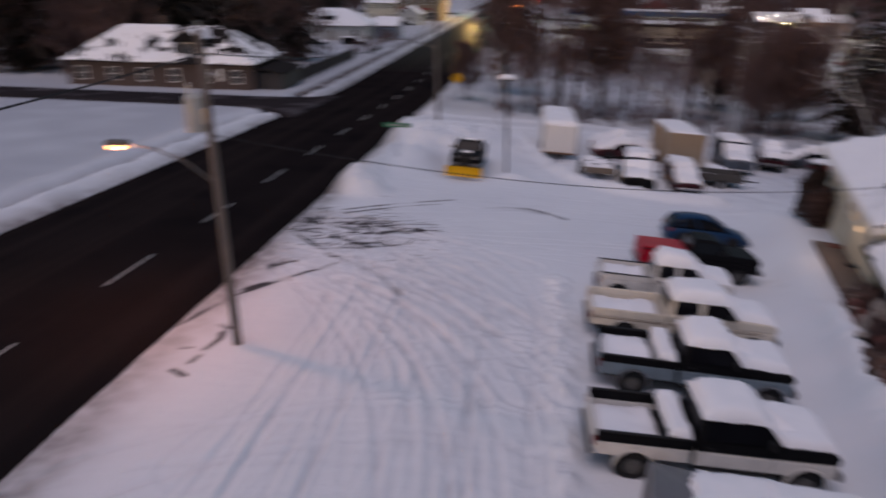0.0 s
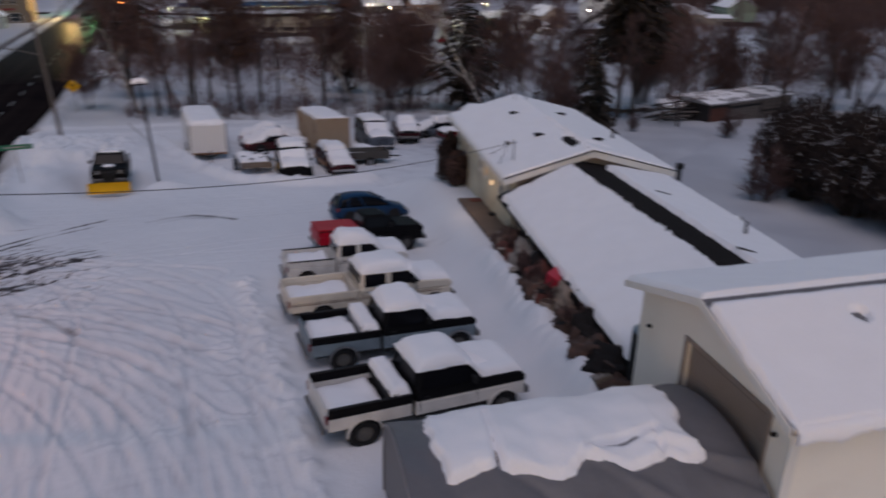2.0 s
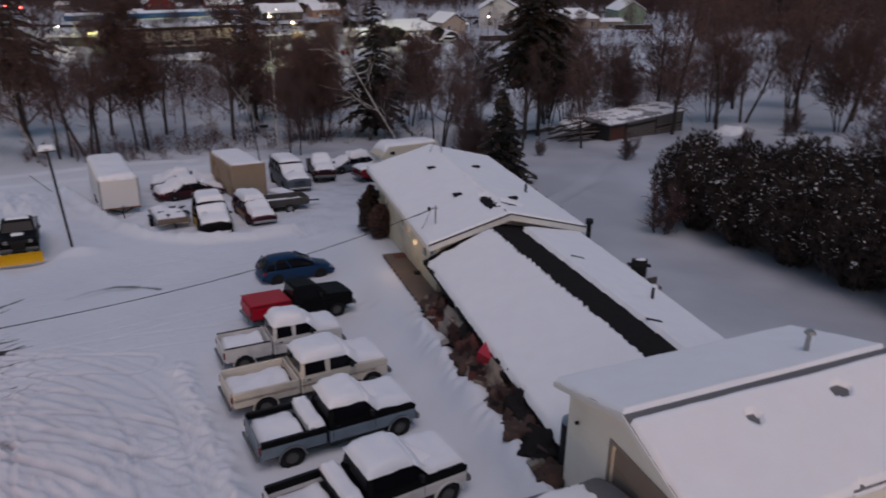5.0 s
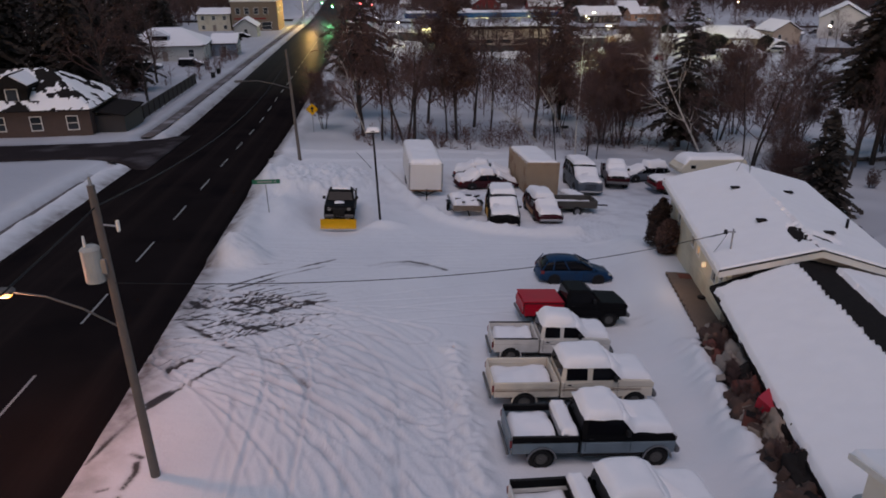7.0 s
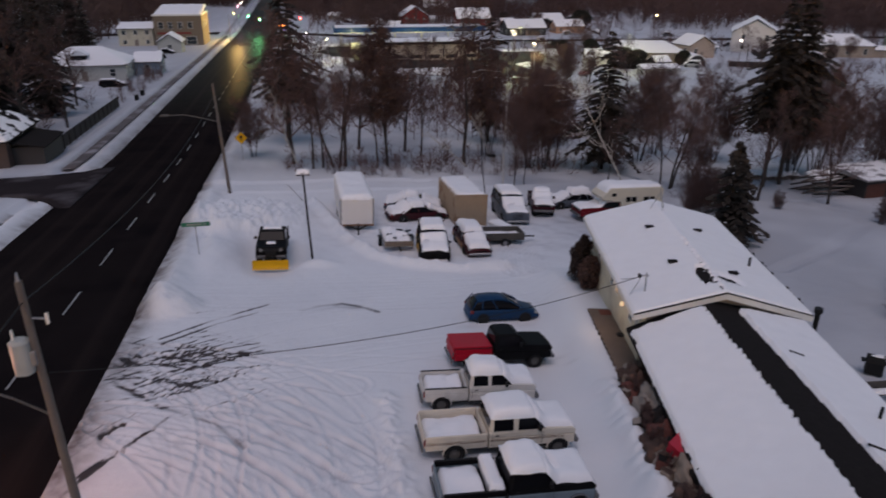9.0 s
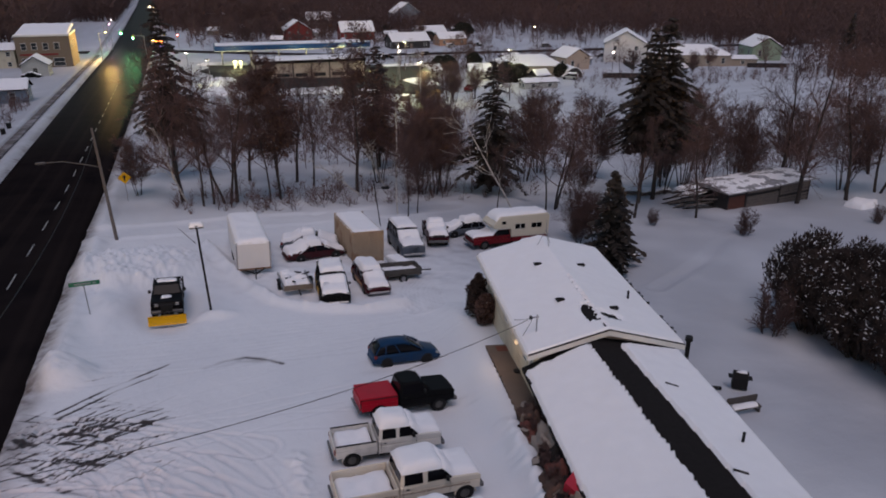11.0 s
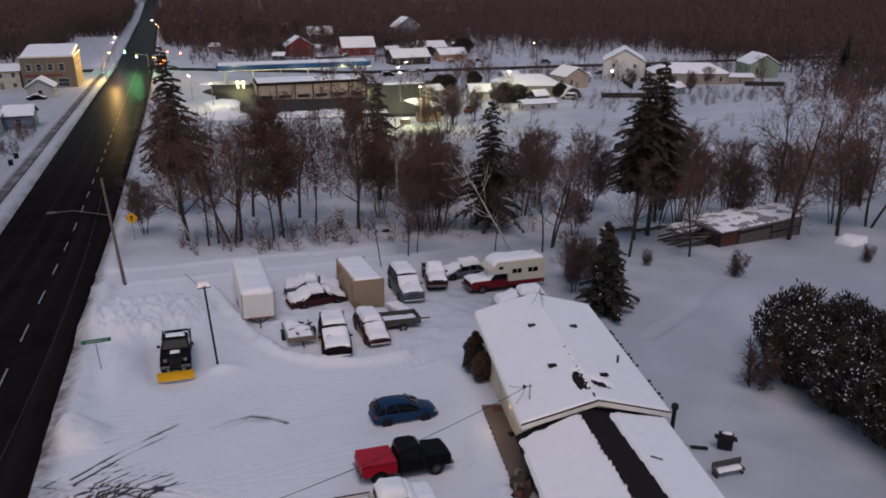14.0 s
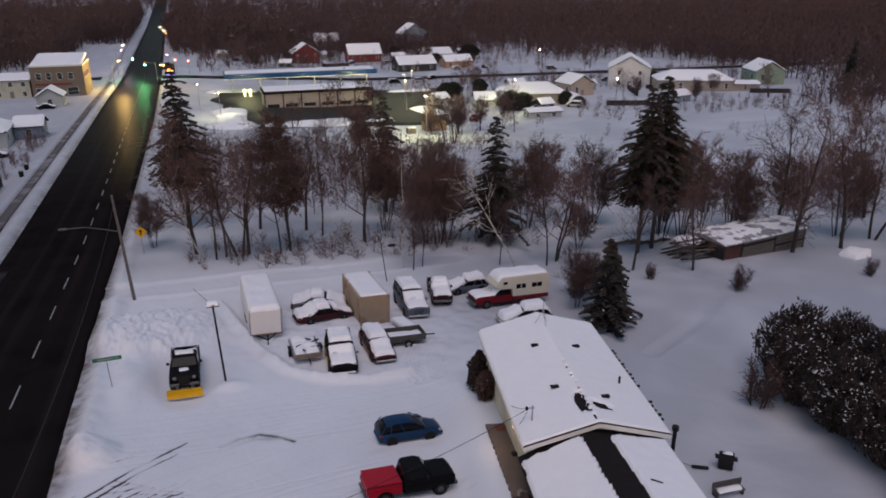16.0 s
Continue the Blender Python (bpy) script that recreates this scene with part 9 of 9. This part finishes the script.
tagged(c5, "black overhead line along the road", "cable")

# front walk of the house: boards, mat and steps
wk = thing("front_walk", pose(*main_xy(2.9, 0.0), float(gz(*main_xy(2.9, 0.0))) + 0.08, -4.3, 1.6, -12.1), "brown board walk with a rusty mat at the house front", "walkway")
WALKW = mat("brown_walk_boards", (0.15, 0.11, 0.085), 0.85, vary=0.25, scale=2, bump=0.4)
for k in range(38):
    part("board", box(-0.62 + 0.04 * math.sin(k * 2.2), 0.7, -3.9 + k * 0.185, -3.73 + k * 0.185, -0.05, 0.07), WALKW, wk)
part("door_mat", box(-0.15, 0.5, 2.3, 2.9, 0.072, 0.10, 0.01), mat("rusty_mat", (0.17, 0.055, 0.035), 0.95, vary=0.3), wk, "rust-red door mat")
part("dark_dish", tube((0.3, -0.1, 0.072), (0.3, -0.1, 0.16), 0.16, 0.19, n=12), PLASTIC, wk)


def mound(name, x, y, rz, sx, sy, sz, material, label, category, seed, amp=0.22, group=""):
    """An uneven covered heap."""
    t = thing(name, place(x, y, rz), label, category, group)
    b = bmesh.new()
    bmesh.ops.create_icosphere(b, subdivisions=4, radius=1.0)
    for v in b.verts:
        c = v.co.copy()
        n = noise.noise(c * 1.6 + Vector((seed, 0, 0))) + 0.5 * noise.noise(c * 4.0 + Vector((0, seed, 0)))
        s = 1 + amp * n + 0.30 * amp * (1 - abs(noise.noise(c * 5.5 + Vector((seed, seed, 0)))) * 2.2)
        v.co = Vector((c.x * sx * s, c.y * sy * s, max(-0.02, (c.z * 0.75 + 0.3) * sz * s)))
    part("cover", b, material, t, smooth=True)
    return t


BEIGE = mat("beige_tarp", (0.25, 0.195, 0.155), 0.8, vary=0.2, scale=2, bump=0.5, fine=12)
BROWN = mat("brown_rags", (0.058, 0.035, 0.028), 0.9, vary=0.4, scale=4, bump=0.8, stain=(0.13, 0.065, 0.045))
RUSTB = mat("rust_red_rags", (0.115, 0.036, 0.028), 0.9, vary=0.4, scale=4, bump=0.8, stain=(0.05, 0.022, 0.018))
DARKC = mat("black_bags", (0.017, 0.015, 0.015), 0.8, vary=0.3, scale=3, bump=0.5, spec=0.12)
REDPL = mat("red_plastic", (0.42, 0.012, 0.03), 0.45, vary=0.12)
GREYC = mat("grey_cloth", (0.24, 0.205, 0.18), 0.9, vary=0.25, scale=2, bump=0.5)
heaps = [
    (-0.5, -0.2, 0.30, 0.40, 0.55, GREYC, "pale frosted heap by the walk", "heap"), (-1.3, -0.35, 0.50, 0.55, 0.85, BROWN, "heap of brown brush against the wall", "heap"), (-2.0, -0.05, 0.45, 0.55, 1.0, BROWN, "dark brown bundle under the eave", "heap"),
    (-2.4, -0.5, 0.48, 0.60, 0.75, RUSTB, "rust-brown rags in a heap", "heap"), (-3.6, -0.25, 0.42, 1.05, 0.95, GREYC, "pale grey sheet over a long pile", "tarp pile"), (-3.2, 0.10, 0.4, 0.5, 1.25, BEIGE, "beige tarp over a tall pile", "tarp pile"), (-4.9, -0.2, 0.50, 0.55, 1.0, DARKC, "black bags piled at the wall", "bags"),
    (-5.6, -0.30, 0.45, 0.5, 0.95, RUSTB, "rust-red box draped in rags", "heap"), (-5.9, -0.75, 0.42, 0.5, 0.5, BROWN, "low heap of brown clutter", "heap"), (-6.5, -0.50, 0.62, 0.55, 0.80, BROWN, "tangled grey-brown clutter by the wall", "heap"), (-6.4, 0.05, 0.40, 0.6, 1.15, DARKC, "black bags under the eave", "bags"),
    (-7.9, -0.30, 0.32, 0.75, 0.90, BEIGE, "long beige roll leaning in the clutter", "roll"), (-8.4, 0.05, 0.40, 0.7, 1.1, DARKC, "black bags piled at the wall", "bags"), (-8.9, -0.45, 0.50, 0.5, 0.7, BROWN, "dark clutter at the wall", "heap"), (-9.7, -0.2, 0.55, 0.7, 0.9, DARKC, "black bags piled at the wall", "bags"),
    (-10.6, -0.5, 0.6, 0.6, 0.6, BROWN, "dark clutter beside the workshop", "heap"), (-11.5, -0.3, 0.7, 0.8, 0.75, DARKC, "black bags beside the workshop", "bags"), (-12.4, -0.5, 0.6, 0.6, 0.5, BROWN, "dark clutter beside the workshop", "heap")]
for i, (s, p, a, b, c, mt, lab, cat) in enumerate(heaps):
    x, y = house_xy(s, p + 0.16)
    mound("covered_pile", x, y, -12 + 14 * math.sin(i * 2.3), a, b, c * 0.78, mt, lab, cat, i * 3.1, 0.42, "clutter along the house front")
x, y = house_xy(-7.0, -0.30)
cr = thing("red_wheelbarrow", place(x, y, 40, 0.40) @ Matrix.Scale(0.80, 4), "tipped red plastic wheelbarrow tub", "wheelbarrow")
tub = loft([[(-0.3, -0.28, 0.15), (0.35, -0.28, 0.15), (0.35, 0.28, 0.15), (-0.3, 0.28, 0.15)], [(-0.45, -0.4, 0.62), (0.55, -0.4, 0.70), (0.55, 0.4, 0.70), (-0.45, 0.4, 0.62)]])
q = part("tub", tub, REDPL, cr)
q.matrix_local = pose(0, 0, 0.15, 24, 8, 0)
part("handle", tube((-0.4, -0.3, 0.4), (-1.1, -0.35, 0.6), 0.025, n=6), WOOD, cr)
part("handle", tube((-0.4, 0.3, 0.5), (-1.1, 0.35, 0.75), 0.025, n=6), WOOD, cr)
for i in range(14):
    s, p = -1.0 - 0.8 * i, -0.35 - 0.25 * abs(math.sin(i * 1.9))
    x, y = house_xy(s, p)
    pl = thing("loose_plank", place(x, y, 70 * math.sin(i * 3.7), 0.05), "loose weathered plank lying in slush", "plank", "loose planks")
    part("plank", box(-0.55, 0.55, -0.08, 0.08, 0.0, 0.05, 0.006), WOOD if i % 2 else BROWN, pl)
for i in range(34):
    s, p = -0.8 - 0.36 * i, 0.05 - 0.7 * abs(math.sin(i * 2.7))
    x, y = house_xy(s, p)
    a, b, c = 0.14 + 0.12 * abs(math.sin(i * 1.3)), 0.10 + 0.1 * abs(math.sin(i * 2.9)), 0.18 + 0.3 * abs(math.sin(i * 4.1))
    jb = thing("junk_box", place(x, y, 0) @ pose(0, 0, 0.03, 22 * math.sin(i * 2.3), 20 * math.sin(i * 3.3), 50 * math.sin(i * 5.1)), "small dirty box among the clutter by the wall", "box", "junk along the house front")
    part("carton", box(-a, a, -b, b, 0, c, 0.03), (BROWN, DARKC, WOOD, RUSTB, BEIGE if i % 2 else BROWN)[i % 5], jb)
    part("flap", box(-a * 0.9, a * 0.2, -b * 1.1, b * 1.1, c + 0.004, c + 0.03, 0.005), (DARKC, BROWN, GREYC)[i % 3], jb)
# dried stems round the clutter
dry = bare_tree("shrub", 1.6, 61, stems=7, spread=0.6, first=0.1, r=0.025, maxdepth=2)
for s, p in ((-1.2, 0.0), (-2.4, -0.2), (-4.4, -0.2), (-5.2, -0.4), (-6.2, -0.5), (-7.3, -0.3), (-9.2, -0.3)):
    x, y = house_xy(s, p)
    put_tree("shrub", dry, TN, x, y, 0.6, s * 40, "dry bare shrub at the wall", "shrub", "dry shrubs at the house")
lg_ = thing("fallen_stake", place(15.0, 36.3, 60), "dark stake leaning by the shrub", "stake")
part("stake", tube((-0.5, 0, 0.05), (0.5, 0, 0.4), 0.05, n=7), BARK, lg_)
lamp("porch_light", (*main_xy(3.4, -0.75), 1.15), 6, WARM, 0.3)
pl_ = thing("porch_lamp", pose(*main_xy(3.4, 0.43), 1.4, 0, 0, -12), "small lit porch lamp on the cream wall", "wall lamp")
part("bulb", box(-0.16, 0.0, -0.06, 0.06, -0.1, 0.12, 0.02), glow("porch_bulb", (1.0, 0.75, 0.45), 0.3), pl_, "glowing bulb")

# east side: pallet steps along the wall, barbecue and bench in the snow
PAL = mat("dark_slat_wood", (0.07, 0.062, 0.058), 0.9, vary=0.3)
bq = thing("barbecue", place(25.0, 26.43, -38) @ Matrix.Scale(0.82, 4), "black barbecue with snow on its lid", "barbecue")
part("cabinet", box(-0.45, 0.45, -0.3, 0.3, 0.1, 0.85, 0.02), PLASTIC, bq)
part("lid", prism([(-0.3, 0.86), (0.3, 0.86), (0.26, 1.12), (0.05, 1.25), (-0.2, 1.18)], -0.45, 0.45, axis="x"), PLASTIC, bq)
for s in (-1, 1):
    part("side_shelf", box(s * 0.58 - 0.12, s * 0.58 + 0.12, -0.25, 0.25, 0.8, 0.85, 0.01), PLASTIC, bq)
snow_cap("lid_snow", -0.40, 0.42, -0.22, 0.20, 1.12, 0.14, bq, seed=61, step=0.08, label="snow on the lid")
x, y = 24.0, 28.0
sw = thing("snow_shovel", place(23.6, 26.9, 150), "dark shovel blade lying in the snow", "shovel")
part("blade", box(-0.55, 0.35, -0.1, 0.1, 0.02, 0.12, 0.02), PLASTIC, sw)
part("shaft", tube((0.3, 0, 0.1), (1.1, 0.1, 0.35), 0.02, n=6), WOOD, sw)
bn = thing("garden_bench", place(23.55, 24.5, -5, -0.15), "dark garden bench deep in snow", "bench")
part("seat", box(-0.85, 0.85, -0.22, 0.22, 0.38, 0.44, 0.01), PAL, bn)
part("backrest", box(-0.85, 0.85, 0.2, 0.26, 0.5, 0.85, 0.01), PAL, bn)
for s in (-1, 1):
    part("leg", box(s * 0.75 - 0.04, s * 0.75 + 0.04, -0.2, 0.24, 0, 0.5, 0.01), PAL, bn)
snow_cap("seat_snow", -0.7, 0.75, -0.2, 0.18, 0.44, 0.12, bn, seed=63, step=0.08)

# beyond the shop wall: tank and tyre beside the wing
x, y = house_xy(-12.6, 0.1)
tk = thing("oil_tank", place(x, y, -12), "dark upright tank at the corner of wing and workshop", "tank")
part("tank", tube((0, 0, 0.2), (0, 0, 1.75), 0.36, 0.36, n=20), mat("tank_paint", (0.022, 0.022, 0.024), 0.7, vary=0.2, spec=0.2), tk, smooth=False)
part("tank_lid", tube((0, 0, 1.752), (0, 0, 1.85), 0.36, 0.2, n=20), STEEL, tk)

# litter bin and mailbox across the road
for x, y in ((-25.0, 122.0), (-25.2, 127.5)):
    t = thing("litter_bin", place(x, y), "dark litter bin on the snowy pavement", "bin", "bins across the road")
    part("body", tube((0, 0, 0), (0, 0, 1.1), 0.32, 0.36, n=12), PLASTIC, t)
    part("lid", tube((0, 0, 1.1), (0, 0, 1.3), 0.38, 0.15, n=12), STEEL, t)
